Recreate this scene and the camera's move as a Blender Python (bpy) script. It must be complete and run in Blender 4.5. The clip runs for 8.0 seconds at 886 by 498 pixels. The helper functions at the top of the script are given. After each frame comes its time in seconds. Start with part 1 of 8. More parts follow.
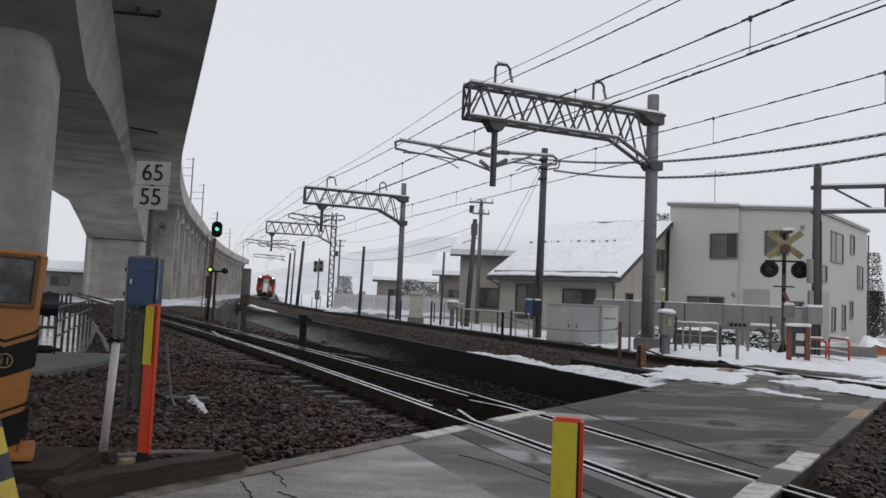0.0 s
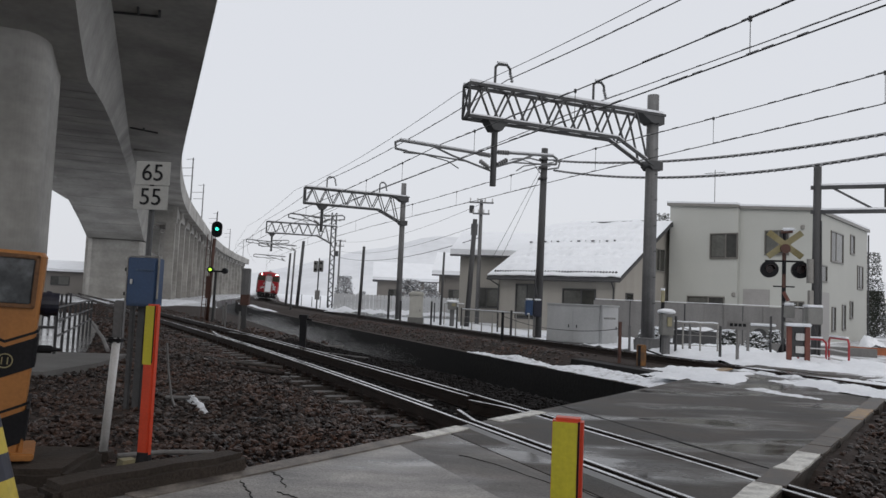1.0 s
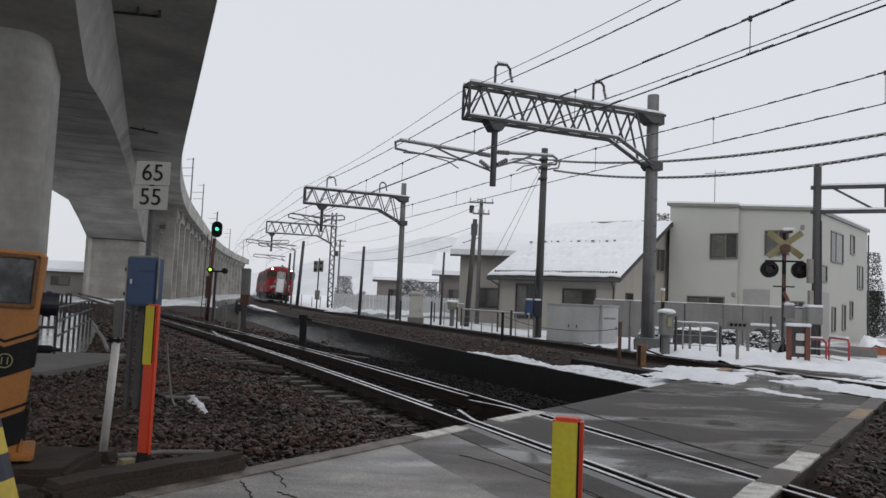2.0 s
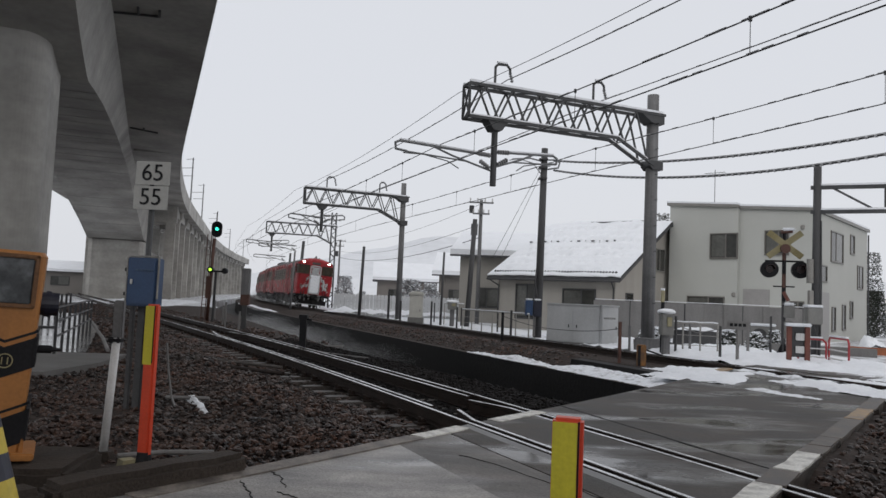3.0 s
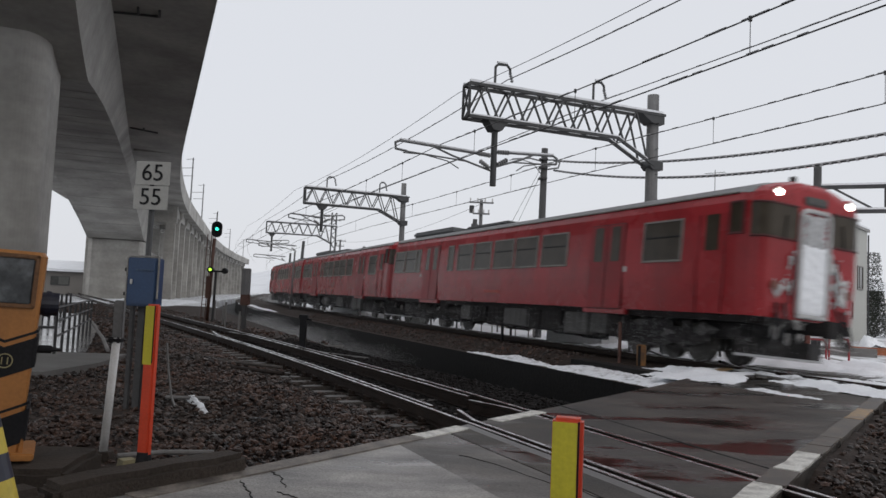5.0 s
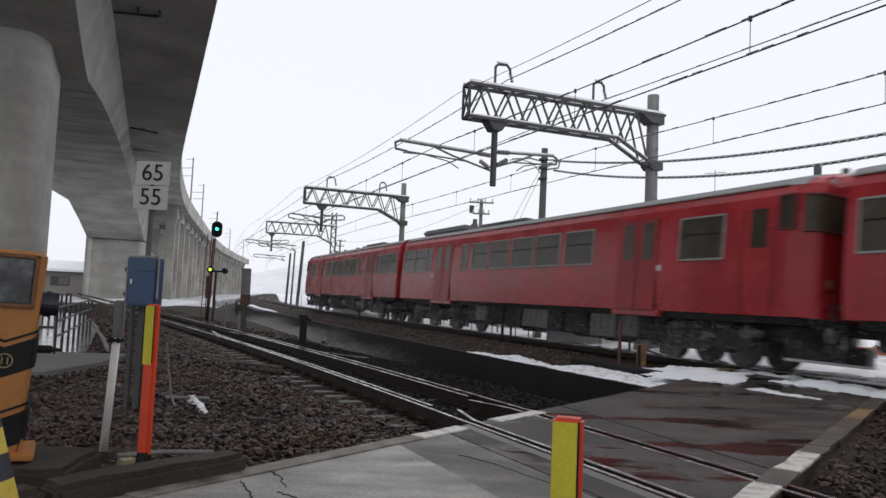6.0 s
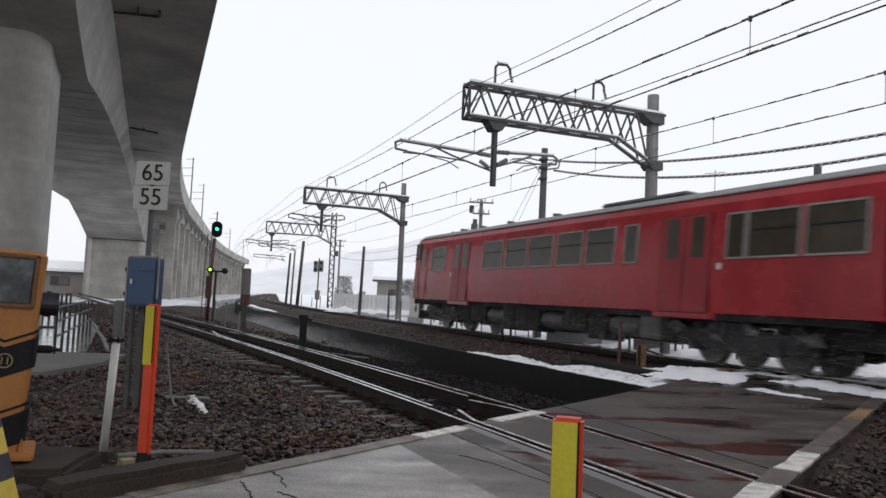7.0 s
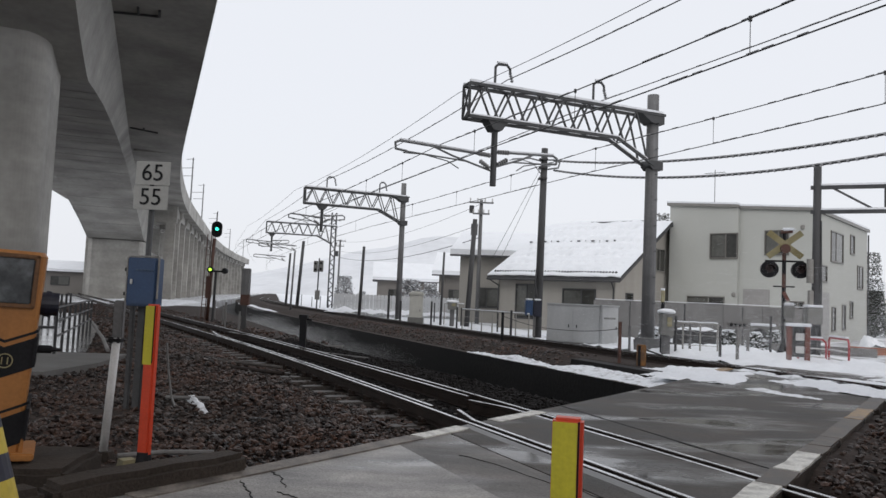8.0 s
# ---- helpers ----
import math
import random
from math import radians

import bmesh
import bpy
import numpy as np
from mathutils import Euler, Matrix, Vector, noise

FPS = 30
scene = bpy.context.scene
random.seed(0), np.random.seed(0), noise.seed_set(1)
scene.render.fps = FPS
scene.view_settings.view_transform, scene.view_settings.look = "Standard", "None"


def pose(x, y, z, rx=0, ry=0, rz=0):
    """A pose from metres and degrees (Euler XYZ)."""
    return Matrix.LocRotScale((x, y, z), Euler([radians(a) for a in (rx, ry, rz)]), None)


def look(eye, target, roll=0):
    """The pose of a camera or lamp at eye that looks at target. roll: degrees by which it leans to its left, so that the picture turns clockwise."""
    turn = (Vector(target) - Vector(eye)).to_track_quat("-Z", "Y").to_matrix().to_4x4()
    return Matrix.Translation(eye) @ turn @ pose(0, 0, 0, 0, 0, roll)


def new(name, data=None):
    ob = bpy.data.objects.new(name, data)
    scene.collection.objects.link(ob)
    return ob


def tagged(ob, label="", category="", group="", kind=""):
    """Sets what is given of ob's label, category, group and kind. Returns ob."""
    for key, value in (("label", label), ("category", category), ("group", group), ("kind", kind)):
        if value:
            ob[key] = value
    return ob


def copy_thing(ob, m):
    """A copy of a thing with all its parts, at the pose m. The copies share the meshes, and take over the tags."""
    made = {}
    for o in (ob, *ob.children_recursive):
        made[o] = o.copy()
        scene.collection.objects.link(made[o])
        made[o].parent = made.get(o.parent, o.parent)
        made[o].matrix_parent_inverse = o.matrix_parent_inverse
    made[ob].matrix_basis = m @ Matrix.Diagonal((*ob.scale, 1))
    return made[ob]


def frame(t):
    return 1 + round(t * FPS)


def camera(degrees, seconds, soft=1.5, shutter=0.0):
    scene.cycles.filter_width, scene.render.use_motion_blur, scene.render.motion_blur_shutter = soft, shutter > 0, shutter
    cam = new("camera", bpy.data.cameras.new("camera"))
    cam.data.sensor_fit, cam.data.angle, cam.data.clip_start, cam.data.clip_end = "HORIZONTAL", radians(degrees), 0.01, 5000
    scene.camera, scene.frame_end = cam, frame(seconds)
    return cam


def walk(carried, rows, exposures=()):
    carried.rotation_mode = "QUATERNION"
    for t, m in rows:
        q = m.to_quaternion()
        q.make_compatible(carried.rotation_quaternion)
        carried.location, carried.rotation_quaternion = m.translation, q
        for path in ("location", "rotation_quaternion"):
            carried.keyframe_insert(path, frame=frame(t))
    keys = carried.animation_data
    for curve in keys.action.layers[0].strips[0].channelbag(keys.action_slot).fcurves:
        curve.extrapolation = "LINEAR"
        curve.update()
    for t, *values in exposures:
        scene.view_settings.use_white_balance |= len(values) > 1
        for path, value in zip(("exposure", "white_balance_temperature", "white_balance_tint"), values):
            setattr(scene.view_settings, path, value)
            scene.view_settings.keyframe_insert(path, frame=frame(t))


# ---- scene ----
# ---- camera: stands still on the near side of the crossing ----
EYE = (0.0, 0.0, 1.259)
cam = camera(61.74, 8.0, soft=1.5, shutter=0.2)
VIEW = look(EYE, (0.0, 0.99780, 1.259 + 0.06635), 2.484)
walk(cam, [(0.0, VIEW), (8.0, VIEW)], exposures=[(0.0, -0.04), (3.5, -0.07), (4.6, -0.11), (5.9, 0.30), (6.8, 0.34), (7.5, 0.28), (8.0, 0.17)])

# ---- overcast daylight ----
world = bpy.data.worlds.new("overcast")
scene.world = world
world.use_nodes = True
wn, wl = world.node_tree.nodes, world.node_tree.links
sky = wn.new("ShaderNodeTexSky")
sky.sky_type, sky.sun_disc, sky.sun_elevation, sky.sun_rotation = "NISHITA", False, radians(38), radians(140)
sky.dust_density, sky.air_density = 6.0, 1.0
sky_level = wn.new("ShaderNodeVectorMath")
sky_level.operation = "SCALE"
sky_level.inputs["Scale"].default_value = 0.10
wl.new(sky.outputs[0], sky_level.inputs[0])
veil = wn.new("ShaderNodeMix")
veil.data_type = "RGBA"
veil.inputs[0].default_value = 0.88
wl.new(sky_level.outputs[0], veil.inputs[6])
veil.inputs[7].default_value = (0.822, 0.840, 0.888, 1)
wl.new(veil.outputs[2], wn["Background"].inputs[0])
wn["Background"].inputs[1].default_value = 1.0
sun_data = bpy.data.lights.new("sun", "SUN")
sun_data.energy, sun_data.angle, sun_data.color = 0.5, radians(40), (1.0, 0.97, 0.93)
sun = new("sun", sun_data)
sun.rotation_euler = (radians(50), 0, radians(-40))
# ---- materials ----
def mat(name, colour, rough=0.7, metal=0.0, vary=0.25, scale=3.0, fine=40.0, bump=0.15, second=None, mask=0.5, spec=0.5, coords="Object", gloss_vary=0.15):
    """A procedural surface: broad stains and fine grain in colour, gloss and relief."""
    m = bpy.data.materials.new(name)
    m.use_nodes = True
    n, l = m.node_tree.nodes, m.node_tree.links
    b = n["Principled BSDF"]
    tc = n.new("ShaderNodeTexCoord")
    big, small = n.new("ShaderNodeTexNoise"), n.new("ShaderNodeTexNoise")
    for t, sc, det in ((big, scale, 5), (small, fine, 4)):
        t.inputs["Scale"].default_value, t.inputs["Detail"].default_value = sc, det
        l.new(tc.outputs[coords], t.inputs["Vector"])
    ramp = n.new("ShaderNodeValToRGB")
    ramp.color_ramp.elements[0].position, ramp.color_ramp.elements[1].position = mask - 0.16, mask + 0.16
    c0 = second or [c * (1 - vary) for c in colour]
    ramp.color_ramp.elements[0].color = (*c0, 1)
    ramp.color_ramp.elements[1].color = (*colour, 1)
    l.new(big.outputs["Fac"], ramp.inputs["Fac"])
    grain = n.new("ShaderNodeMapRange")
    grain.inputs["To Min"].default_value, grain.inputs["To Max"].default_value = 1 - vary, 1 + vary
    grain.inputs["From Min"].default_value, grain.inputs["From Max"].default_value = 0.22, 0.78
    l.new(small.outputs["Fac"], grain.inputs["Value"])
    mul = n.new("ShaderNodeVectorMath")
    mul.operation = "SCALE"
    l.new(ramp.outputs["Color"], mul.inputs[0])
    l.new(grain.outputs["Result"], mul.inputs["Scale"])
    l.new(mul.outputs[0], b.inputs["Base Color"])
    gl = n.new("ShaderNodeMapRange")
    gl.inputs["To Min"].default_value, gl.inputs["To Max"].default_value = max(0.03, rough - gloss_vary), min(1, rough + gloss_vary)
    l.new(big.outputs["Fac"], gl.inputs["Value"])
    l.new(gl.outputs["Result"], b.inputs["Roughness"])
    b.inputs["Metallic"].default_value = metal
    b.inputs["Specular IOR Level"].default_value = spec
    if bump:
        bp = n.new("ShaderNodeBump")
        bp.inputs["Strength"].default_value, bp.inputs["Distance"].default_value = bump, 0.02
        l.new(small.outputs["Fac"], bp.inputs["Height"])
        l.new(bp.outputs["Normal"], b.inputs["Normal"])
    return m


def glow(name, colour, strength):
    m = bpy.data.materials.new(name)
    m.use_nodes = True
    b = m.node_tree.nodes["Principled BSDF"]
    b.inputs["Base Color"].default_value = (*colour, 1)
    b.inputs["Emission Color"].default_value = (*colour, 1)
    b.inputs["Emission Strength"].default_value = strength
    return m


SNOW = mat("snow", (0.82, 0.84, 0.87), 0.65, vary=0.05, scale=1.2, fine=14, bump=0.5)
SLUSH = mat("slush", (0.75, 0.77, 0.80), 0.5, vary=0.12, scale=1.5, fine=9, bump=0.6, second=(0.10, 0.09, 0.085), mask=0.47)
ASPHALT = mat("wet_asphalt", (0.068, 0.058, 0.050), 0.42, spec=0.25, vary=0.55, scale=0.9, fine=55, bump=0.2, second=(0.040, 0.036, 0.032), gloss_vary=0.32)
PAVING = mat("wet_grey_paving", (0.31, 0.295, 0.280), 0.40, vary=0.38, scale=0.75, fine=60, bump=0.2, second=(0.145, 0.134, 0.124), mask=0.48, gloss_vary=0.33)
PATCH = mat("worn_grey_patch", (0.165, 0.152, 0.140), 0.42, vary=0.45, scale=0.9, fine=55, bump=0.2, second=(0.085, 0.077, 0.070), gloss_vary=0.3, spec=0.3)
PALE_STRIP = mat("wet_steel_strip", (0.12, 0.118, 0.115), 0.4, vary=0.2, scale=4, fine=60, bump=0.1)
WORN_WHITE = mat("worn_white_line", (0.66, 0.645, 0.60), 0.5, vary=0.25, scale=7, fine=60, bump=0.15, second=(0.20, 0.185, 0.165), mask=0.38)
WORN_ORANGE = mat("worn_orange_line", (0.36, 0.23, 0.10), 0.5, vary=0.3, scale=6, fine=60, bump=0.15, second=(0.12, 0.09, 0.065), mask=0.48)
BALLAST = mat("ballast_bed", (0.036, 0.025, 0.020), 0.8, vary=0.6, scale=1.2, fine=16, bump=1.0, second=(0.030, 0.022, 0.018), spec=0.18)
STONE = mat("ballast_stone", (0.050, 0.025, 0.0165), 0.45, vary=0.40, scale=0.55, fine=45, bump=0.5, second=(0.029, 0.022, 0.0185), spec=0.33)
DARK_WALL = mat("near_black_concrete", (0.020, 0.019, 0.019), 0.7, vary=0.35, scale=0.28, fine=14, bump=0.4, second=(0.010, 0.010, 0.010), spec=0.18)
CONCRETE = mat("viaduct_concrete", (0.42, 0.41, 0.385), 0.85, vary=0.12, scale=0.30, fine=3.5, bump=0.12, second=(0.29, 0.28, 0.26))
CONCRETE_DARK = mat("viaduct_joint", (0.30, 0.295, 0.28), 0.85, vary=0.1, scale=0.5, fine=8, bump=0.1)
KERB = mat("mossy_kerb_concrete", (0.050, 0.040, 0.033), 0.7, vary=0.3, scale=4, fine=50, bump=0.5, second=(0.035, 0.028, 0.023), spec=0.18)
GREY_CONCRETE = mat("mast_concrete", (0.17, 0.17, 0.172), 0.75, vary=0.2, scale=2.0, fine=30, bump=0.2, second=(0.12, 0.12, 0.122))
STEEL = mat("galvanised_steel", (0.20, 0.205, 0.21), 0.5, 0.6, vary=0.2, scale=4, fine=60, bump=0.1)
DARK_STEEL = mat("dark_steel", (0.05, 0.05, 0.052), 0.5, 0.3, vary=0.3, scale=5, fine=60, bump=0.15)
STEEL_DARK = mat("weathered_steel", (0.068, 0.070, 0.073), 0.55, 0.2, vary=0.25, scale=4, fine=60, bump=0.1)
POLE_DARK = mat("soaked_concrete", (0.060, 0.060, 0.062), 0.6, vary=0.25, scale=2.0, fine=30, bump=0.2)
WIRE = mat("weathered_wire", (0.055, 0.055, 0.058), 0.5, 0.3, vary=0.2, scale=5, fine=50, bump=0.0)
CABLE = mat("wrapped_cable_sheath", (0.045, 0.045, 0.048), 0.5, vary=0.3, scale=5, fine=50, bump=0.1)
SNOW_DIRTY = mat("wet_clinging_snow", (0.46, 0.465, 0.475), 0.6, vary=0.3, scale=5, fine=30, bump=0.3)
RAIL_TOP = mat("polished_rail", (0.68, 0.68, 0.69), 0.25, 0.95, vary=0.15, scale=3, fine=40, bump=0.05)
RUST = mat("rusty_rail", (0.032, 0.023, 0.019), 0.6, 0.2, vary=0.4, scale=6, fine=50, bump=0.3, spec=0.18)
OILY_STONE = mat("oily_stone", (0.012, 0.010, 0.0095), 0.7, vary=0.4, scale=3, fine=30, bump=0.4, spec=0.10)
PACKED_SNOW = mat("packed_dirty_snow", (0.26, 0.255, 0.25), 0.7, vary=0.4, scale=5, fine=25, bump=0.5, second=(0.08, 0.077, 0.075))
GRIMY_SNOW = mat("grimy_snow", (0.085, 0.082, 0.080), 0.7, vary=0.4, scale=6, fine=25, bump=0.5, second=(0.03, 0.029, 0.028))
DROPS = mat("water_drops", (0.62, 0.63, 0.64), 0.3, vary=0.05, scale=3, fine=20, bump=0.0)
TWIG = mat("frosted_twigs", (0.34, 0.34, 0.345), 0.8, vary=0.3, scale=3, fine=20, bump=0.2)
SLEEPER = mat("wet_sleeper", (0.082, 0.074, 0.068), 0.5, vary=0.3, scale=3, fine=40, bump=0.3, second=(0.06, 0.052, 0.046), spec=0.18)
PORCELAIN = mat("grey_porcelain", (0.24, 0.24, 0.245), 0.4, vary=0.2, scale=5, fine=40, bump=0.05)
RED = mat("railcar_vermilion", (0.365, 0.024, 0.031), 0.27, vary=0.10, scale=0.7, fine=18, bump=0.04, second=(0.25, 0.016, 0.020), spec=0.3)
ROOF = mat("railcar_roof", (0.23, 0.23, 0.235), 0.7, vary=0.2, scale=1.5, fine=20, bump=0.2)
UNDER = mat("underframe_grime", (0.026, 0.024, 0.024), 0.7, vary=0.5, scale=3, second=(0.012, 0.011, 0.011), fine=25, bump=0.4, spec=0.18)
RED_DOOR = mat("door_red", (0.30, 0.022, 0.028), 0.4, vary=0.12, scale=1.0, fine=18, bump=0.04, second=(0.21, 0.016, 0.020), spec=0.3)
PALE_RED = mat("faint_lettering", (0.50, 0.12, 0.10), 0.5, vary=0.2, scale=6, fine=40, bump=0.0)
SEAM = mat("dark_seam", (0.085, 0.014, 0.015), 0.6, vary=0.3, scale=3, fine=30, bump=0.1)
WHEEL = mat("wheel_steel", (0.06, 0.055, 0.05), 0.5, 0.5, vary=0.3, scale=4, fine=40, bump=0.2)
UNDER_GREY = mat("underframe_grey", (0.09, 0.088, 0.085), 0.6, vary=0.4, scale=4, fine=25, bump=0.3)
ROOF_UNIT = mat("roof_unit_grey", (0.14, 0.145, 0.15), 0.6, vary=0.3, scale=2, fine=25, bump=0.2)
ALU_DIRTY = mat("dirty_aluminium", (0.30, 0.29, 0.27), 0.5, 0.4, vary=0.25, scale=5, fine=50, bump=0.1)
PALE_RIM = mat("snow_dusted_rim", (0.50, 0.50, 0.50), 0.6, vary=0.2, scale=5, fine=40, bump=0.2)
GLASS = mat("dark_window_glass", (0.055, 0.044, 0.031), 0.2, vary=0.3, scale=0.8, fine=3, bump=0.0, spec=0.2, gloss_vary=0.05)
ALU = mat("aluminium_frame", (0.50, 0.50, 0.49), 0.4, 0.7, vary=0.12, scale=5, fine=50, bump=0.05)
HOUSE_WHITE = mat("white_siding", (0.45, 0.455, 0.425), 0.8, vary=0.04, scale=0.6, fine=30, bump=0.08)
HOUSE_CREAM = mat("cream_siding", (0.37, 0.35, 0.315), 0.8, vary=0.06, scale=0.8, fine=30, bump=0.1)
BLOCK = mat("block_wall", (0.21, 0.205, 0.20), 0.85, vary=0.15, scale=1.0, fine=25, bump=0.25)
DARK_ROOF = mat("dark_roof_edge", (0.075, 0.075, 0.08), 0.6, vary=0.2, scale=3, fine=30, bump=0.2)
CABINET = mat("cabinet_grey", (0.46, 0.47, 0.475), 0.5, vary=0.07, scale=1.2, fine=20, bump=0.05)
ORANGE = mat("machine_orange", (0.40, 0.165, 0.04), 0.5, vary=0.14, scale=3, fine=40, bump=0.1)
BLACK = mat("black_paint", (0.014, 0.014, 0.016), 0.45, vary=0.3, scale=3, fine=40, bump=0.1, spec=0.18)
YELLOW = mat("yellow_reflector", (0.60, 0.53, 0.03), 0.45, vary=0.10, scale=5, fine=60, bump=0.08)
YELLOW_DULL = mat("faded_yellow", (0.27, 0.235, 0.125), 0.6, vary=0.2, scale=5, fine=60, bump=0.1)
VERM = mat("orange_red_plastic", (0.62, 0.062, 0.022), 0.4, vary=0.10, scale=5, fine=60, bump=0.05)
WHITE = mat("white_paint", (0.62, 0.62, 0.61), 0.5, vary=0.12, scale=6, fine=60, bump=0.08)
BLUE = mat("blue_box", (0.025, 0.06, 0.14), 0.4, vary=0.15, scale=4, fine=40, bump=0.05)
HOOP_RED = mat("hoop_red_paint", (0.40, 0.035, 0.045), 0.4, vary=0.2, scale=6, fine=50, bump=0.05)
RED_POST = mat("red_post", (0.17, 0.056, 0.040), 0.55, vary=0.25, scale=5, fine=50, bump=0.1)
GREEN = mat("pale_grey_box", (0.55, 0.545, 0.50), 0.6, vary=0.12, scale=3, fine=30, bump=0.1)
LEAF = mat("dark_evergreen", (0.055, 0.062, 0.048), 0.7, vary=0.4, scale=3, fine=20, bump=0.3)
BARK = mat("bark", (0.09, 0.075, 0.06), 0.9, vary=0.3, scale=6, fine=40, bump=0.6)
HEADLAMP = glow("headlamp_glow", (1.0, 0.93, 0.84), 60.0)
GREEN_LAMP = glow("green_lamp", (0.05, 0.9, 0.62), 2.5)
LIME_LAMP = glow("lime_lamp", (0.45, 0.95, 0.06), 2.0)


def by_piece(m, low, high):
    """Lets each loose piece of a mesh differ in tone."""
    n, l = m.node_tree.nodes, m.node_tree.links
    geo, rng_node = n.new("ShaderNodeNewGeometry"), n.new("ShaderNodeMapRange")
    rng_node.inputs["To Min"].default_value, rng_node.inputs["To Max"].default_value = low, high
    l.new(geo.outputs["Random Per Island"], rng_node.inputs["Value"])
    scale = n.new("ShaderNodeVectorMath")
    scale.operation = "SCALE"
    b = n["Principled BSDF"]
    src = b.inputs["Base Color"].links[0].from_socket
    l.new(src, scale.inputs[0])
    l.new(rng_node.outputs["Result"], scale.inputs["Scale"])
    l.new(scale.outputs[0], b.inputs["Base Color"])


by_piece(STONE, 0.15, 2.1)
by_piece(OILY_STONE, 0.5, 1.6)

HOUSE_GLASS = mat("house_window_glass", (0.045, 0.045, 0.04), 0.15, vary=0.35, scale=0.9, fine=4, bump=0.0, spec=0.4, gloss_vary=0.05)
FRAME_BRONZE = mat("bronze_window_frame", (0.17, 0.16, 0.145), 0.45, 0.4, vary=0.15, scale=5, fine=50, bump=0.05)
CURTAIN_GLASS = mat("curtained_glass", (0.105, 0.105, 0.095), 0.15, vary=0.25, scale=1.5, fine=9, bump=0.0, spec=0.4, gloss_vary=0.05)
ROOF_TRIM = mat("roof_trim_metal", (0.22, 0.215, 0.20), 0.5, vary=0.1, scale=3, fine=30, bump=0.05)
GREY_DOOR = mat("grey_door", (0.30, 0.29, 0.28), 0.5, vary=0.1, scale=3, fine=30, bump=0.05)
HOUSE_BROWN = mat("brown_siding", (0.20, 0.185, 0.17), 0.8, vary=0.1, scale=0.8, fine=20, bump=0.1)
HOUSE_TAUPE = mat("grey_beige_siding", (0.33, 0.315, 0.285), 0.8, vary=0.08, scale=0.8, fine=20, bump=0.1)
MESH_GREY = mat("weathered_panel", (0.30, 0.29, 0.27), 0.7, vary=0.15, scale=2, fine=30, bump=0.1)
PALE_PANEL = mat("pale_panel", (0.66, 0.67, 0.68), 0.7, vary=0.1, scale=2, fine=30, bump=0.1)
PLATE_WHITE = mat("enamel_plate", (0.42, 0.42, 0.40), 0.5, vary=0.08, scale=4, fine=40, bump=0.05)
BLUE_PALE = mat("faint_blue_lettering", (0.05, 0.09, 0.16), 0.5, vary=0.2, scale=5, fine=40, bump=0.0)
WINDOW_DARK = mat("misted_window", (0.045, 0.050, 0.055), 0.18, vary=0.4, scale=6, fine=25, bump=0.02, second=(0.16, 0.17, 0.18), mask=0.42)
MACHINE_FRAME = mat("machine_frame", (0.16, 0.075, 0.03), 0.6, vary=0.25, scale=5, fine=40, bump=0.15)
NAVY = mat("dark_navy", (0.018, 0.02, 0.036), 0.4, vary=0.25, scale=4, fine=40, bump=0.08)
YELLOW_DULL2 = mat("barrier_yellow", (0.52, 0.40, 0.05), 0.45, vary=0.15, scale=5, fine=40, bump=0.05)
PATH = mat("wet_path_concrete", (0.14, 0.136, 0.13), 0.45, vary=0.15, scale=1.5, fine=30, bump=0.1)
SLUSH_YARD = mat("slushy_yard", (0.26, 0.262, 0.265), 0.16, vary=0.3, scale=0.9, fine=6, bump=0.06, second=(0.07, 0.068, 0.066), mask=0.52, gloss_vary=0.12)
RUST_MAST = mat("rust_brown_paint", (0.10, 0.045, 0.032), 0.6, vary=0.3, scale=4, fine=40, bump=0.15)
BOX_GREY = mat("box_grey", (0.20, 0.20, 0.19), 0.55, vary=0.15, scale=4, fine=40, bump=0.08)
YELLOW_PALE = mat("pale_yellow_door", (0.34, 0.31, 0.19), 0.55, vary=0.15, scale=4, fine=40, bump=0.05)
FADED_BLACK = mat("faded_black_stripe", (0.24, 0.20, 0.09), 0.6, vary=0.25, scale=5, fine=40, bump=0.1)
LAMP_RED = mat("unlit_red_lens", (0.024, 0.010, 0.010), 0.3, vary=0.2, scale=5, fine=40, bump=0.0)
MUSTARD = mat("stained_mustard_paint", (0.25, 0.115, 0.03), 0.6, vary=0.3, scale=6, fine=40, bump=0.15, second=(0.10, 0.05, 0.02))
RUST_ORANGE = mat("rusty_orange", (0.34, 0.11, 0.045), 0.6, vary=0.25, scale=4, fine=40, bump=0.15)
# snow and woods both paled towards the sky: distance haze put into the colour
HILL = mat("hazed_snowy_woods", (0.67, 0.685, 0.71), 0.9, vary=0.08, scale=0.02, fine=0.12, bump=0.0, second=(0.57, 0.585, 0.61), mask=0.42)


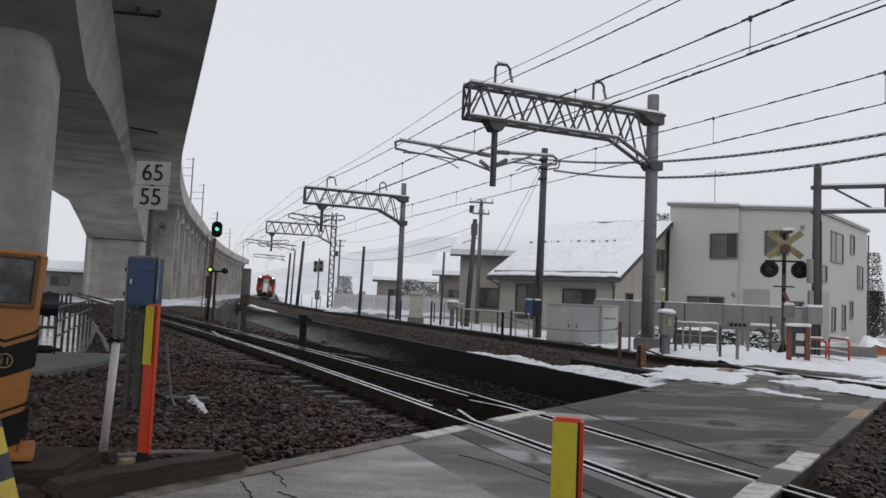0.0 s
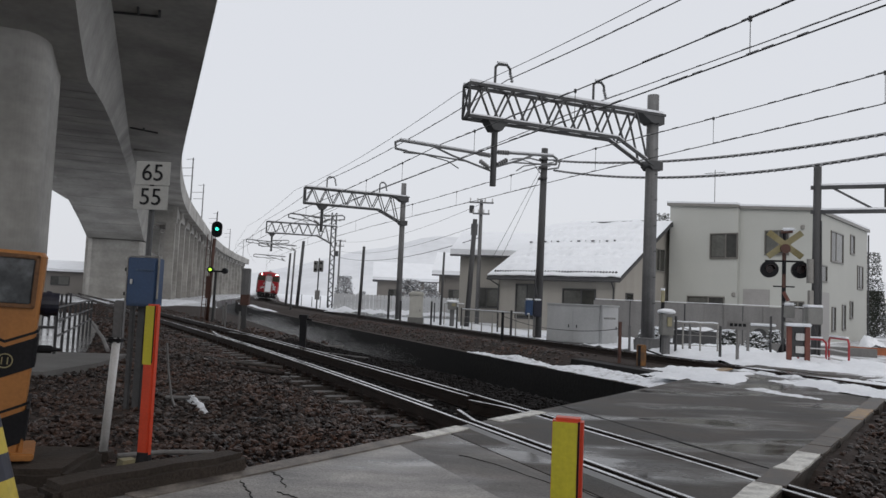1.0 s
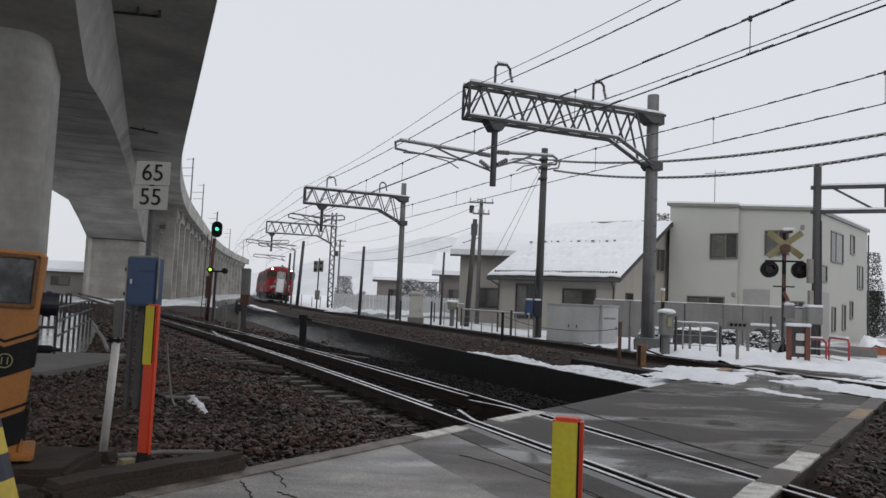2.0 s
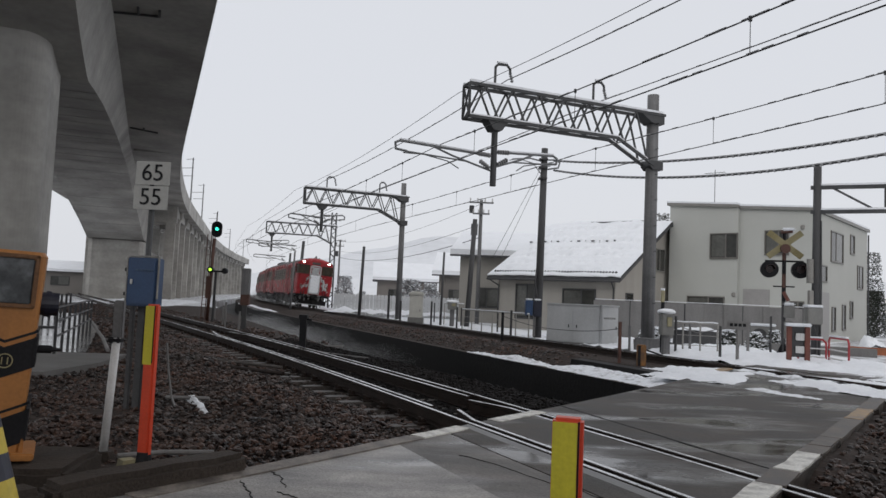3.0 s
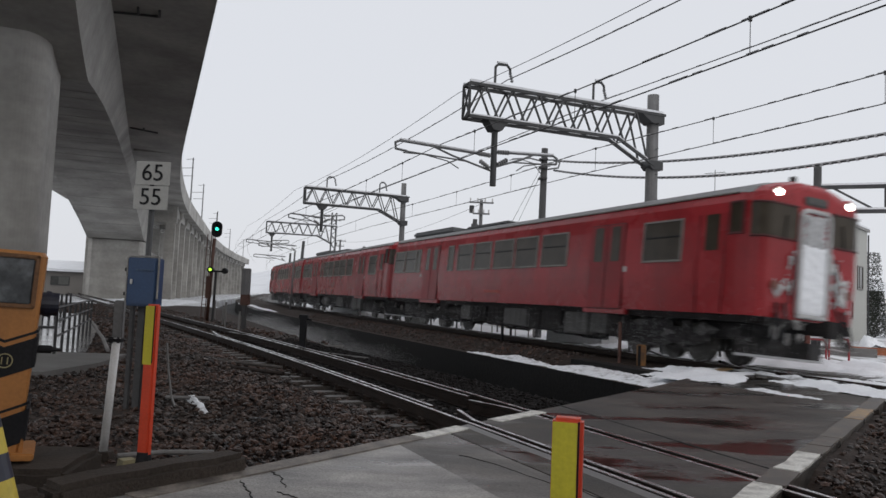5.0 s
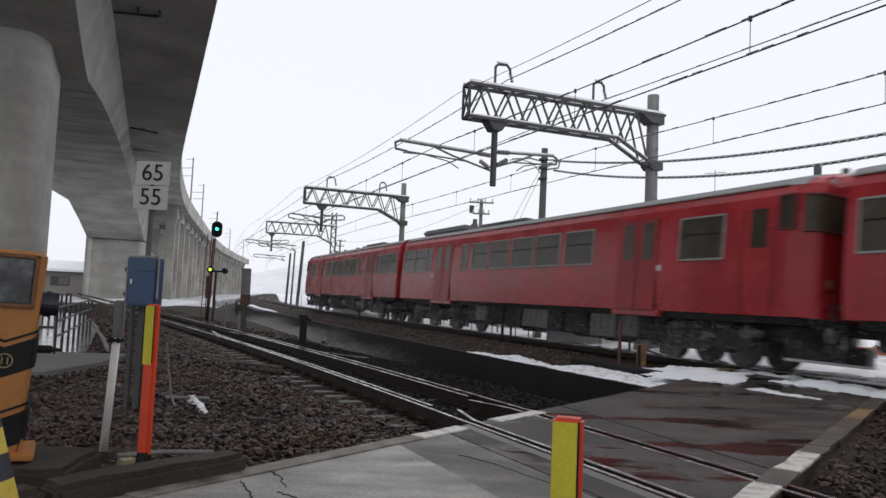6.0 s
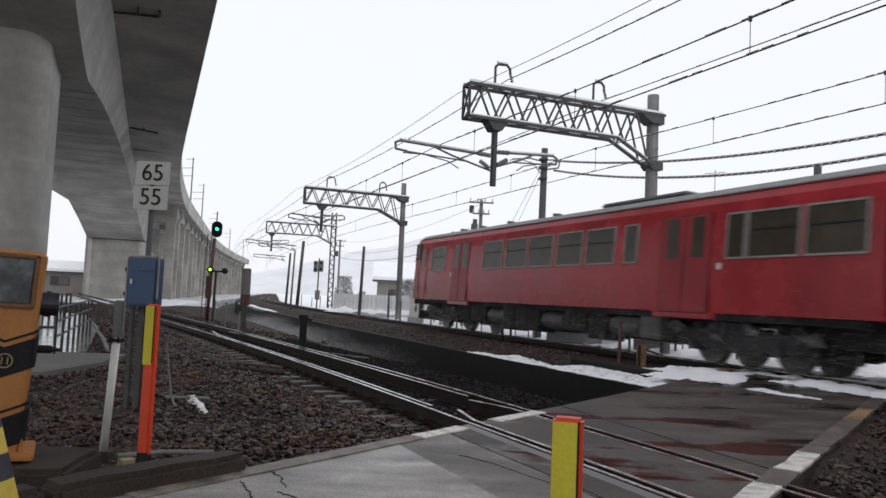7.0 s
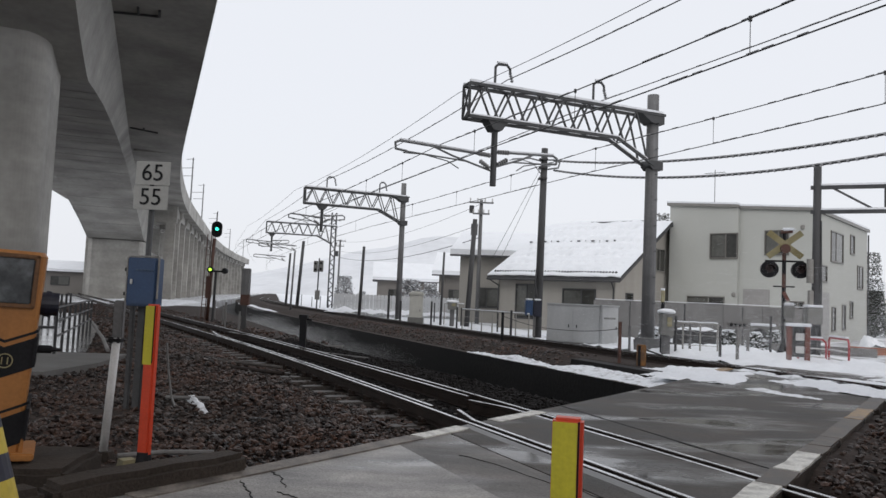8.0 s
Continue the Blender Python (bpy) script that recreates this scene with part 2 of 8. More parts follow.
def wet_surface(m, pool_scale, pool_level, dry_rough, darken):
    """Turns a road surface into one with standing water in its hollows."""
    n, l = m.node_tree.nodes, m.node_tree.links
    b = n["Principled BSDF"]
    tc = n.new("ShaderNodeTexCoord")
    pool, streak = n.new("ShaderNodeTexNoise"), n.new("ShaderNodeTexNoise")
    mp = n.new("ShaderNodeMapping")
    mp.inputs["Rotation"].default_value, mp.inputs["Scale"].default_value = (0, 0, radians(8)), (0.42, 1.0, 1.0)
    l.new(tc.outputs["Object"], mp.inputs["Vector"])
    for t, sc, det in ((pool, pool_scale, 10.0), (streak, 3.2, 10.0)):
        t.inputs["Scale"].default_value, t.inputs["Detail"].default_value = sc, det
        l.new(mp.outputs["Vector"], t.inputs["Vector"])
    ramp = n.new("ShaderNodeValToRGB")
    ramp.color_ramp.elements[0].position, ramp.color_ramp.elements[1].position = pool_level - 0.06, pool_level + 0.06
    l.new(pool.outputs["Fac"], ramp.inputs["Fac"])
    rough = n.new("ShaderNodeMix")
    rough.inputs[2].default_value, rough.inputs[3].default_value = dry_rough, 0.11
    l.new(ramp.outputs["Color"], rough.inputs[0])
    damp = n.new("ShaderNodeMapRange")
    damp.inputs["To Min"].default_value, damp.inputs["To Max"].default_value = -0.22, 0.22
    l.new(streak.outputs["Fac"], damp.inputs["Value"])
    add = n.new("ShaderNodeMath")
    add.operation, add.use_clamp = "ADD", True
    l.new(rough.outputs[0], add.inputs[0])
    l.new(damp.outputs["Result"], add.inputs[1])
    l.new(add.outputs[0], b.inputs["Roughness"])
    shade = n.new("ShaderNodeMapRange")
    shade.inputs["To Min"].default_value, shade.inputs["To Max"].default_value = 1.0, darken
    l.new(ramp.outputs["Color"], shade.inputs["Value"])
    stain = n.new("ShaderNodeMapRange")
    stain.inputs["From Min"].default_value, stain.inputs["From Max"].default_value = 0.3, 0.7
    stain.inputs["To Min"].default_value, stain.inputs["To Max"].default_value = 0.45, 1.6
    l.new(streak.outputs["Fac"], stain.inputs["Value"])
    both = n.new("ShaderNodeMath")
    both.operation = "MULTIPLY"
    l.new(shade.outputs["Result"], both.inputs[0])
    l.new(stain.outputs["Result"], both.inputs[1])
    scale = n.new("ShaderNodeVectorMath")
    scale.operation = "SCALE"
    l.new(b.inputs["Base Color"].links[0].from_socket, scale.inputs[0])
    l.new(both.outputs[0], scale.inputs["Scale"])
    l.new(scale.outputs[0], b.inputs["Base Color"])
    bump = [q for q in n if q.type == "BUMP"][0]
    calm = n.new("ShaderNodeMapRange")
    calm.inputs["To Min"].default_value, calm.inputs["To Max"].default_value = 0.4, 0.03
    l.new(ramp.outputs["Color"], calm.inputs["Value"])
    l.new(calm.outputs["Result"], bump.inputs["Strength"])


wet_surface(ASPHALT, 1.1, 0.55, 0.58, 0.65)
wet_surface(PATCH, 1.0, 0.54, 0.54, 0.75)
wet_surface(PAVING, 0.9, 0.55, 0.52, 0.85)


def streaked(m, low, high, long_way, across, amount):
    """Runs of rain and casting lifts: one noise drawn out downwards, one drawn out sideways."""
    n, l = m.node_tree.nodes, m.node_tree.links
    b = n["Principled BSDF"]
    tc = n.new("ShaderNodeTexCoord")
    src = b.inputs["Base Color"].links[0].from_socket
    for scale, strength in (((across, across, long_way), 1.0), ((0.12, 0.12, 1.3), amount)):
        mp, tex, rng_node = n.new("ShaderNodeMapping"), n.new("ShaderNodeTexNoise"), n.new("ShaderNodeMapRange")
        mp.inputs["Scale"].default_value = scale
        tex.inputs["Scale"].default_value, tex.inputs["Detail"].default_value = 1.0, 7.0
        l.new(tc.outputs["Object"], mp.inputs["Vector"])
        l.new(mp.outputs["Vector"], tex.inputs["Vector"])
        rng_node.inputs["From Min"].default_value, rng_node.inputs["From Max"].default_value = 0.3, 0.7
        rng_node.inputs["To Min"].default_value, rng_node.inputs["To Max"].default_value = 1 - (1 - low) * strength, 1 + (high - 1) * strength
        l.new(tex.outputs["Fac"], rng_node.inputs["Value"])
        mul = n.new("ShaderNodeVectorMath")
        mul.operation = "SCALE"
        l.new(src, mul.inputs[0])
        l.new(rng_node.outputs["Result"], mul.inputs["Scale"])
        src = mul.outputs[0]
    l.new(src, b.inputs["Base Color"])


streaked(CONCRETE, 0.80, 1.13, 0.10, 0.42, 0.7)
streaked(HOUSE_WHITE, 0.96, 1.02, 0.08, 0.5, 0.3)
streaked(HOUSE_CREAM, 0.90, 1.05, 0.08, 1.4, 0.3)
streaked(GREY_CONCRETE, 0.75, 1.2, 0.25, 9.0, 0.3)
streaked(BLOCK, 0.82, 1.1, 0.2, 2.5, 0.4)
streaked(CABINET, 0.92, 1.04, 0.3, 3.0, 0.2)
OLD_SNOW = mat("old_gritty_snow", (0.78, 0.80, 0.83), 0.6, vary=0.10, scale=7.0, fine=22, bump=0.7, second=(0.13, 0.12, 0.115), mask=0.33)
EDGE_BROWN = mat("worn_brown_edge", (0.13, 0.108, 0.086), 0.55, vary=0.3, scale=4, fine=40, bump=0.3, second=(0.05, 0.042, 0.036), mask=0.52)
EDGE_PALE = mat("rough_paving_edge", (0.20, 0.175, 0.15), 0.6, vary=0.35, scale=5, fine=45, bump=0.3, second=(0.07, 0.058, 0.05), mask=0.47)
streaked(YELLOW, 0.85, 1.06, 1.2, 14.0, 0.5)
streaked(ORANGE, 0.85, 1.08, 1.0, 9.0, 0.4)
streaked(RED, 0.88, 1.06, 0.5, 2.0, 0.5)
streaked(WHITE, 0.85, 1.05, 2.0, 20.0, 0.3)
# ---- mesh helpers ----
random.seed(3)


def box(bm, cx, cy, cz, sx, sy, sz, bevel=0.0, m=None):
    """A box of the given sizes about its centre, with bevelled edges."""
    r = bmesh.ops.create_cube(bm, size=1.0, matrix=(m or Matrix()) @ Matrix.Translation((cx, cy, cz)) @ Matrix.Diagonal((sx, sy, sz, 1)))
    if bevel:
        edges = {e for v in r["verts"] for e in v.link_edges}
        bmesh.ops.bevel(bm, geom=list(edges), offset=bevel, segments=2, affect="EDGES", clamp_overlap=True)


def rod(bm, a, b, r0, r1=None, n=8):
    """A round bar from a to b."""
    a, b = Vector(a), Vector(b)
    d = b - a
    m = Matrix.Translation((a + b) / 2) @ d.to_track_quat("Z", "Y").to_matrix().to_4x4()
    bmesh.ops.create_cone(bm, cap_ends=True, segments=n, radius1=r0, radius2=r0 if r1 is None else r1, depth=d.length, matrix=m)


def bar(bm, a, b, w, h=None):
    """A square bar from a to b."""
    a, b = Vector(a), Vector(b)
    d = b - a
    m = Matrix.Translation((a + b) / 2) @ d.to_track_quat("Z", "Y").to_matrix().to_4x4()
    bmesh.ops.create_cube(bm, size=1.0, matrix=m @ Matrix.Diagonal((w, h or w, d.length, 1)))


def bend(bm, pts, r, n=6):
    """A round tube along points."""
    for a, b in zip(pts, pts[1:]):
        rod(bm, a, b, r, n=n)
    for p in pts[1:-1]:
        bmesh.ops.create_icosphere(bm, subdivisions=1, radius=r * 1.02, matrix=Matrix.Translation(p))


def sheet(bm, rings, closed=False, caps=False, slot=0):
    """Faces between successive rows of points."""
    rows = [[bm.verts.new(p) for p in ring] for ring in rings]
    for r0, r1 in zip(rows, rows[1:]):
        k = len(r0)
        for i in range(k if closed else k - 1):
            bm.faces.new((r0[i], r0[(i + 1) % k], r1[(i + 1) % k], r1[i])).material_index = slot
    if caps:
        bm.faces.new(rows[0][::-1]).material_index = slot
        bm.faces.new(rows[-1]).material_index = slot


def prism(bm, outline, axis_a, axis_b, origin, along, depth):
    """An outline in the plane of two axes, pushed along a third."""
    o, a, b, c = Vector(origin), Vector(axis_a), Vector(axis_b), Vector(along)
    sheet(bm, [[o + a * u + b * v + c * w for u, v in outline] for w in (0, depth)], closed=True, caps=True)


def finish(name, bm, *materials, smooth=False):
    bmesh.ops.recalc_face_normals(bm, faces=bm.faces)
    me = bpy.data.meshes.new(name)
    bm.to_mesh(me)
    bm.free()
    for m in materials:
        me.materials.append(m)
    if smooth:
        me.polygons.foreach_set("use_smooth", [True] * len(me.polygons))
    return new(name, me)


def part(name, bm, material, parent, label="", smooth=False):
    """One mesh object under a thing or under a part."""
    ob = finish(name, bm, material, smooth=smooth)
    ob.parent = parent
    return tagged(ob, label)


def thing(name, label, category, m=None, group=""):
    ob = new(name)
    ob.matrix_basis = m or Matrix()
    return tagged(ob, label, category, group)


def solid(name, bm, material, label, category, group="", kind="", m=None, smooth=False):
    ob = finish(name, bm, material, smooth=smooth)
    if m:
        ob.matrix_basis = m
    return tagged(ob, label, category, group, kind)


# ---- the two tracks, in plan ----
def bearing_far(s):
    s = max(-150.0, min(25.0, s))
    return 0.40345 + 0.001078 * s - 3.2315e-5 * s * s / 2 - 6.096e-7 * s ** 3 / 6


def far_line(s0, s1, step=0.5):
    """Points of the far track's centre line, by their way s along it."""
    table = {0: (3.78876, 22.0)}
    for way in (1, -1):
        x, y, i = 3.78876, 22.0, 0
        while (i * step < s1) if way > 0 else (i * step > s0):
            t = bearing_far((i + way / 2) * step)
            x, y, i = x + way * step * math.sin(t), y - way * step * math.cos(t), i + way
            table[i] = (x, y)
    return table


FAR_STEP = 0.5
FAR_TABLE = far_line(-420, 420, FAR_STEP)
FAR_Z, CANT = 0.094, 0.07095


def far_at(s, lat=0.0, z=0.0):
    """A level place beside the far track: lat metres towards the near track, z above the world's zero."""
    i = math.floor(s / FAR_STEP)
    w = s / FAR_STEP - i
    (x0, y0), (x1, y1) = FAR_TABLE[i], FAR_TABLE[i + 1]
    t = bearing_far(s)
    return Vector((x0 + (x1 - x0) * w - lat * math.cos(t), y0 + (y1 - y0) * w - lat * math.sin(t), z))


def far_rise(s):
    return FAR_Z - 0.00213 * min(s + 20, 0) ** 2 / 100 * (1 if s > -120 else (100 / min(s + 20, -1)) ** 2)


def far_body(s, lat, z):
    """A place on the canted far track, in the track's own upright."""
    c = CANT
    return far_at(s, lat * math.cos(c) - z * math.sin(c), far_rise(s) + z * math.cos(c) + lat * math.sin(c))


def near_bearing(s):
    """A bend by the crossing, straight beyond it."""
    return 0.44191 - 0.003997 * max(-17.0, s)


def near_at(s, lat=0.0, z=0.0):
    """A place beside the near track: lat metres towards the camera's side."""
    t0, k = 0.44191, -0.003997
    t, on = near_bearing(s), min(0.0, s + 17.0)
    x = 1.30631 + (math.cos(t0) - math.cos(t)) / k + on * math.sin(t)
    y = 7.0 - (math.sin(t) - math.sin(t0)) / k - on * math.cos(t)
    return Vector((x - lat * math.cos(t), y - lat * math.sin(t), z))


# the road runs along ROAD_D; across it one goes along ROAD_N
ROAD_D, ROAD_N = Vector((0.587, 0.81, 0)), Vector((0.81, -0.587, 0))


def road_at(t, n, z=0.0):
    p = ROAD_D * t + ROAD_N * n
    return Vector((p.x, p.y, z))
# ---- ground: one sheet, banded along the far track ----
def build_ground():
    bm = bmesh.new()
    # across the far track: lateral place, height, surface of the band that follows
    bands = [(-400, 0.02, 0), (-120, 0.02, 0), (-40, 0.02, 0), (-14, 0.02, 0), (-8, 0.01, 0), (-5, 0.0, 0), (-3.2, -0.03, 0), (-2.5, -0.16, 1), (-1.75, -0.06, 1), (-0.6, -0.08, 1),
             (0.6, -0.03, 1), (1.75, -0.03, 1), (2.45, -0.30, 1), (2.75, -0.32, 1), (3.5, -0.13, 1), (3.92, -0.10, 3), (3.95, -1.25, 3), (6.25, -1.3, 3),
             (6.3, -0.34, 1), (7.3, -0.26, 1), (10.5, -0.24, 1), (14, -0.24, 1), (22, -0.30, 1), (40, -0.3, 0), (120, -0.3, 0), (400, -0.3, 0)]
    ways = [-400, -300, -220, -170, -140] + list(range(-120, -40, 5)) + list(range(-40, 24, 2)) + [26, 32, 40, 60, 90, 140, 220, 400]
    rows = []
    for s in ways:
        rows.append([bm.verts.new(far_at(s, u, (z if s < 9 or z > -1 else -0.34) + (far_rise(s) - FAR_Z) * (1 if abs(u) < 40 else 0))) for u, z, _ in bands])
    for r0, r1 in zip(rows, rows[1:]):
        for i in range(len(bands) - 1):
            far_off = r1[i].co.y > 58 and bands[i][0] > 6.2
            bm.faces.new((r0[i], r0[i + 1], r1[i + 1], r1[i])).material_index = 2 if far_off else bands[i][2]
    # surface 3, near black, covers the drain's walls and floor
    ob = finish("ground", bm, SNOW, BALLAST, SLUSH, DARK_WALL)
    tagged(ob, "snow-covered ground with dark ballast beds and a drain", "ground", kind="structure")


build_ground()


# ---- the crossing road ----
def road_height(t):
    return math.exp(-((t - 16.0) / 2.6) ** 2) * 0.09


ROAD_L, ROAD_R = -4.2, -1.14
NEAR_X = near_at(1.0)
NEAR_DIR = (near_at(3.0) - near_at(-1.0)).normalized()
NEAR_SIDE = Vector((NEAR_DIR.y, -NEAR_DIR.x, 0))
FAR_X = far_at(7.0)
FAR_DIR = (far_at(10.0) - far_at(4.0)).normalized()
FAR_SIDE = Vector((FAR_DIR.y, -FAR_DIR.x, 0))


def lat_near(p):
    return (Vector((p[0], p[1], 0)) - NEAR_X).dot(NEAR_SIDE)


def lat_far(p):
    return (Vector((p[0], p[1], 0)) - FAR_X).dot(FAR_SIDE)


def build_road():
    bm = bmesh.new()
    ts = [-8 + 0.5 * i for i in range(110)]
    rows = []
    for t in ts:
        right = ROAD_R + (max(0.0, 2.2 - t) * 0.8 if t < 2.2 else 0.0) + max(0, min(1, (t - 18.5) / 2)) * 16
        left = ROAD_L - max(0, min(1, (t - 19) / 3)) * 1.0
        n = 10
        row = []
        for i in range(n + 1):
            p = road_at(t, left + (right - left) * i / n)
            wave = 0.006 * noise.noise(Vector((p.x * 0.8, p.y * 0.8, 3))) + (0.012 * noise.noise(Vector((p.x * 0.5, p.y * 0.5, 8))) if t > 9 else 0)
            row.append((p.x, p.y, road_height(t) - 0.004 + wave + (0.03 if t > 19 else 0)))
        rows.append(row)
    sheet(bm, rows)
    cuts = [(NEAR_X, NEAR_SIDE, c) for c in (-1.65, -0.615, -0.455, 0.455, 0.615, 0.73, 1.02, 1.04, 1.7)] + [(FAR_X, FAR_SIDE, c) for c in (-0.62, -0.45, 0.45, 0.62, 1.5, 1.53)]
    for o, side, c in cuts:
        bmesh.ops.bisect_plane(bm, geom=bm.verts[:] + bm.edges[:] + bm.faces[:], plane_co=o + side * c, plane_no=side)
    gone = []
    for f in bm.faces:
        c = f.calc_center_median()
        a, b = lat_near(c), lat_far(c)
        if 0.455 < abs(a) < 0.615 or 0.45 < abs(b) < 0.62:
            gone.append(f)
        elif 0.615 < a < 0.73:
            f.material_index = 2
        elif 1.03 < a < 1.7 and b > -1.5:
            f.material_index = 4
        elif a < 1.7 and b > -1.5:
            f.material_index = 1
        elif -1.5 < b < 1.53:
            f.material_index = 1
        elif b < -1.5:
            f.material_index = 3
        if 1.02 < a < 1.04 or 1.5 < b < 1.53:
            gone.append(f)
    bmesh.ops.delete(bm, geom=gone, context="FACES")
    low = bmesh.ops.extrude_face_region(bm, geom=bm.faces[:])
    for v in low["geom"]:
        if isinstance(v, bmesh.types.BMVert):
            v.co.z -= 0.34
    tagged(finish("road", bm, PAVING, ASPHALT, PALE_STRIP, SLUSH, PATCH), "wet patched asphalt road over the level crossing", "road", kind="structure")


build_road()


def paint(name, t0, t1, n0, n1, material, label, lift=0.006):
    """A stretch of edge marking on the road, worn at its ends."""
    bm = bmesh.new()
    k = max(2, int((t1 - t0) / 0.25))
    up, lo = [], []
    for i in range(k + 1):
        t = t0 + (t1 - t0) * i / k
        e = 0.02 * noise.noise(Vector((t * 4, n0, 2))) + 0.02 * noise.noise(Vector((t * 11, n0, 5)))
        a, b = road_at(t, n0 + e), road_at(t, n1 + e * 0.5)
        up.append([(a.x, a.y, road_height(t) + lift), (b.x, b.y, road_height(t) + lift)])
        lo.append([(a.x, a.y, road_height(t) - 0.01), (b.x, b.y, road_height(t) - 0.01)])
    sheet(bm, [[u[0], u[1], l[1], l[0]] for u, l in zip(up, lo)], closed=True, caps=True)
    tagged(finish(name, bm, material), label, "road marking", kind="structure")


for t0, t1 in ((5.42, 6.15), (6.75, 7.72)):
    paint("trim_edge_line", t0, t1, -4.2, -4.03, WORN_WHITE, "worn white edge line along the crossing road", 0.008)
for t0, t1, m in ((4.6, 5.9, WORN_WHITE), (6.55, 7.5, WORN_WHITE), (8.0, 8.6, EDGE_BROWN), (10.4, 11.6, WORN_ORANGE)):
    paint("trim_edge_block", t0, t1, -1.34, -1.15, m, "worn pale painted block along the road edge", 0.012)
for t0, t1 in ((3.4, 4.55), (5.93, 6.52), (7.53, 7.97), (8.63, 10.37), (11.63, 13.2)):
    paint("trim_edge_strip", t0, t1, -1.35, -1.14, EDGE_BROWN, "dirty brown concrete strip along the road edge", 0.010)
paint("trim_edge_line", 14.3, 15.6, -4.2, -4.0, WORN_ORANGE, "worn yellowish edge line by the far track", 0.02)

paint("trim_edge_strip", 2.6, 5.38, -4.2, -4.02, EDGE_PALE, "rough pale brown concrete edge of the paving", 0.007)

# cracks in the paving, laid as thin dark seams
def crack(pts, w):
    bm = bmesh.new()
    top = []
    for i, (x, y) in enumerate(pts):
        a = Vector(pts[min(i + 1, len(pts) - 1)]) - Vector(pts[max(i - 1, 0)])
        s = Vector((a.y, -a.x)).normalized() * w * (0.5 + 0.5 * math.sin(math.pi * (i + 0.3) / len(pts)))
        top.append([(x - s.x, y - s.y, 0.0008), (x + s.x, y + s.y, 0.0008), (x + s.x, y + s.y, -0.01), (x - s.x, y - s.y, -0.01)])
    sheet(bm, top, closed=True, caps=True)
    tagged(finish("trim_crack", bm, DARK_WALL), "dark open crack in the wet paving", "crack", kind="structure")


def wander(a, b, k, amp, seed):
    """A crack's course: a smooth wander with small kinks."""
    a, b = Vector(a), Vector(b)
    side = Vector((a.y - b.y, b.x - a.x)).normalized()
    return [tuple(a.lerp(b, i / k) + side * amp * (2.2 * noise.noise(Vector((i / k * 3, seed, 0))) + 0.9 * noise.noise(Vector((i / k * 11, seed, 4))) + 0.25 * noise.noise(Vector((i / k * 37, seed, 9))))) for i in range(k + 1)]


def crack_way(pts, seed):
    """A jagged course through a few corners."""
    out = []
    for a, b in zip(pts, pts[1:]):
        out += wander(a, b, 9, 0.013, seed)[:-1]
    return out + [pts[-1]]


crack(crack_way([(1.42, 9.59), (1.86, 8.40), (2.26, 7.32), (2.78, 5.92)], 6), 0.011)
crack(crack_way([(-1.334, 5.691), (-1.221, 5.484), (-1.131, 5.272), (-1.047, 5.156), (-0.951, 4.883)], 1), 0.0024)
crack(crack_way([(-1.276, 5.005), (-1.196, 4.841), (-1.095, 4.614), (-1.05, 4.35)], 2), 0.003)
crack(crack_way([(-0.98, 4.766), (-0.856, 4.679), (-0.75, 4.5)], 3), 0.0016)
crack(wander((0.2, 6.1), (1.5, 4.5), 60, 0.04, 5), 0.0010)

# ---- rails and sleepers ----
HEAD = [(-0.0325, 0), (-0.0325, -0.03), (-0.009, -0.045), (-0.009, -0.13), (-0.062, -0.145), (-0.062, -0.153), (0.062, -0.153), (0.062, -0.145), (0.009, -0.13), (0.009, -0.045), (0.0325, -0.03), (0.0325, 0)]


def build_rail(track, at, lat, ways, name="rail", drop=0.0, shiny=0.020):
    """A rail with a rusty web and foot under a polished head. lat may be a function of the way."""
    f = lat if callable(lat) else (lambda s: lat)
    bm = bmesh.new()
    sheet(bm, [[at(s, f(s) + u, v - drop) for u, v in HEAD] for s in ways], closed=True, caps=True)
    ob = part(name, bm, RUST, track)
    bm = bmesh.new()
    strip = [(-shiny, 0.0005), (-shiny, 0.003), (shiny, 0.003), (shiny, 0.0005)]
    sheet(bm, [[at(s, f(s) + u, v - drop) for u, v in strip] for s in ways], closed=True, caps=True)
    part("running_surface", bm, RAIL_TOP, ob, "polished wet rail head")
    return ob


NEAR_WAYS = [-120, -100, -85, -70, -60, -52, -45, -40, -36, -32, -28, -25, -22, -19, -16, -13, -10, -8, -6, -4, -2, 0, 2, 4, 6, 9, 12, 16, 24, 40]
FAR_WAYS = [-150, -130, -115, -100, -90, -80, -70, -62, -55, -50, -45, -40, -35, -30, -25, -20, -15, -10, -5, 0, 5, 10, 15, 20, 30, 60, 120]
near_track = tagged(new("near_track"), "single wet railway track on wooden sleepers in dark ballast", "railway track", kind="structure")
far_track = tagged(new("far_track"), "canted railway track in ballast patched with snow", "railway track", kind="structure")
for side in (-0.567, 0.567):
    build_rail(near_track, near_at, side, NEAR_WAYS)
    build_rail(far_track, far_body, side, FAR_WAYS)
GUARD_WAYS = [-17.0, -16.3, -15.4, -13, -10, -7, -4.5, -3.2, -2.25]
build_rail(near_track, near_at, lambda s: 0.425 - 0.20 * max(0, (-15.4 - s) / 1.6), GUARD_WAYS, "guard_rail", 0.01)
build_rail(near_track, near_at, lambda s: -0.43 + 0.20 * max(0, (-15.4 - s) / 1.6), [w - (0.7 if w > -3 else 0) for w in GUARD_WAYS], "guard_rail", 0.01)
build_rail(near_track, near_at, lambda s: 0.43 - 0.17 * max(0, -s - 1.2) / 0.7, [-1.9, -1.5, -1.2, -0.5, 1, 2.5, 4], "guard_rail", 0.004)
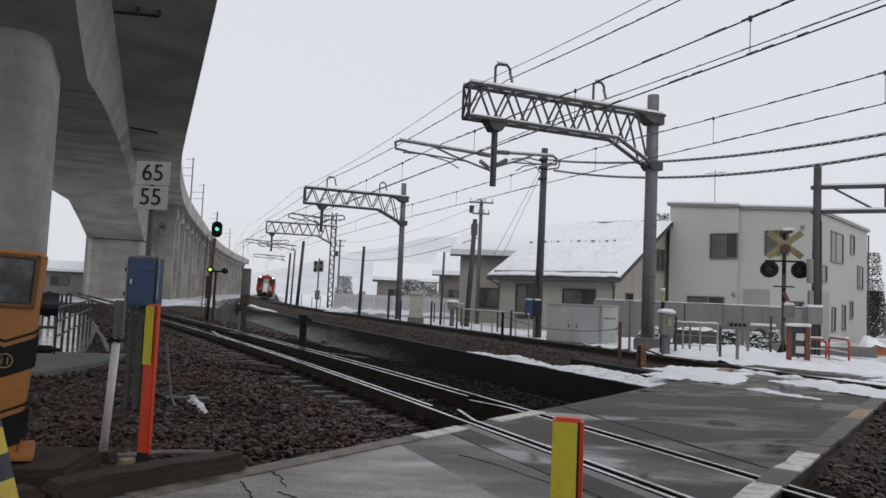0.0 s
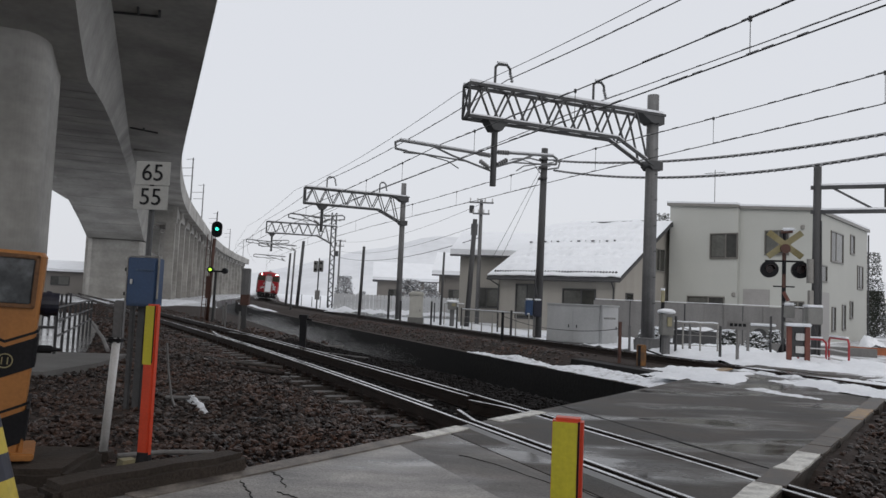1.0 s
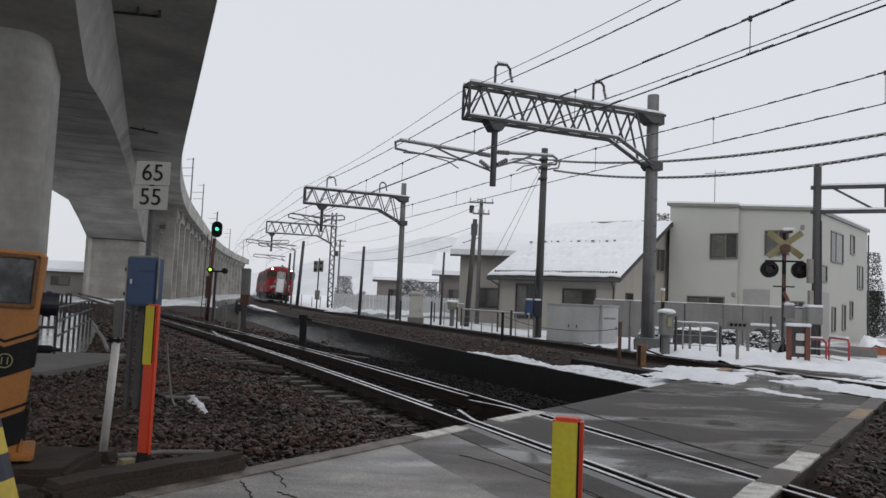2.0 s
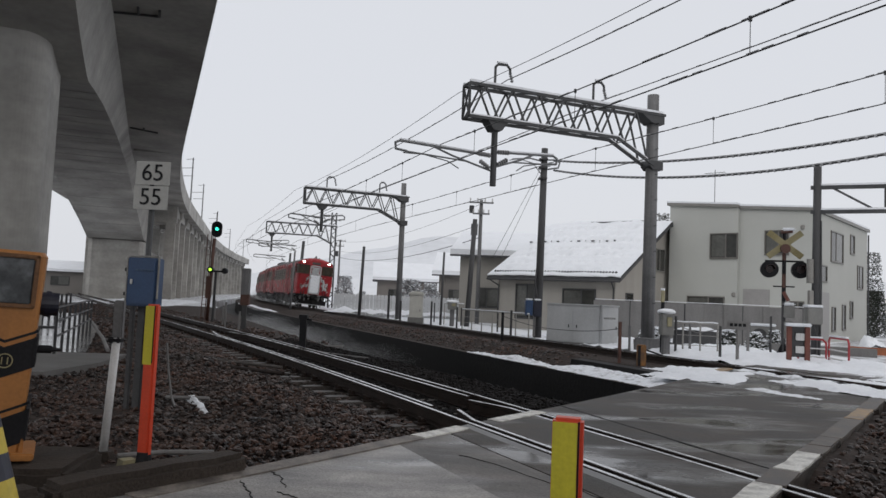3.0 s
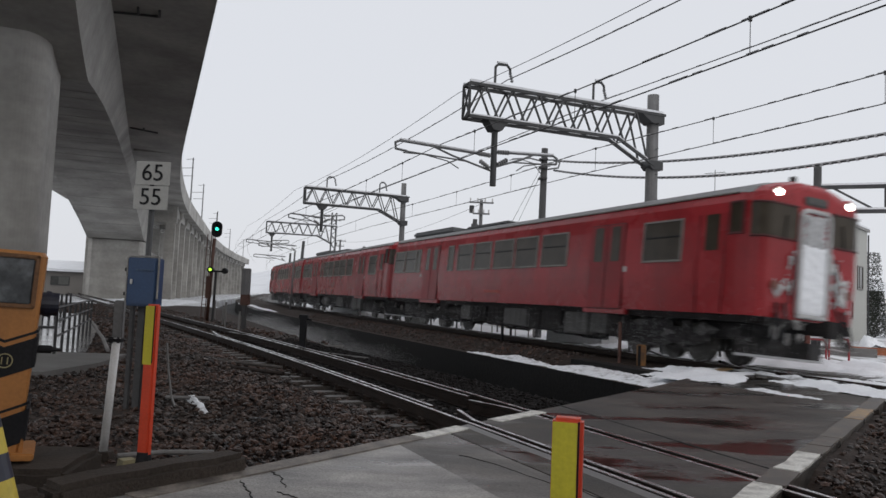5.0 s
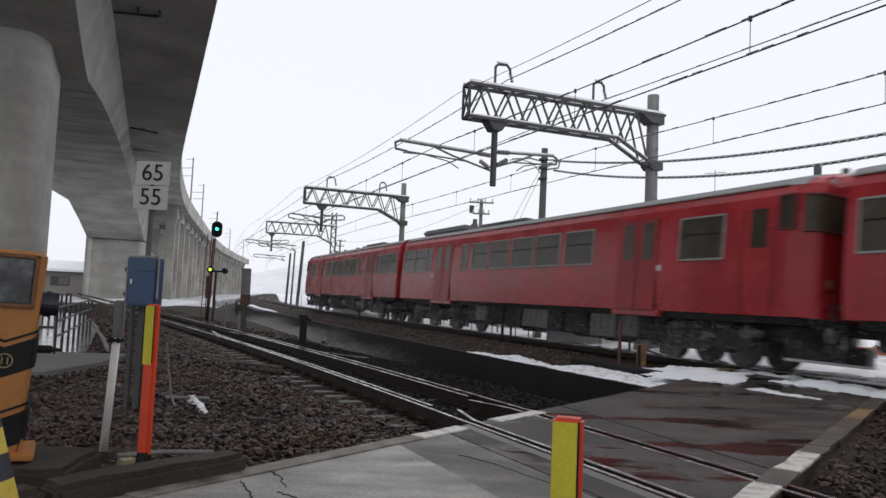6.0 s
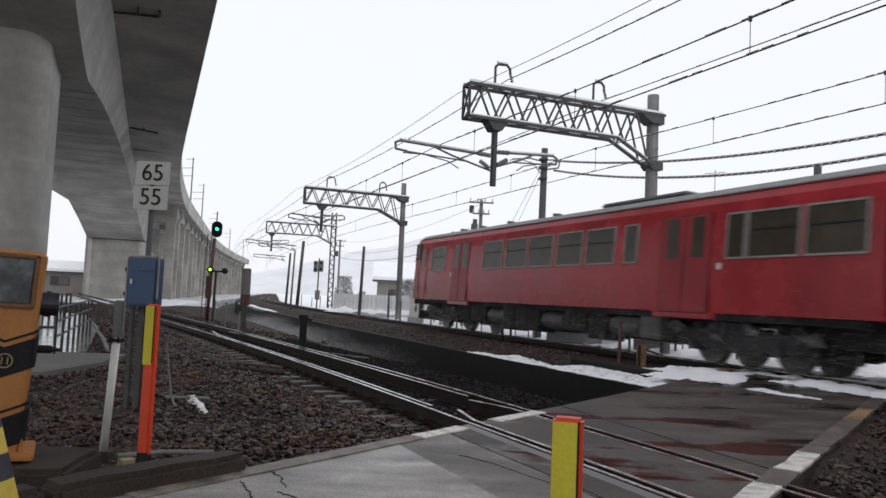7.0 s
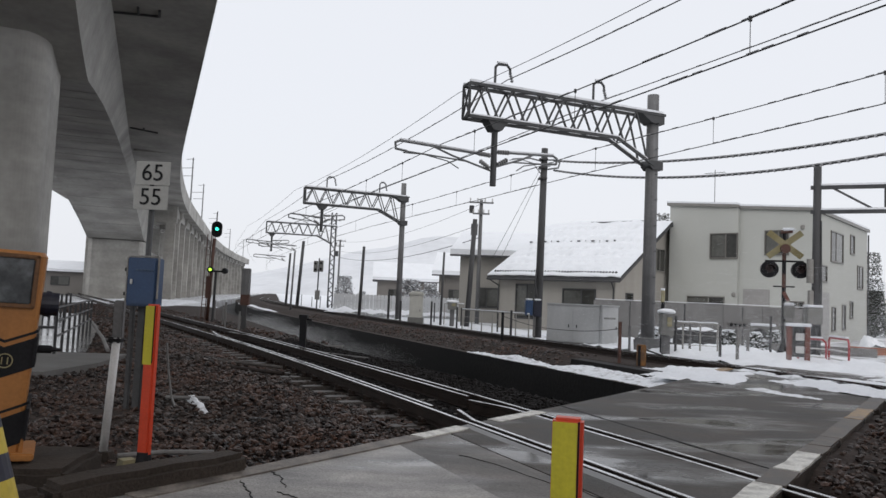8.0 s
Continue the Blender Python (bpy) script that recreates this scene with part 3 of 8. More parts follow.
build_rail(near_track, near_at, lambda s: -0.43 + 0.17 * max(0, -s - 1.9) / 0.7, [-2.6, -2.2, -1.9, -0.5, 1, 2.5, 4], "guard_rail", 0.004)


def sleeper_mesh(length, w, hgt):
    bm = bmesh.new()
    box(bm, 0, 0, 0, w, length, hgt, 0.012)
    ob = finish("sleeper", bm, SLEEPER)
    me = ob.data
    bpy.data.objects.remove(ob)
    return me


SLEEPER_MESH = sleeper_mesh(2.15, 0.21, 0.14)
rng = random.Random(5)
for i in range(100):
    s = -47 + 0.6 * i
    if -2.0 < s < 3.2:
        continue
    ob = new("sleeper", SLEEPER_MESH)
    ob.parent = near_track
    t = near_bearing(s)
    ob.matrix_basis = Matrix.Translation(near_at(s, rng.uniform(-0.03, 0.03), -0.248 + rng.uniform(-0.012, 0.010))) @ Euler((0, 0, t - math.pi / 2 + rng.uniform(-0.02, 0.02))).to_matrix().to_4x4()
for i in range(90):
    s = -45 + 0.6 * i
    if 3.2 < s < 9.6:
        continue
    ob = new("sleeper", SLEEPER_MESH)
    ob.parent = far_track
    ob.matrix_basis = Matrix.Translation(far_body(s, 0, -0.23)) @ Euler((0, 0, bearing_far(s) - math.pi / 2)).to_matrix().to_4x4()


def fastening_mesh():
    """A tie plate with a clip and a bolt on either side of the rail's foot."""
    bm = bmesh.new()
    box(bm, 0, 0, 0, 0.15, 0.34, 0.025, 0.004)
    for side in (-1, 1):
        box(bm, 0, side * 0.095, 0.03, 0.09, 0.07, 0.05, 0.012)
        rod(bm, (0, side * 0.13, 0.0), (0, side * 0.13, 0.075), 0.022, n=6)
    ob = finish("rail_fastening", bm, RUST)
    me = ob.data
    bpy.data.objects.remove(ob)
    return me


FASTENING_MESH = fastening_mesh()
for i in range(70):
    s = -37.4 + 0.6 * i
    if -2.0 < s < 3.2:
        continue
    for lat in (-0.567, 0.567):
        ob = new("rail_fastening", FASTENING_MESH)
        ob.parent = near_track
        ob.matrix_basis = Matrix.Translation(near_at(s, lat, -0.163)) @ Euler((0, 0, near_bearing(s) - math.pi / 2)).to_matrix().to_4x4()


# ---- loose ballast stones ----
def ico():
    bm = bmesh.new()
    bmesh.ops.create_icosphere(bm, subdivisions=1, radius=1.0)
    v = np.array([x.co[:] for x in bm.verts])
    f = np.array([[y.index for y in x.verts] for x in bm.faces])
    bm.free()
    return v, f


ICO_V, ICO_F = ico()


def stones(name, places, sizes, material, label, seed, flat=0.65):
    """Many angular stones in one mesh."""
    r = np.random.RandomState(seed)
    k = len(places)
    v = ICO_V[None] * (1 + r.uniform(-0.38, 0.30, (k, len(ICO_V), 1)))
    v = v * r.uniform(0.6, 1.15, (k, 1, 3)) * np.array([1, 1, flat])
    a = r.uniform(0, 6.28, k)
    tilt = r.uniform(-0.6, 0.6, k)
    ca, sa, ct, st = np.cos(a), np.sin(a), np.cos(tilt), np.sin(tilt)
    x, y, z = v[..., 0], v[..., 1], v[..., 2]
    y, z = y * ct[:, None] - z * st[:, None], y * st[:, None] + z * ct[:, None]
    x, y = x * ca[:, None] - y * sa[:, None], x * sa[:, None] + y * ca[:, None]
    v = np.stack([x, y, z], -1) * np.asarray(sizes)[:, None, None] + np.asarray(places)[:, None]
    f = (ICO_F[None] + (np.arange(k) * len(ICO_V))[:, None, None]).reshape(-1, 3)
    me = bpy.data.meshes.new(name)
    me.from_pydata(v.reshape(-1, 3).tolist(), [], f.tolist())
    me.materials.append(material)
    return tagged(new(name, me), label, "ballast", kind="stuff")


def grains(name, places, sizes, material, seed, stretch=1.0):
    """Many small four-sided grains in one mesh."""
    r = np.random.RandomState(seed)
    tetra = np.array([(1, 1, 1), (-1, -1, 1), (-1, 1, -1), (1, -1, -1)], float) * 0.75
    k = len(places)
    v = tetra[None] * r.uniform(0.6, 1.3, (k, 4, 3)) * np.asarray(sizes)[:, None, None]
    v[..., 0] *= stretch
    v = v + np.asarray(places)[:, None]
    f = (np.array([(0, 1, 2), (0, 3, 1), (0, 2, 3), (1, 3, 2)])[None] + (np.arange(k) * 4)[:, None, None]).reshape(-1, 3)
    me = bpy.data.meshes.new(name)
    me.from_pydata(v.reshape(-1, 3).tolist(), [], f.tolist())
    me.materials.append(material)
    return new(name, me)


def off_road(p):
    n = p.x * ROAD_N.x + p.y * ROAD_N.y
    return n < ROAD_L - 0.02 or n > ROAD_R + 0.03


YARD = [(-7.2, 15.2), (-8.2, 17.6), (-11.6, 25.4), (-15.6, 33.0), (-22.0, 40.0), (-17.0, 17.0)]


def in_yard(p):
    """Whether a place lies on the wet yard under the viaduct."""
    inside = False
    for (x0, y0), (x1, y1) in zip(YARD, YARD[1:] + YARD[:1]):
        if (y0 > p.y) != (y1 > p.y) and p.x < x0 + (x1 - x0) * (p.y - y0) / (y1 - y0):
            inside = not inside
    return inside


def near_stones():
    r = random.Random(11)
    pts, sz, oil, oil_sz = [], [], [], []
    while len(pts) < 24000:
        s = 1.5 - 18.5 * r.random() ** 1.35
        lat = r.uniform(-2.2, 5.6)
        p = near_at(s, lat)
        inside = lat < 0.66
        if not off_road(p) or p.y < 1.5 or in_yard(p) or any(abs(lat - c) < 0.1 for c in (-0.567, 0.567)):
            continue
        hump = 0.06 * noise.noise(Vector((p.x * 0.9, p.y * 0.9, 0))) + 0.03 * noise.noise(Vector((p.x * 2.7, p.y * 2.7, 5))) + 0.10 * math.exp(-((lat - 1.95) / 0.6) ** 2)
        if inside:
            oil.append((p.x, p.y, -0.19 + r.uniform(-0.015, 0.02)))
            oil_sz.append(r.uniform(0.03, 0.055))
            continue
        pts.append((p.x, p.y, -0.235 + hump + r.uniform(-0.02, 0.03)))
        sz.append((0.016 + 0.036 * r.random() ** 1.6) * (1.0 if s > -8 else 1.25))
    stones("ballast", pts, sz, STONE, "loose dark brown crushed ballast stones beside the near track", 1)
    stones("oily_ballast", oil, oil_sz, OILY_STONE, "oil-blackened wet ballast between the rails", 4)
    pts, sz = [], []
    while len(pts) < 2600:
        n, t = r.uniform(-1.08, 0.9), r.uniform(2.5, 14)
        p = road_at(t, n)
        if abs(lat_near(p)) < 0.66:
            continue
        rise = max(0.0, min(1.0, (-n - 0.15) / 0.9)) * 0.17 if t > 6.6 else 0.0
        pts.append((p.x, p.y, -0.25 + rise + r.uniform(-0.02, 0.03)))
        sz.append(r.uniform(0.02, 0.045))
    stones("ballast", pts, sz, STONE, "loose dark crushed ballast stones beyond the road edge", 2)
    pts, sz = [], []
    while len(pts) < 1700:
        n, t = r.uniform(-1.05, 0.5), r.uniform(6.4, 12.3)
        p = road_at(t, n)
        pts.append((p.x, p.y, -0.05 - 0.19 * min(1.0, max(0.0, (n + 1.0) / 1.1)) + r.uniform(-0.03, 0.02)))
        sz.append(r.uniform(0.012, 0.042))
    stones("ballast", pts, sz, STONE, "dark stones and clods on the earth verge", 7)
    pts, sz = [], []
    while len(pts) < 3500:
        s, lat = r.uniform(-26, 3.0), r.uniform(1.0, 2.7)
        p = far_at(s, lat)
        z = -0.03 if lat < 1.75 else -0.03 - (lat - 1.75) * 0.39
        pts.append((p.x, p.y, z + r.uniform(-0.01, 0.02)))
        sz.append(r.uniform(0.03, 0.06))
    stones("ballast", pts, sz, STONE, "dark ballast shoulder of the far track", 3)


near_stones()

# earth verge that slopes down from the road's other edge
bm = bmesh.new()
rings = []
for i in range(32):
    t = 6.3 + 0.2 * i
    drop = max(0.0, 1 - i / 4, (i - 27) / 4) * 0.22
    rings.append([road_at(t, n + 0.10 * noise.noise(Vector((t * 1.3, n, 3))), z - drop + 0.05 * noise.noise(Vector((t * 2.5, n * 3, 1)))) for n, z in ((-1.16, -0.06), (-1.0, -0.07), (-0.8, -0.11), (-0.5, -0.19), (-0.1, -0.26), (0.4, -0.3))])
sheet(bm, rings)
tagged(finish("verge", bm, BALLAST), "wet brown earth verge along the road edge", "verge", kind="structure")

# ---- lying snow ----
def snow_bank(at, a0, a1, b0, b1, height, seed, label, cells=0.25, cut=0.0, material=None):
    """A lumpy bank of snow over a patch of a plan, thinning out unevenly at its rim."""
    na, nb = max(4, int((a1 - a0) / cells)), max(4, int((b1 - b0) / cells))
    bm = bmesh.new()
    grid = []
    for i in range(na + 1):
        row = []
        for j in range(nb + 1):
            u, v = i / na, j / nb
            p = at(a0 + (a1 - a0) * u, b0 + (b1 - b0) * v)
            q = Vector((p.x, p.y, seed * 7.3))
            rim = min(1, 4 * min(u, 1 - u) * max(1, (a1 - a0) / 4), 4 * min(v, 1 - v) * max(1, (b1 - b0) / 4))
            zz = rim * (0.75 + 0.6 * noise.noise(q * 0.9)) + 0.45 * noise.noise(q * 2.3) + 0.22 * noise.noise(q * 6) + 0.16 * noise.noise(q * 15) - cut
            row.append(bm.verts.new((p.x, p.y, p.z - 0.05 + height * max(-0.6, zz) + 0.03)))
        grid.append(row)
    for r0, r1 in zip(grid, grid[1:]):
        for j in range(nb):
            bm.faces.new((r0[j], r0[j + 1], r1[j + 1], r1[j]))
    ob = finish("snow_bank", bm, material or SNOW, smooth=True)
    tagged(ob, label, "snow", kind="stuff")


snow_bank(lambda s, l: far_at(s, l, -0.10), 0.6, 5.6, 3.20, 3.87, 0.09, 1, "strip of old gritty snow along the drain wall", 0.05, 0.30, OLD_SNOW)
for a, b, sd in ((-7, 3, 61), (-20, -7, 62), (-42, -20, 63)):
    snow_bank(lambda s, l: far_at(s, l, -0.07 + far_rise(s) - FAR_Z), a, b, -1.2, 1.6, 0.10, sd, "scattered scraps of snow on the far ballast", 0.09 if a > -8 else 0.16, 0.98, OLD_SNOW)
for a, b, sd, cut in ((-44, -33, 24, 0.60), (-62, -45, 25, 0.3)):
    snow_bank(lambda s, l: far_at(s, l, -0.10 + far_rise(s) - FAR_Z), a, b, 2.9, 3.96, 0.10, sd, "thin broken snow along the drain coping", 0.13 if a > -20 else 0.22, cut, OLD_SNOW)
for a, b, sd, cut in ((-8, 2.0, 26, 0.30), (-24, -8.5, 27, 0.28), (-46, -25, 28, 0.2)):
    snow_bank(lambda s, l: far_at(s, l, -0.05 + far_rise(s) - FAR_Z), a, b, -3.4, -1.5, 0.13, sd, "ragged edge of the snow along the far track", 0.14 if a > -10 else 0.24, cut, OLD_SNOW)
snow_bank(lambda s, l: far_at(s, l, -0.04), 5.7, 8.9, 0.68, 2.05, 0.15, 2, "soft white snow heaped beside the crossing road", 0.05, 0.05)
snow_bank(lambda s, l: far_at(s, l, -0.04), 6.8, 8.9, 1.8, 2.75, 0.13, 9, "soft white snow heaped beside the crossing road", 0.05, 0.08)
snow_bank(lambda s, l: far_at(s, l, -0.08), 4.6, 8.9, 2.62, 3.87, 0.12, 12, "gritty snow along the drain wall by the road", 0.05, 0.30, OLD_SNOW)
snow_bank(lambda s, l: far_at(s, l, 0.03), 9.2, 11.0, 2.50, 2.95, 0.06, 14, "thin ridge of slush across the road", 0.035, 0.58, OLD_SNOW)
snow_bank(lambda s, l: near_at(s, l, -0.19), -4.6, -1.0, -1.35, -0.85, 0.10, 15, "scraps of snow beside the outer rail", 0.035, 0.42, OLD_SNOW)
bm = bmesh.new()
sheet(bm, [[far_at(s, u, z) for u, z in ((2.08, -0.3), (2.10, -0.01), (2.42, -0.02), (2.46, -0.3))] for s in (3.9, 4.8, 5.7, 6.7)], closed=True, caps=True)
tagged(finish("trim_track_kerb", bm, DARK_WALL), "dark wet concrete kerb beside the far track", "kerb", kind="structure")
snow_bank(lambda s, l: far_at(s, l, 0.0), -4, 8.5, -6.5, -1.3, 0.20, 3, "soft white snow round the crossing alarm", 0.13, 0.0)
snow_bank(lambda t, n: road_at(t, n, 0.06), 13.0, 16.4, -4.7, -3.3, 0.14, 4, "rim of snow on the far road edge", 0.08, 0.22)
snow_bank(lambda s, l: far_at(s, l, 0.03), 6.4, 12.5, 0.62, 1.0, 0.11, 6, "slush pressed along the far rail", 0.05, 0.33, OLD_SNOW)
for l0, l1, sd in ((-0.52, 0.52, 16), (-1.6, -0.62, 17)):
    snow_bank(lambda s, l: far_at(s, l, 0.075 + 0.05 * l), 5.5, 16.0, l0, l1, 0.07, sd, "slush pressed between the far rails on the road", 0.06, 0.36, OLD_SNOW)
snow_bank(lambda s, l: far_at(s, l, 0.088 + 0.05 * l), 8.2, 16.0, -0.68, 0.62, 0.07, 46, "trodden snow between the far rails", 0.05, 0.10)
snow_bank(lambda s, l: far_at(s, l, 0.07), 8.6, 16.0, 0.44, 1.6, 0.12, 47, "soft rim of snow beside the far rail", 0.05, 0.18)
snow_bank(lambda s, l: far_at(s, l, 0.06), 8.0, 16.0, -1.95, -0.42, 0.09, 48, "soft snow between rail and ploughed ridge", 0.06, 0.05)
snow_bank(lambda s, l: far_at(s, l, 0.05), 8.0, 17, -3.3, -1.5, 0.20, 5, "ploughed ridge of snow on the far road", 0.10, 0.16)
snow_bank(lambda s, l: far_at(s, l, 0.05), 9.5, 18, -5.0, -3.3, 0.14, 7, "broken slush on the far road", 0.10, 0.42, OLD_SNOW)
snow_bank(lambda t, n: road_at(t, n, -0.04), 11.2, 13.0, -1.0, -0.3, 0.14, 8, "small heap of snow beyond the road edge", 0.06, 0.36)
# slush and stones farther along between the tracks and under the viaduct
for x0, x1, y0, y1, sd, cut in ((-24, -16, 56, 80, 43, 0.3),):
    snow_bank(lambda x, y: Vector((x - 0.22 * (y - 36), y, -0.22)), x0, x1, y0, y1, 0.16, sd, "patches of wet snow beside the old track", 0.3, cut, OLD_SNOW)


def drain_mist():
    """Mist drifting in the drain, as fine drops."""
    r = np.random.RandomState(31)
    k = 120000
    way = -30.0 + 29.0 * r.beta(1.25, 1.45, k)
    lat = r.uniform(4.1, 6.0, k)
    drift = 0.5 + 0.5 * np.sin(way * 0.8) * np.sin(way * 0.31 + 1.0)
    hgt = -1.1 + (0.62 + 0.5 * drift) * r.beta(1.2, 1.5, k)
    out = []
    for a, b, c in zip(way.tolist(), lat.tolist(), hgt.tolist()):
        q = far_at(a, b, c)
        out.append((q.x, q.y, q.z))
    ob = grains("drain_mist", out, r.uniform(0.0020, 0.0046, k), DROPS, 32)
    tagged(ob, "thin mist of water drops drifting in the drain", "mist", kind="stuff")


drain_mist()


def far_stones():
    r = random.Random(12)
    pts, sz = [], []
    while len(pts) < 5200:
        s, lat = r.uniform(-50, -15), r.uniform(-2.6, 6.5)
        if abs(abs(lat) - 0.567) < 0.1:
            continue
        p = near_at(s, lat)
        if in_yard(p):
            continue
        pts.append((p.x, p.y, -0.20 + 0.06 * noise.noise(Vector((p.x * 0.5, p.y * 0.5, 0))) + r.uniform(-0.01, 0.03)))
        sz.append(r.uniform(0.04, 0.085))
    stones("ballast", pts, sz, STONE, "coarse dark ballast farther along the near track", 6)


far_stones()
# ---- the railcars ----
CAR_LEN = 21.3
HALF_W, Z_LOW, Z_TOP = 1.407, 1.01, 3.78
X0 = -CAR_LEN / 2


def body_profile(w=HALF_W, drop=0.0, cut=0.0):
    """The outline of the body across, from one lower edge over the roof to the other."""
    right = [(w - 0.05, Z_LOW), (w - 0.025, 1.35), (w, 1.75), (w, 2.0), (w - 0.01, 2.9), (w - 0.04, 3.24), (w - 0.10, 3.42), (w - 0.28, 3.58 - drop), (w - 0.65, 3.70 - drop), (0.35, Z_TOP - drop)]
    if cut:
        right = [p for p in right if p[1] >= cut]
    return right + [(0, Z_TOP + 0.01 - drop)] + [(-u, v) for u, v in right[::-1]]


# windows of one side, counted from the plain end: start, end, sill, head
SIDE_WINDOWS = [(0.55, 1.70, 2.12, 2.97), (1.88, 3.02, 2.12, 2.97), (3.14, 3.55, 2.12, 2.97), (6.40, 6.82, 2.12, 2.97), (7.28, 8.42, 2.12, 2.97), (8.68, 9.84, 2.12, 2.97),
                (10.12, 11.36, 2.12, 2.97), (11.58, 12.82, 2.12, 2.97), (13.12, 14.40, 2.12, 2.97), (17.66, 18.88, 2.12, 2.97)]
DOORS = [(4.02, 5.52), (15.55, 16.92)]


def add_pane(parent, name, x0, x1, z0, z1, side, frame_mat=None, depth=0.0):
    y = side * (HALF_W + depth)
    bm = bmesh.new()
    box(bm, X0 + (x0 + x1) / 2, y, (z0 + z1) / 2, x1 - x0, 0.012, z1 - z0)
    pane = part(name, bm, GLASS, parent, "dark reflecting window glass")
    if frame_mat:
        bm = bmesh.new()
        ya, yb = y - side * 0.007, y + side * 0.023
        rings = []
        for cx, cz, dx, dz in ((x0, z0, -1, -1), (x1, z0, 1, -1), (x1, z1, 1, 1), (x0, z1, -1, 1), (x0, z0, -1, -1)):
            rings.append([(X0 + cx + dx * o, yy, cz + dz * o) for o, yy in ((0.0, ya), (0.0, yb), (0.038, yb), (0.045, ya))])
        sheet(bm, rings, closed=True)
        bmesh.ops.remove_doubles(bm, verts=bm.verts[:], dist=1e-5)
        part("frame", bm, frame_mat, pane, "thin aluminium window frame")
        if x1 - x0 > 1.0:
            bm = bmesh.new()
            box(bm, X0 + (x0 + x1) / 2, y + side * 0.008, z0 + 0.60 * (z1 - z0), x1 - x0 - 0.02, 0.012, 0.035)
            part("sash_bar", bm, BLACK, pane, "dark horizontal sash bar")
    return pane


def build_bogie(car, x):
    bm = bmesh.new()
    for s in (-1, 1):
        y = s * 0.98
        box(bm, x, y, 0.52, 2.9, 0.12, 0.2, 0.02)
        box(bm, x, y, 0.60, 0.9, 0.16, 0.3, 0.03)
        for dx in (-1.05, 1.05):
            box(bm, x + dx, y + s * 0.05, 0.43, 0.34, 0.22, 0.34, 0.04)
            rod(bm, (x + dx, y, 0.6), (x + dx, y, 0.85), 0.11, n=10)
        rod(bm, (x - 0.25, y + s * 0.02, 0.5), (x - 0.25, y + s * 0.02, 0.9), 0.12, n=10)
        rod(bm, (x + 0.25, y + s * 0.02, 0.5), (x + 0.25, y + s * 0.02, 0.9), 0.12, n=10)
    box(bm, x, 0, 0.55, 0.5, 1.9, 0.25, 0.03)
    bogie = part("bogie", bm, UNDER, car, "grimy dark bogie frame")
    for dx in (-1.05, 1.05):
        for s in (-1, 1):
            bm = bmesh.new()
            y = s * 0.56
            rod(bm, (x + dx, y - 0.06, 0.43), (x + dx, y + 0.06, 0.43), 0.43, n=24)
            rod(bm, (x + dx, y - s * 0.09, 0.43), (x + dx, y - s * 0.06, 0.43), 0.455, n=24)
            rod(bm, (x + dx, y, 0.43), (x + dx, y + s * 0.12, 0.43), 0.12, n=12)
            part("wheel", bm, WHEEL, bogie, "steel wheel with a worn tread")


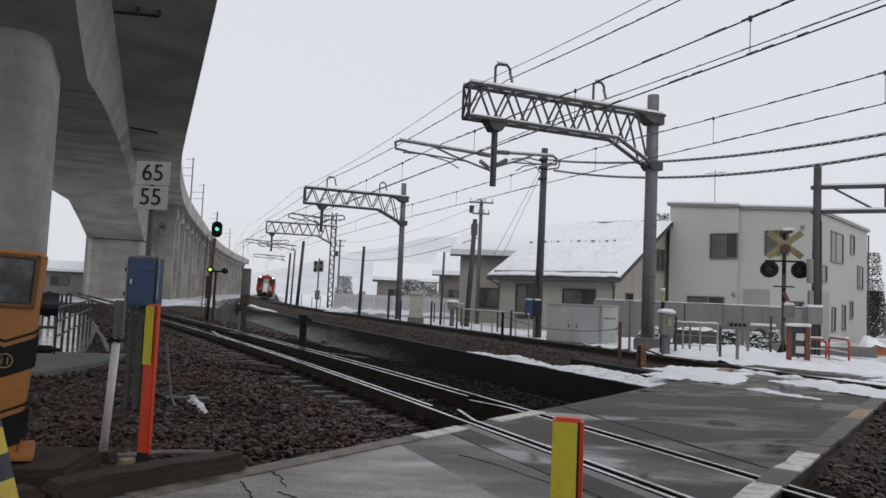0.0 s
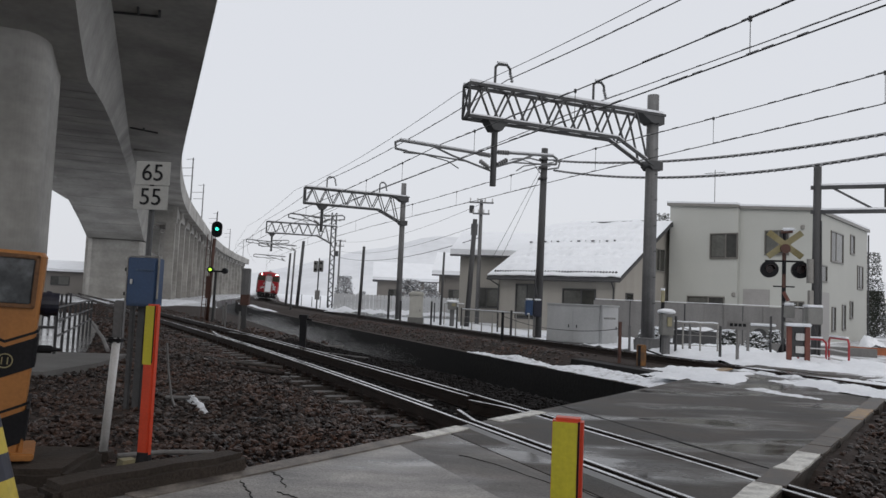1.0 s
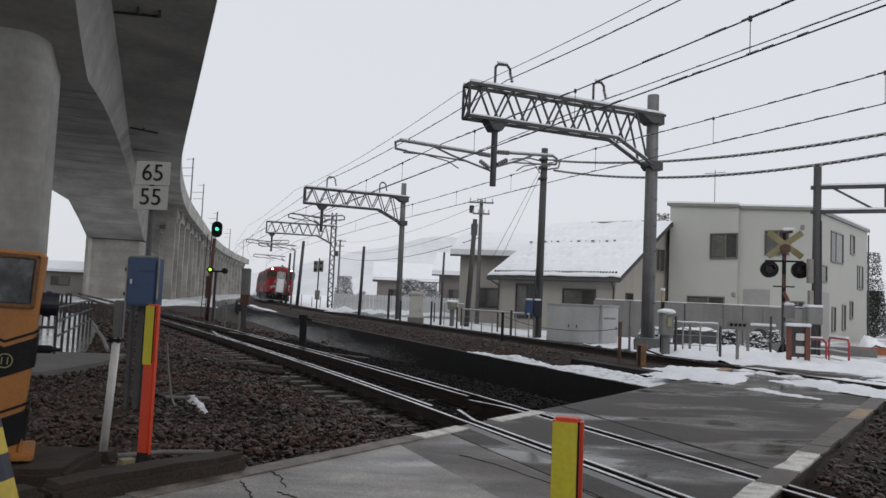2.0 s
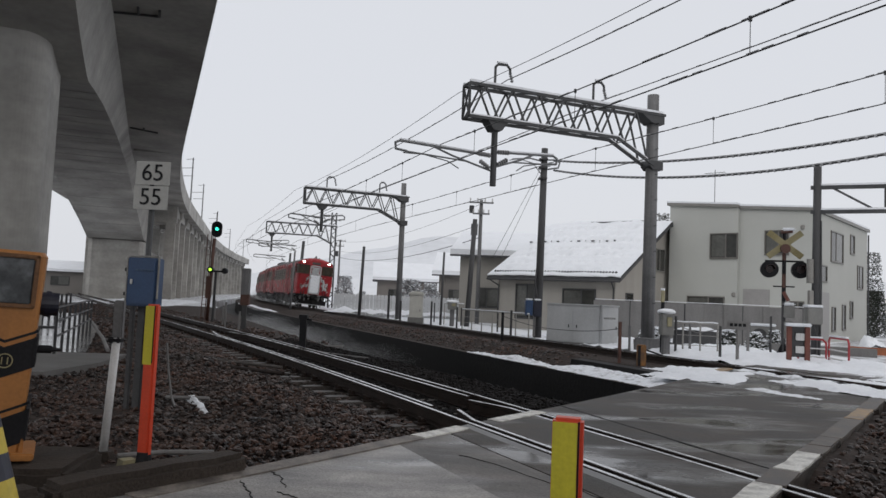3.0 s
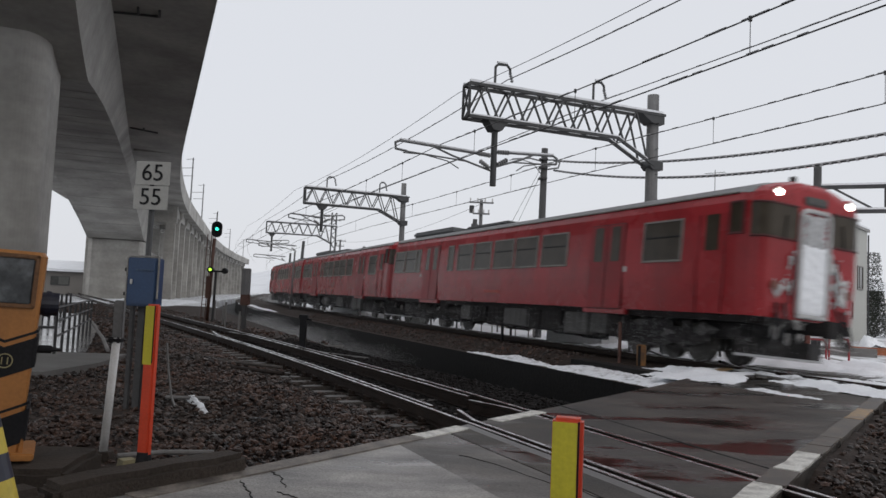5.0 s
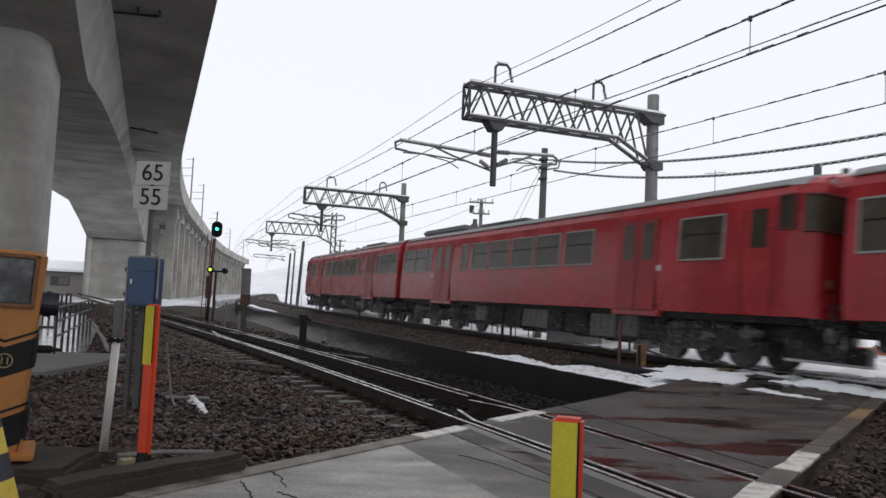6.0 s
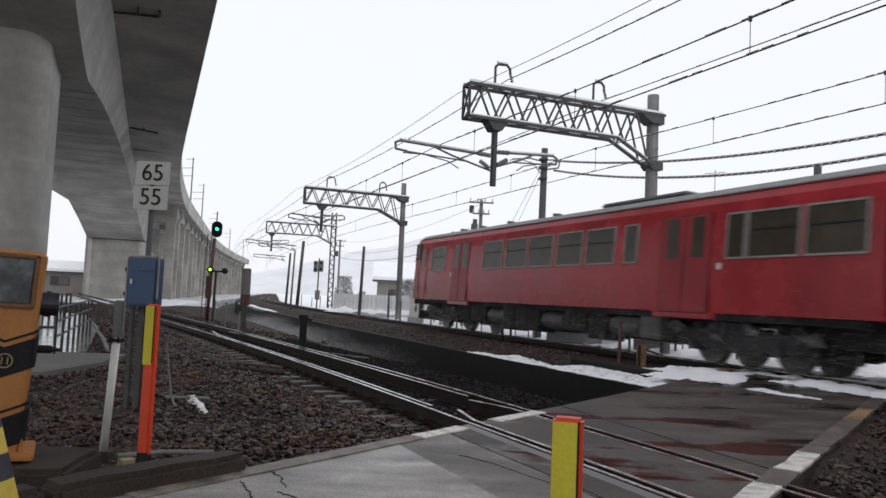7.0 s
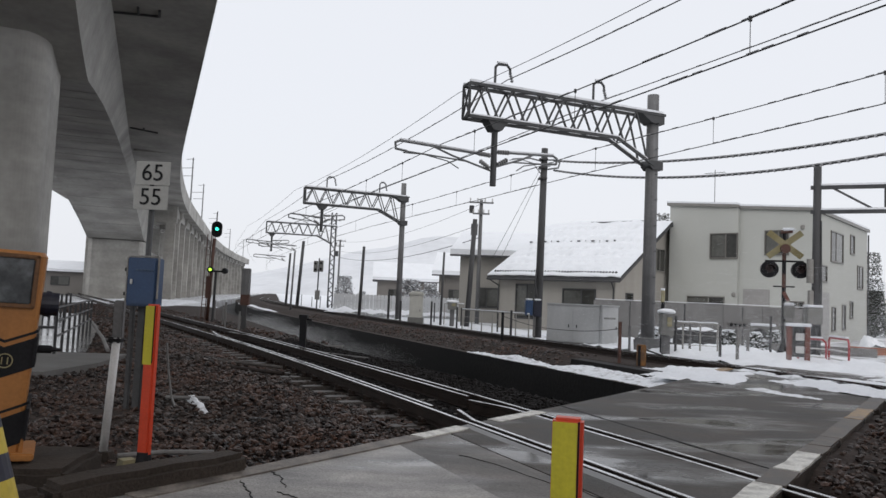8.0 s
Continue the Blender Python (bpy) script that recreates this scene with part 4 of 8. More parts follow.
def build_car(name):
    car = thing(name, "red diesel railcar with grey roof and snow-splashed underside", "railcar", group="railcars of the train")
    bm = bmesh.new()
    rings = []
    for x, w, d in ((0.25, 1.36, 0.02), (0.29, HALF_W, 0), (20.45, HALF_W, 0), (20.75, HALF_W - 0.03, 0.02), (20.93, HALF_W - 0.10, 0.08), (21.0, HALF_W - 0.20, 0.16), (21.02, HALF_W - 0.27, 0.22)):
        rings.append([(X0 + x, u, v) for u, v in body_profile(w, d)])
    sheet(bm, rings, closed=True, caps=True)
    part("body", bm, RED, car, "glossy vermilion steel body", smooth=False)
    bm = bmesh.new()
    sheet(bm, [[(X0 + x, u * 1.004, v + 0.006 - d) for u, v in body_profile(HALF_W, 0, 3.42)] for x, d in ((0.22, 0), (20.4, 0), (20.7, 0.03))])
    sheet(bm, [[(X0 + x, u * 0.99, v - 0.02 - d) for u, v in body_profile(HALF_W, 0, 3.42)] for x, d in ((0.22, 0), (20.4, 0), (20.7, 0.03))])
    part("roof", bm, ROOF, car, "dull grey roof with melting snow")
    for s in (-1, 1):
        bm = bmesh.new()
        box(bm, 0.0 - 0.3, s * (HALF_W - 0.085), 3.43, 20.0, 0.05, 0.035, 0.01)
        part("gutter", bm, ALU_DIRTY, car)
        for row in SIDE_WINDOWS:
            add_pane(car, "window", *row, s, ALU_DIRTY)
        for a, b in DOORS:
            mid = (a + b) / 2
            bm = bmesh.new()
            box(bm, X0 + mid, s * (HALF_W - 0.014), 2.03, b - a + 0.04, 0.03, 2.09, 0.0)
            part("door_recess", bm, SEAM, car)
            for x0, x1 in ((a, mid - 0.012), (mid + 0.012, b)):
                bm = bmesh.new()
                box(bm, X0 + (x0 + x1) / 2, s * (HALF_W - 0.004), 2.03, x1 - x0, 0.03, 2.06, 0.012)
                leaf = part("door_leaf", bm, RED_DOOR, car, "red sliding door leaf")
                c = (x0 + x1) / 2
                add_pane(leaf, "door_window", c - 0.18, c + 0.18, 2.15, 3.0, s, None, 0.012)
            bm = bmesh.new()
            box(bm, X0 + mid, s * (HALF_W - 0.07), 0.96, b - a + 0.35, 0.12, 0.16, 0.02)
            part("door_step", bm, RED, car)
        # crew door and cab side windows
        bm = bmesh.new()
        for dx in (19.42, 20.14):
            box(bm, X0 + dx, s * (HALF_W - 0.004), 2.03, 0.014, 0.02, 2.0)
        part("crew_door_seam", bm, SEAM, car)
        add_pane(car, "crew_door_window", 19.60, 19.98, 2.28, 3.02, s, None, -0.002)
        add_pane(car, "cab_side_window", 20.28, 20.58, 2.62, 3.20, s, SEAM, -0.004)
        for dx in (19.36, 20.2):
            bm = bmesh.new()
            rod(bm, (X0 + dx, s * (HALF_W + 0.03), 1.35), (X0 + dx, s * (HALF_W + 0.03), 2.2), 0.012, n=6)
            part("handrail", bm, RED_DOOR, car)
        for dx in (17.0, 3.75):
            bm = bmesh.new()
            box(bm, X0 + dx, s * (HALF_W + 0.004), 1.95, 0.11, 0.01, 0.13)
            part("notice_plate", bm, WHITE, car, "small white notice plate")
        bm = bmesh.new()
        for k in range(5):
            box(bm, X0 + 9.6 + k * 0.24, s * (HALF_W - 0.008), 1.36, 0.17, 0.012, 0.09)
        part("lettering_bars", bm, PALE_RED, car, "faint pale lettering on the red side")
    # equipment below the floor
    bm = bmesh.new()
    box(bm, 0, 0, 0.95, 20.2, 2.5, 0.14)
    part("underframe", bm, UNDER, car)
    # dark filler box, added to block light showing through under the floor
    bm = bmesh.new()
    box(bm, 0, 0, 0.62, 10.6, 0.9, 0.56, 0.04)
    part("engine_block", bm, UNDER, car, "dark filler box that blocks the light under the floor")
    for bx in (1.2, 19.6):
        bm = bmesh.new()
        box(bm, X0 + bx, 0, 0.72, 1.5, 1.5, 0.36, 0.04)
        part("end_tray", bm, UNDER, car)
    rng2 = random.Random(21)
    x = 5.6
    while x < 15.6:
        w = rng2.uniform(0.5, 1.7)
        for s in (-1, 1):
            bm = bmesh.new()
            hgt = rng2.uniform(0.48, 0.70)
            if rng2.random() < 0.15:
                rod(bm, (X0 + x, s * 0.95, 0.62), (X0 + x + w, s * 0.95, 0.62), 0.24, n=14)
            else:
                box(bm, X0 + x + w / 2, s * 0.92, 0.90 - hgt / 2, w, 0.62, hgt, 0.03)
                for k in range(int(w / 0.3)):
                    box(bm, X0 + x + 0.18 + k * 0.3, s * 1.235, 0.90 - hgt / 2, 0.05, 0.02, hgt * 0.8)
            part("equipment_case", bm, UNDER if rng2.random() < 0.62 else UNDER_GREY, car)
        x += w + rng2.uniform(0.04, 0.16)
    for bx in (3.55, 17.75):
        build_bogie(car, X0 + bx)
        for s in (-1, 1):
            bm = bmesh.new()
            prism(bm, [(-1.75, 0.42), (-1.45, 0.34), (-0.75, 0.34), (-0.5, 0.26), (0.5, 0.26), (0.75, 0.34), (1.45, 0.34), (1.75, 0.42), (1.75, 0.66), (0.6, 0.72), (0.45, 0.84), (-0.45, 0.84), (-0.6, 0.72), (-1.75, 0.66)], (1, 0, 0), (0, 0, 1), (X0 + bx, s * 1.02 - 0.06, 0), (0, 1, 0), 0.12)
            part("bogie_side", bm, UNDER, car)
        for s in (-1, 1):
            for dx, z, r in ((-1.75, 0.62, 0.13), (-0.35, 0.72, 0.12), (0.5, 0.55, 0.10), (1.7, 0.68, 0.14)):
                bm = bmesh.new()
                bmesh.ops.create_icosphere(bm, subdivisions=2, radius=r, matrix=Matrix.Translation((X0 + bx + dx, s * 1.05, z)) @ Matrix.Diagonal((2.2, 0.6, 0.9, 1)))
                for v in bm.verts:
                    v.co += Vector((noise.noise(v.co * 8), 0, noise.noise(v.co * 6 + Vector((3, 0, 0))))) * 0.14
                part("snow_lump", bm, GRIMY_SNOW, car, "dirty snow caked on the running gear")
    # roof equipment
    for a, b, w, hgt in ((0.5, 4.7, 1.4, 0.24), (5.8, 9.2, 1.2, 0.15), (13.2, 14.1, 0.5, 0.10)):
        bm = bmesh.new()
        box(bm, X0 + (a + b) / 2, 0, 3.74 + hgt / 2, b - a, w, hgt, 0.07)
        part("roof_unit", bm, ROOF_UNIT, car, "dark roof cooling unit")
    for dx in (12.0, 15.0, 17.2, 18.9):
        bm = bmesh.new()
        rod(bm, (X0 + dx, 0.2, 3.76), (X0 + dx, 0.2, 3.92), 0.12, 0.16, n=10)
        part("ventilator", bm, ROOF_UNIT, car)
    # plain end: gangway bellows and corner posts
    bm = bmesh.new()
    for k in range(3):
        box(bm, X0 + 0.20 - 0.09 * k, 0, 2.05, 0.05, 1.0, 2.1, 0.02)
    part("gangway_bellows", bm, BLACK, car)
    bm = bmesh.new()
    box(bm, X0 - 0.03, 0, 0.88, 0.6, 0.25, 0.22, 0.03)
    part("coupler", bm, UNDER, car, "dark knuckle coupler")
    bm = bmesh.new()
    box(bm, -X0 - 0.1, 0, 0.88, 0.75, 0.22, 0.24, 0.03)
    box(bm, -X0 + 0.2, 0, 0.88, 0.2, 0.34, 0.32, 0.03)
    part("coupler", bm, UNDER, car, "dark knuckle coupler")
    build_cab(car)
    return car


def build_cab(car):
    xf = X0 + 21.03
    # windscreens that wrap round the corners
    for s in (-1, 1):
        bm = bmesh.new()
        outline = [(xf + 0.004, s * 0.46), (xf + 0.004, s * 1.12), (xf - 0.035, s * 1.22), (xf - 0.11, s * 1.32), (xf - 0.26, s * (HALF_W - 0.02))]
        sheet(bm, [[(x, y, z) for x, y in outline] for z in (2.56, 3.18)])
        sheet(bm, [[(x - 0.03, y * 0.985, z) for x, y in outline] for z in (2.56, 3.18)])
        screen = part("windscreen", bm, GLASS, car, "dark cab windscreen")
        bm = bmesh.new()
        for z in (2.54, 3.20):
            bend(bm, [(x + 0.004, y, z) for x, y in outline], 0.022)
        part("frame", bm, SEAM, screen)
        bm = bmesh.new()
        rod(bm, (xf + 0.03, s * 0.8, 2.52), (xf + 0.02, s * 0.75, 3.0), 0.012, n=5)
        part("wiper", bm, BLACK, screen)
        # lamp housings at the roof's shoulders
        bm = bmesh.new()
        rod(bm, (xf - 0.45, s * 0.96, 3.43), (xf - 0.06, s * 0.96, 3.41), 0.16, 0.15, 16)
        part("lamp_housing", bm, RED, car)
        bm = bmesh.new()
        rod(bm, (xf - 0.06, s * 0.96, 3.41), (xf - 0.04, s * 0.96, 3.41), 0.11, n=16)
        part("headlamp_glass", bm, ALU, car)
        bm = bmesh.new()
        rod(bm, (xf - 0.05, s * 0.98, 1.62), (xf + 0.04, s * 0.98, 1.62), 0.09, n=14)
        part("tail_lamp", bm, RED_POST, car, "round red tail lamp")
        bm = bmesh.new()
        bend(bm, [(xf + 0.05, s * 0.62, 1.3), (xf + 0.09, s * 0.60, 1.6), (xf + 0.09, s * 0.58, 2.2), (xf + 0.02, s * 0.57, 2.3)], 0.016, 5)
        bend(bm, [(xf + 0.02, s * 0.7, 1.3), (xf + 0.12, s * 0.74, 1.0), (xf + 0.14, s * 0.82, 0.6), (xf + 0.02, s * 0.9, 1.1)], 0.03, 6)
        bend(bm, [(xf + 0.02, s * 0.9, 1.3), (xf + 0.12, s * 0.98, 0.85), (xf + 0.10, s * 1.05, 0.55)], 0.025, 6)
        part("jumper_cable", bm, BLACK, car)
    bm = bmesh.new()
    for y0, y1, z0, z1 in ((-0.42, -0.34, 1.12, 3.03), (0.34, 0.42, 1.12, 3.03)):
        box(bm, xf + 0.03, (y0 + y1) / 2, (z0 + z1) / 2, 0.09, y1 - y0, z1 - z0, 0.02)
    bend(bm, [(xf + 0.03, -0.38, 3.02), (xf + 0.03, -0.35, 3.11), (xf + 0.03, -0.26, 3.16), (xf + 0.03, 0.26, 3.16), (xf + 0.03, 0.35, 3.11), (xf + 0.03, 0.38, 3.02)], 0.045, 8)
    box(bm, xf + 0.03, 0, 1.10, 0.09, 0.84, 0.08, 0.02)
    part("gangway_frame", bm, PALE_RIM, car, "rubbed metal frame round the end door")
    bm = bmesh.new()
    box(bm, xf + 0.005, 0, 2.12, 0.03, 0.68, 1.96, 0.01)
    door = part("end_door", bm, RED_DOOR, car, "red gangway end door")
    bm = bmesh.new()
    box(bm, xf + 0.024, 0, 2.72, 0.012, 0.46, 0.6, 0.0)
    part("window", bm, GLASS, door)
    bm = bmesh.new()
    box(bm, xf - 0.05, 0, 3.36, 0.16, 0.62, 0.18, 0.03)
    part("destination_box", bm, UNDER_GREY, car, "blank grey destination box")
    # snow plough and buffer beam
    bm = bmesh.new()
    box(bm, xf - 0.06, 0, 0.93, 0.12, 2.3, 0.2, 0.02)
    part("buffer_beam", bm, UNDER, car)
    bm = bmesh.new()
    prism(bm, [(-1.15, -0.60), (0, 0.10), (1.15, -0.60), (1.15, -0.67), (0, 0.0), (-1.15, -0.67)], (0, 1, 0), (1, 0, 0), (xf - 0.05, 0, 0.24), (0, 0, 1), 0.36)
    part("snow_plough", bm, UNDER, car, "dark steel snow plough")
    bm = bmesh.new()
    prism(bm, [(-1.17, -0.58), (0, 0.13), (1.17, -0.58), (1.17, -0.64), (0, 0.05), (-1.17, -0.64)], (0, 1, 0), (1, 0, 0), (xf - 0.05, 0, 0.235), (0, 0, 1), 0.05)
    part("plough_snow", bm, SNOW_DIRTY, car, "rim of snow on the plough blade")
    for s, z, r in ((-0.95, 0.72, 0.10), (-0.62, 0.62, 0.08), (-0.3, 0.68, 0.07), (0.42, 0.66, 0.09), (0.75, 0.75, 0.10), (1.02, 0.6, 0.08)):
        bm = bmesh.new()
        bmesh.ops.create_icosphere(bm, subdivisions=2, radius=r, matrix=Matrix.Translation((xf + 0.06, s, z)) @ Matrix.Diagonal((0.7, 0.8, 1.6, 1)))
        for v in bm.verts:
            v.co += Vector((0, noise.noise(v.co * 9), noise.noise(v.co * 7 + Vector((3, 0, 0))))) * 0.05
        part("snow_lump", bm, PACKED_SNOW, car, "lump of dirty snow caked under the front")
    bm = bmesh.new()
    box(bm, xf - 0.6, 0, 3.86, 0.12, 0.12, 0.2, 0.02)
    part("roof_horn", bm, UNDER_GREY, car)


def snow_film(car, x, y0, y1, z0, z1, seed, level, label, step=0.035, material=None):
    """Wet snow driven onto an end wall: a ragged film with thickness, thinning towards its rim."""
    bm = bmesh.new()
    ny, nz = int((y1 - y0) / step), int((z1 - z0) / step)
    keep, verts = set(), {}
    for i in range(ny):
        for j in range(nz):
            y, z = (i + 0.5) / ny, (j + 0.5) / nz
            rim = 1 - max(abs(2 * y - 1) ** 3, abs(2 * z - 1) ** 3)
            q = Vector(((y0 + y * (y1 - y0)) * 5, (z0 + z * (z1 - z0)) * 3.5, seed))
            if rim * 0.9 + 0.55 * noise.noise(q) + 0.35 * noise.noise(q * 3.1) > level:
                keep.add((i, j))

    def vert(i, j, top):
        if (i, j, top) not in verts:
            q = Vector((i * 0.3, j * 0.3, seed))
            full = all((i - a, j - b) in keep for a in (0, 1) for b in (0, 1))
            d = 0.002 if not top else (0.03 + 0.02 * noise.noise(q) if full else 0.006)
            verts[i, j, top] = bm.verts.new((x + d, y0 + (y1 - y0) * i / ny, z0 + (z1 - z0) * j / nz))
        return verts[i, j, top]
    for i, j in keep:
        bm.faces.new([vert(a, b, True) for a, b in ((i, j), (i + 1, j), (i + 1, j + 1), (i, j + 1))])
    part("packed_snow", bm, material or SNOW, car, label, smooth=True)


def snow_spray(car, x0, x1, count, low, high, seed):
    """Powder snow whirled up along the running gear, densest near the rails."""
    r = np.random.RandomState(seed)
    x = r.uniform(x0, x1, count)
    z = low + (high - low) * r.beta(1.1, 3.4, count)
    y = r.choice((-1, 1), count) * (0.9 + 0.75 * r.beta(1.3, 2.0, count) + 0.25 * z)
    gust = 0.5 + 0.5 * np.sin(x * 0.9 + seed) * np.sin(x * 0.37 + 2.0)
    keep = r.uniform(0, 1, count) < 0.35 + 0.65 * gust
    ob = grains("snow_spray", np.stack([x, y, z], -1)[keep], r.uniform(0.0025, 0.0065, count)[keep], SNOW, seed, 1.0)
    ob.parent = car
    tagged(ob, "fine snow spray whirling along the underside", kind="stuff")


cars = [build_car("railcar")]
snow_spray(cars[0], X0 - 0.2, -X0 + 0.4, 30000, 0.0, 1.7, 5)
cars += [copy_thing(cars[0], Matrix.Translation((0, 0, 0))) for _ in range(2)]
XF = X0 + 21.04
# the rear car carries no tall cooling unit
for ob in [c for c in cars[2].children if c.name.startswith("roof_unit") and max(v.co.x for v in c.data.vertices) < X0 + 5]:
    bpy.data.objects.remove(ob)
# the cloud that trails behind the last car
trail = np.random.RandomState(9)
tx = -X0 + 0.3 + 9.0 * trail.beta(0.9, 2.2, 30000)
spread = 0.5 + 0.12 * (tx + X0)
places = np.stack([tx, trail.normal(0, 1, 30000) * (0.8 + 0.5 * spread), 2.6 * trail.beta(1.1, 3.0, 30000)], -1)
ob = grains("snow_spray", places, trail.uniform(0.002, 0.006, 30000), SNOW, 10, 1.0)
ob.parent = cars[2]
tagged(ob, "cloud of fine snow trailing behind the last car", kind="stuff")
# the leading car: lit lamps and snow driven onto its face
for s in (-1, 1):
    bm = bmesh.new()
    rod(bm, (XF - 0.05, s * 0.96, 3.41), (XF - 0.02, s * 0.96, 3.41), 0.06, n=16)
    part("lit_headlamp", bm, HEADLAMP, cars[0], "bright white headlamp")
snow_film(cars[0], XF + 0.012, -0.34, 0.34, 1.14, 2.5, 3, -0.1, "wet snow packed on the end door")
snow_film(cars[0], XF + 0.016, -0.30, 0.30, 2.44, 3.08, 4, 0.02, "thin grey snow film on the end door's window", 0.035, SNOW_DIRTY)
snow_film(cars[0], XF - 0.008, -0.85, -0.42, 1.3, 2.5, 5, 0.80, "splash of wet snow on the red front", 0.03, PALE_RIM)
snow_film(cars[0], XF - 0.008, 0.42, 0.9, 1.2, 2.5, 6, 0.80, "splash of wet snow on the red front", 0.03, PALE_RIM)
snow_film(cars[0], XF - 0.006, -1.12, -0.7, 1.1, 1.9, 7, 0.85, "splash of wet snow on the red front", 0.03, PALE_RIM)
snow_film(cars[0], XF - 0.006, 0.7, 1.12, 1.1, 2.1, 8, 0.85, "splash of wet snow on the red front", 0.03, PALE_RIM)
snow_film(cars[0], XF + 0.02, -1.0, 1.0, 0.8, 1.05, 9, 0.75, "snow caked on the buffer beam", 0.035, PACKED_SNOW)


def car_rows(k, flip):
    """The way of one railcar, counted from the rear: it rides on two bogies along the canted track."""
    rows = []
    for i in range(81):
        t = i * 0.1
        rear = -32.795 + 22.547 * (t - 6) + 0.08795 * (t - 6) ** 2 / 2 + CAR_LEN * k
        w = max(0.0, min(1.0, (t - 6.9) / 0.5))
        rear -= 0.26 * w * w * (3 - 2 * w)
        mid = rear + CAR_LEN / 2
        a, b = far_body(mid - 7.1, 0, 0), far_body(mid + 7.1, 0, 0)
        x = (b - a).normalized()
        up = (far_body(mid, 0, 1) - far_body(mid, 0, 0)).normalized()
        y = up.cross(x).normalized()
        z = x.cross(y)
        if flip:
            x, y = -x, -y
        o = (a + b) / 2
        m = Matrix.Identity(4)
        for c, v in enumerate((x, y, z, o)):
            for r in range(3):
                m[r][c] = v[r]
        rows.append((t, m))
    return rows
# ---- the railway viaduct: a box girder over two big piers, then a frame of slab and columns ----
VIA_START = Vector((-8.0, 24.5, 0))


def via_bearing(s):
    return radians(-21.3 + 6.8 * max(0.0, min(1.0, (s - 25) / 60.0)) + 8.0 * max(0.0, min(1.0, (s - 130) / 160.0)))


VIA_TABLE = {0: (VIA_START.x, VIA_START.y)}
for sign in (1, -1):
    vx, vy = VIA_START.x, VIA_START.y
    for i in range(0, 420 if sign > 0 else 60):
        b = via_bearing((i + 0.5) * sign)
        vx, vy = vx + sign * math.sin(b), vy + sign * math.cos(b)
        VIA_TABLE[(i + 1) * sign] = (vx, vy)


def via_at(s, lat, z):
    """A place on the viaduct: s along its edge, lat metres to the right of that edge, z up."""
    i = math.floor(s)
    (x0, y0), (x1, y1) = VIA_TABLE[i], VIA_TABLE[i + 1]
    b = via_bearing(s)
    return Vector((x0 + (x1 - x0) * (s - i) + lat * math.cos(b), y0 + (y1 - y0) * (s - i) - lat * math.sin(b), z))


def soffit(s):
    # haunched: deep over the pier, shallow in the middle of the spans
    knots = ((-60, 10.2), (-12, 10.2), (-7, 9.75), (-3.4, 9.0), (-1.4, 8.55), (0.2, 8.28), (1.8, 8.1), (5.0, 8.52), (9.4, 9.02), (17, 9.64), (25, 10.15), (32, 10.38), (37, 10.3), (42, 9.85), (46, 9.25), (51, 8.45), (56, 7.55), (60, 6.6), (61.5, 6.2), (67, 6.2))
    for (a, za), (b, zb) in zip(knots, knots[1:]):
        if s <= b:
            return za + (zb - za) * (s - a) / (b - a)
    return knots[-1][1]


def wide(s):
    return -13.0 if s < 68 else -11.6


def build_viaduct():
    via = thing("viaduct", "grey concrete railway viaduct curving away on tall piers", "viaduct")
    # box girder with inclined webs
    bm = bmesh.new()
    rings = []
    for s in [-58, -40, -25] + [-12 + 0.7 * i for i in range(112)] + [66.9]:
        rings.append([via_at(s, u, v) for u, v in ((-3.3, 11.05), (-3.9, soffit(s)), (-9.6, soffit(s)), (-10.2, 11.05))])
    sheet(bm, rings, closed=True, caps=True)
    part("box_girder", bm, CONCRETE, via)
    bm = bmesh.new()
    ways = [-58, -40, -25, -12, 0, 8, 16, 24, 30, 36, 42, 48, 54, 60, 67.9, 68.1, 72, 76, 84, 92, 100, 115, 130, 150, 180, 220, 262]
    sheet(bm, [[via_at(s, u, v) for u, v in ((-0.05, 10.77), (-3.4, 10.88), (wide(s) + 3.4, 10.88), (wide(s) + 0.05, 10.77), (wide(s), 11.3), (0, 11.3))] for s in ways], closed=True, caps=True)
    part("deck_slab", bm, CONCRETE, via)
    for sgn in (0, 1):
        bm = bmesh.new()
        sheet(bm, [[via_at(s, u if sgn == 0 else wide(s) - u, v) for u, v in ((-0.03, 10.76), (-0.10, 10.76), (-0.20, 12.6), (-0.02, 12.6))] for s in ways], closed=True, caps=True)
        part("parapet", bm, CONCRETE, via)
    return via


VIADUCT = build_viaduct()


def rounded(cx, cy, hx, hy, r, n=6):
    pts = []
    for k, (sx, sy) in enumerate(((1, 1), (-1, 1), (-1, -1), (1, -1))):
        for i in range(n + 1):
            a = (k + i / n) * math.pi / 2
            pts.append((cx + sx * (hx - r) + r * math.cos(a), cy + sy * (hy - r) + r * math.sin(a)))
    return pts


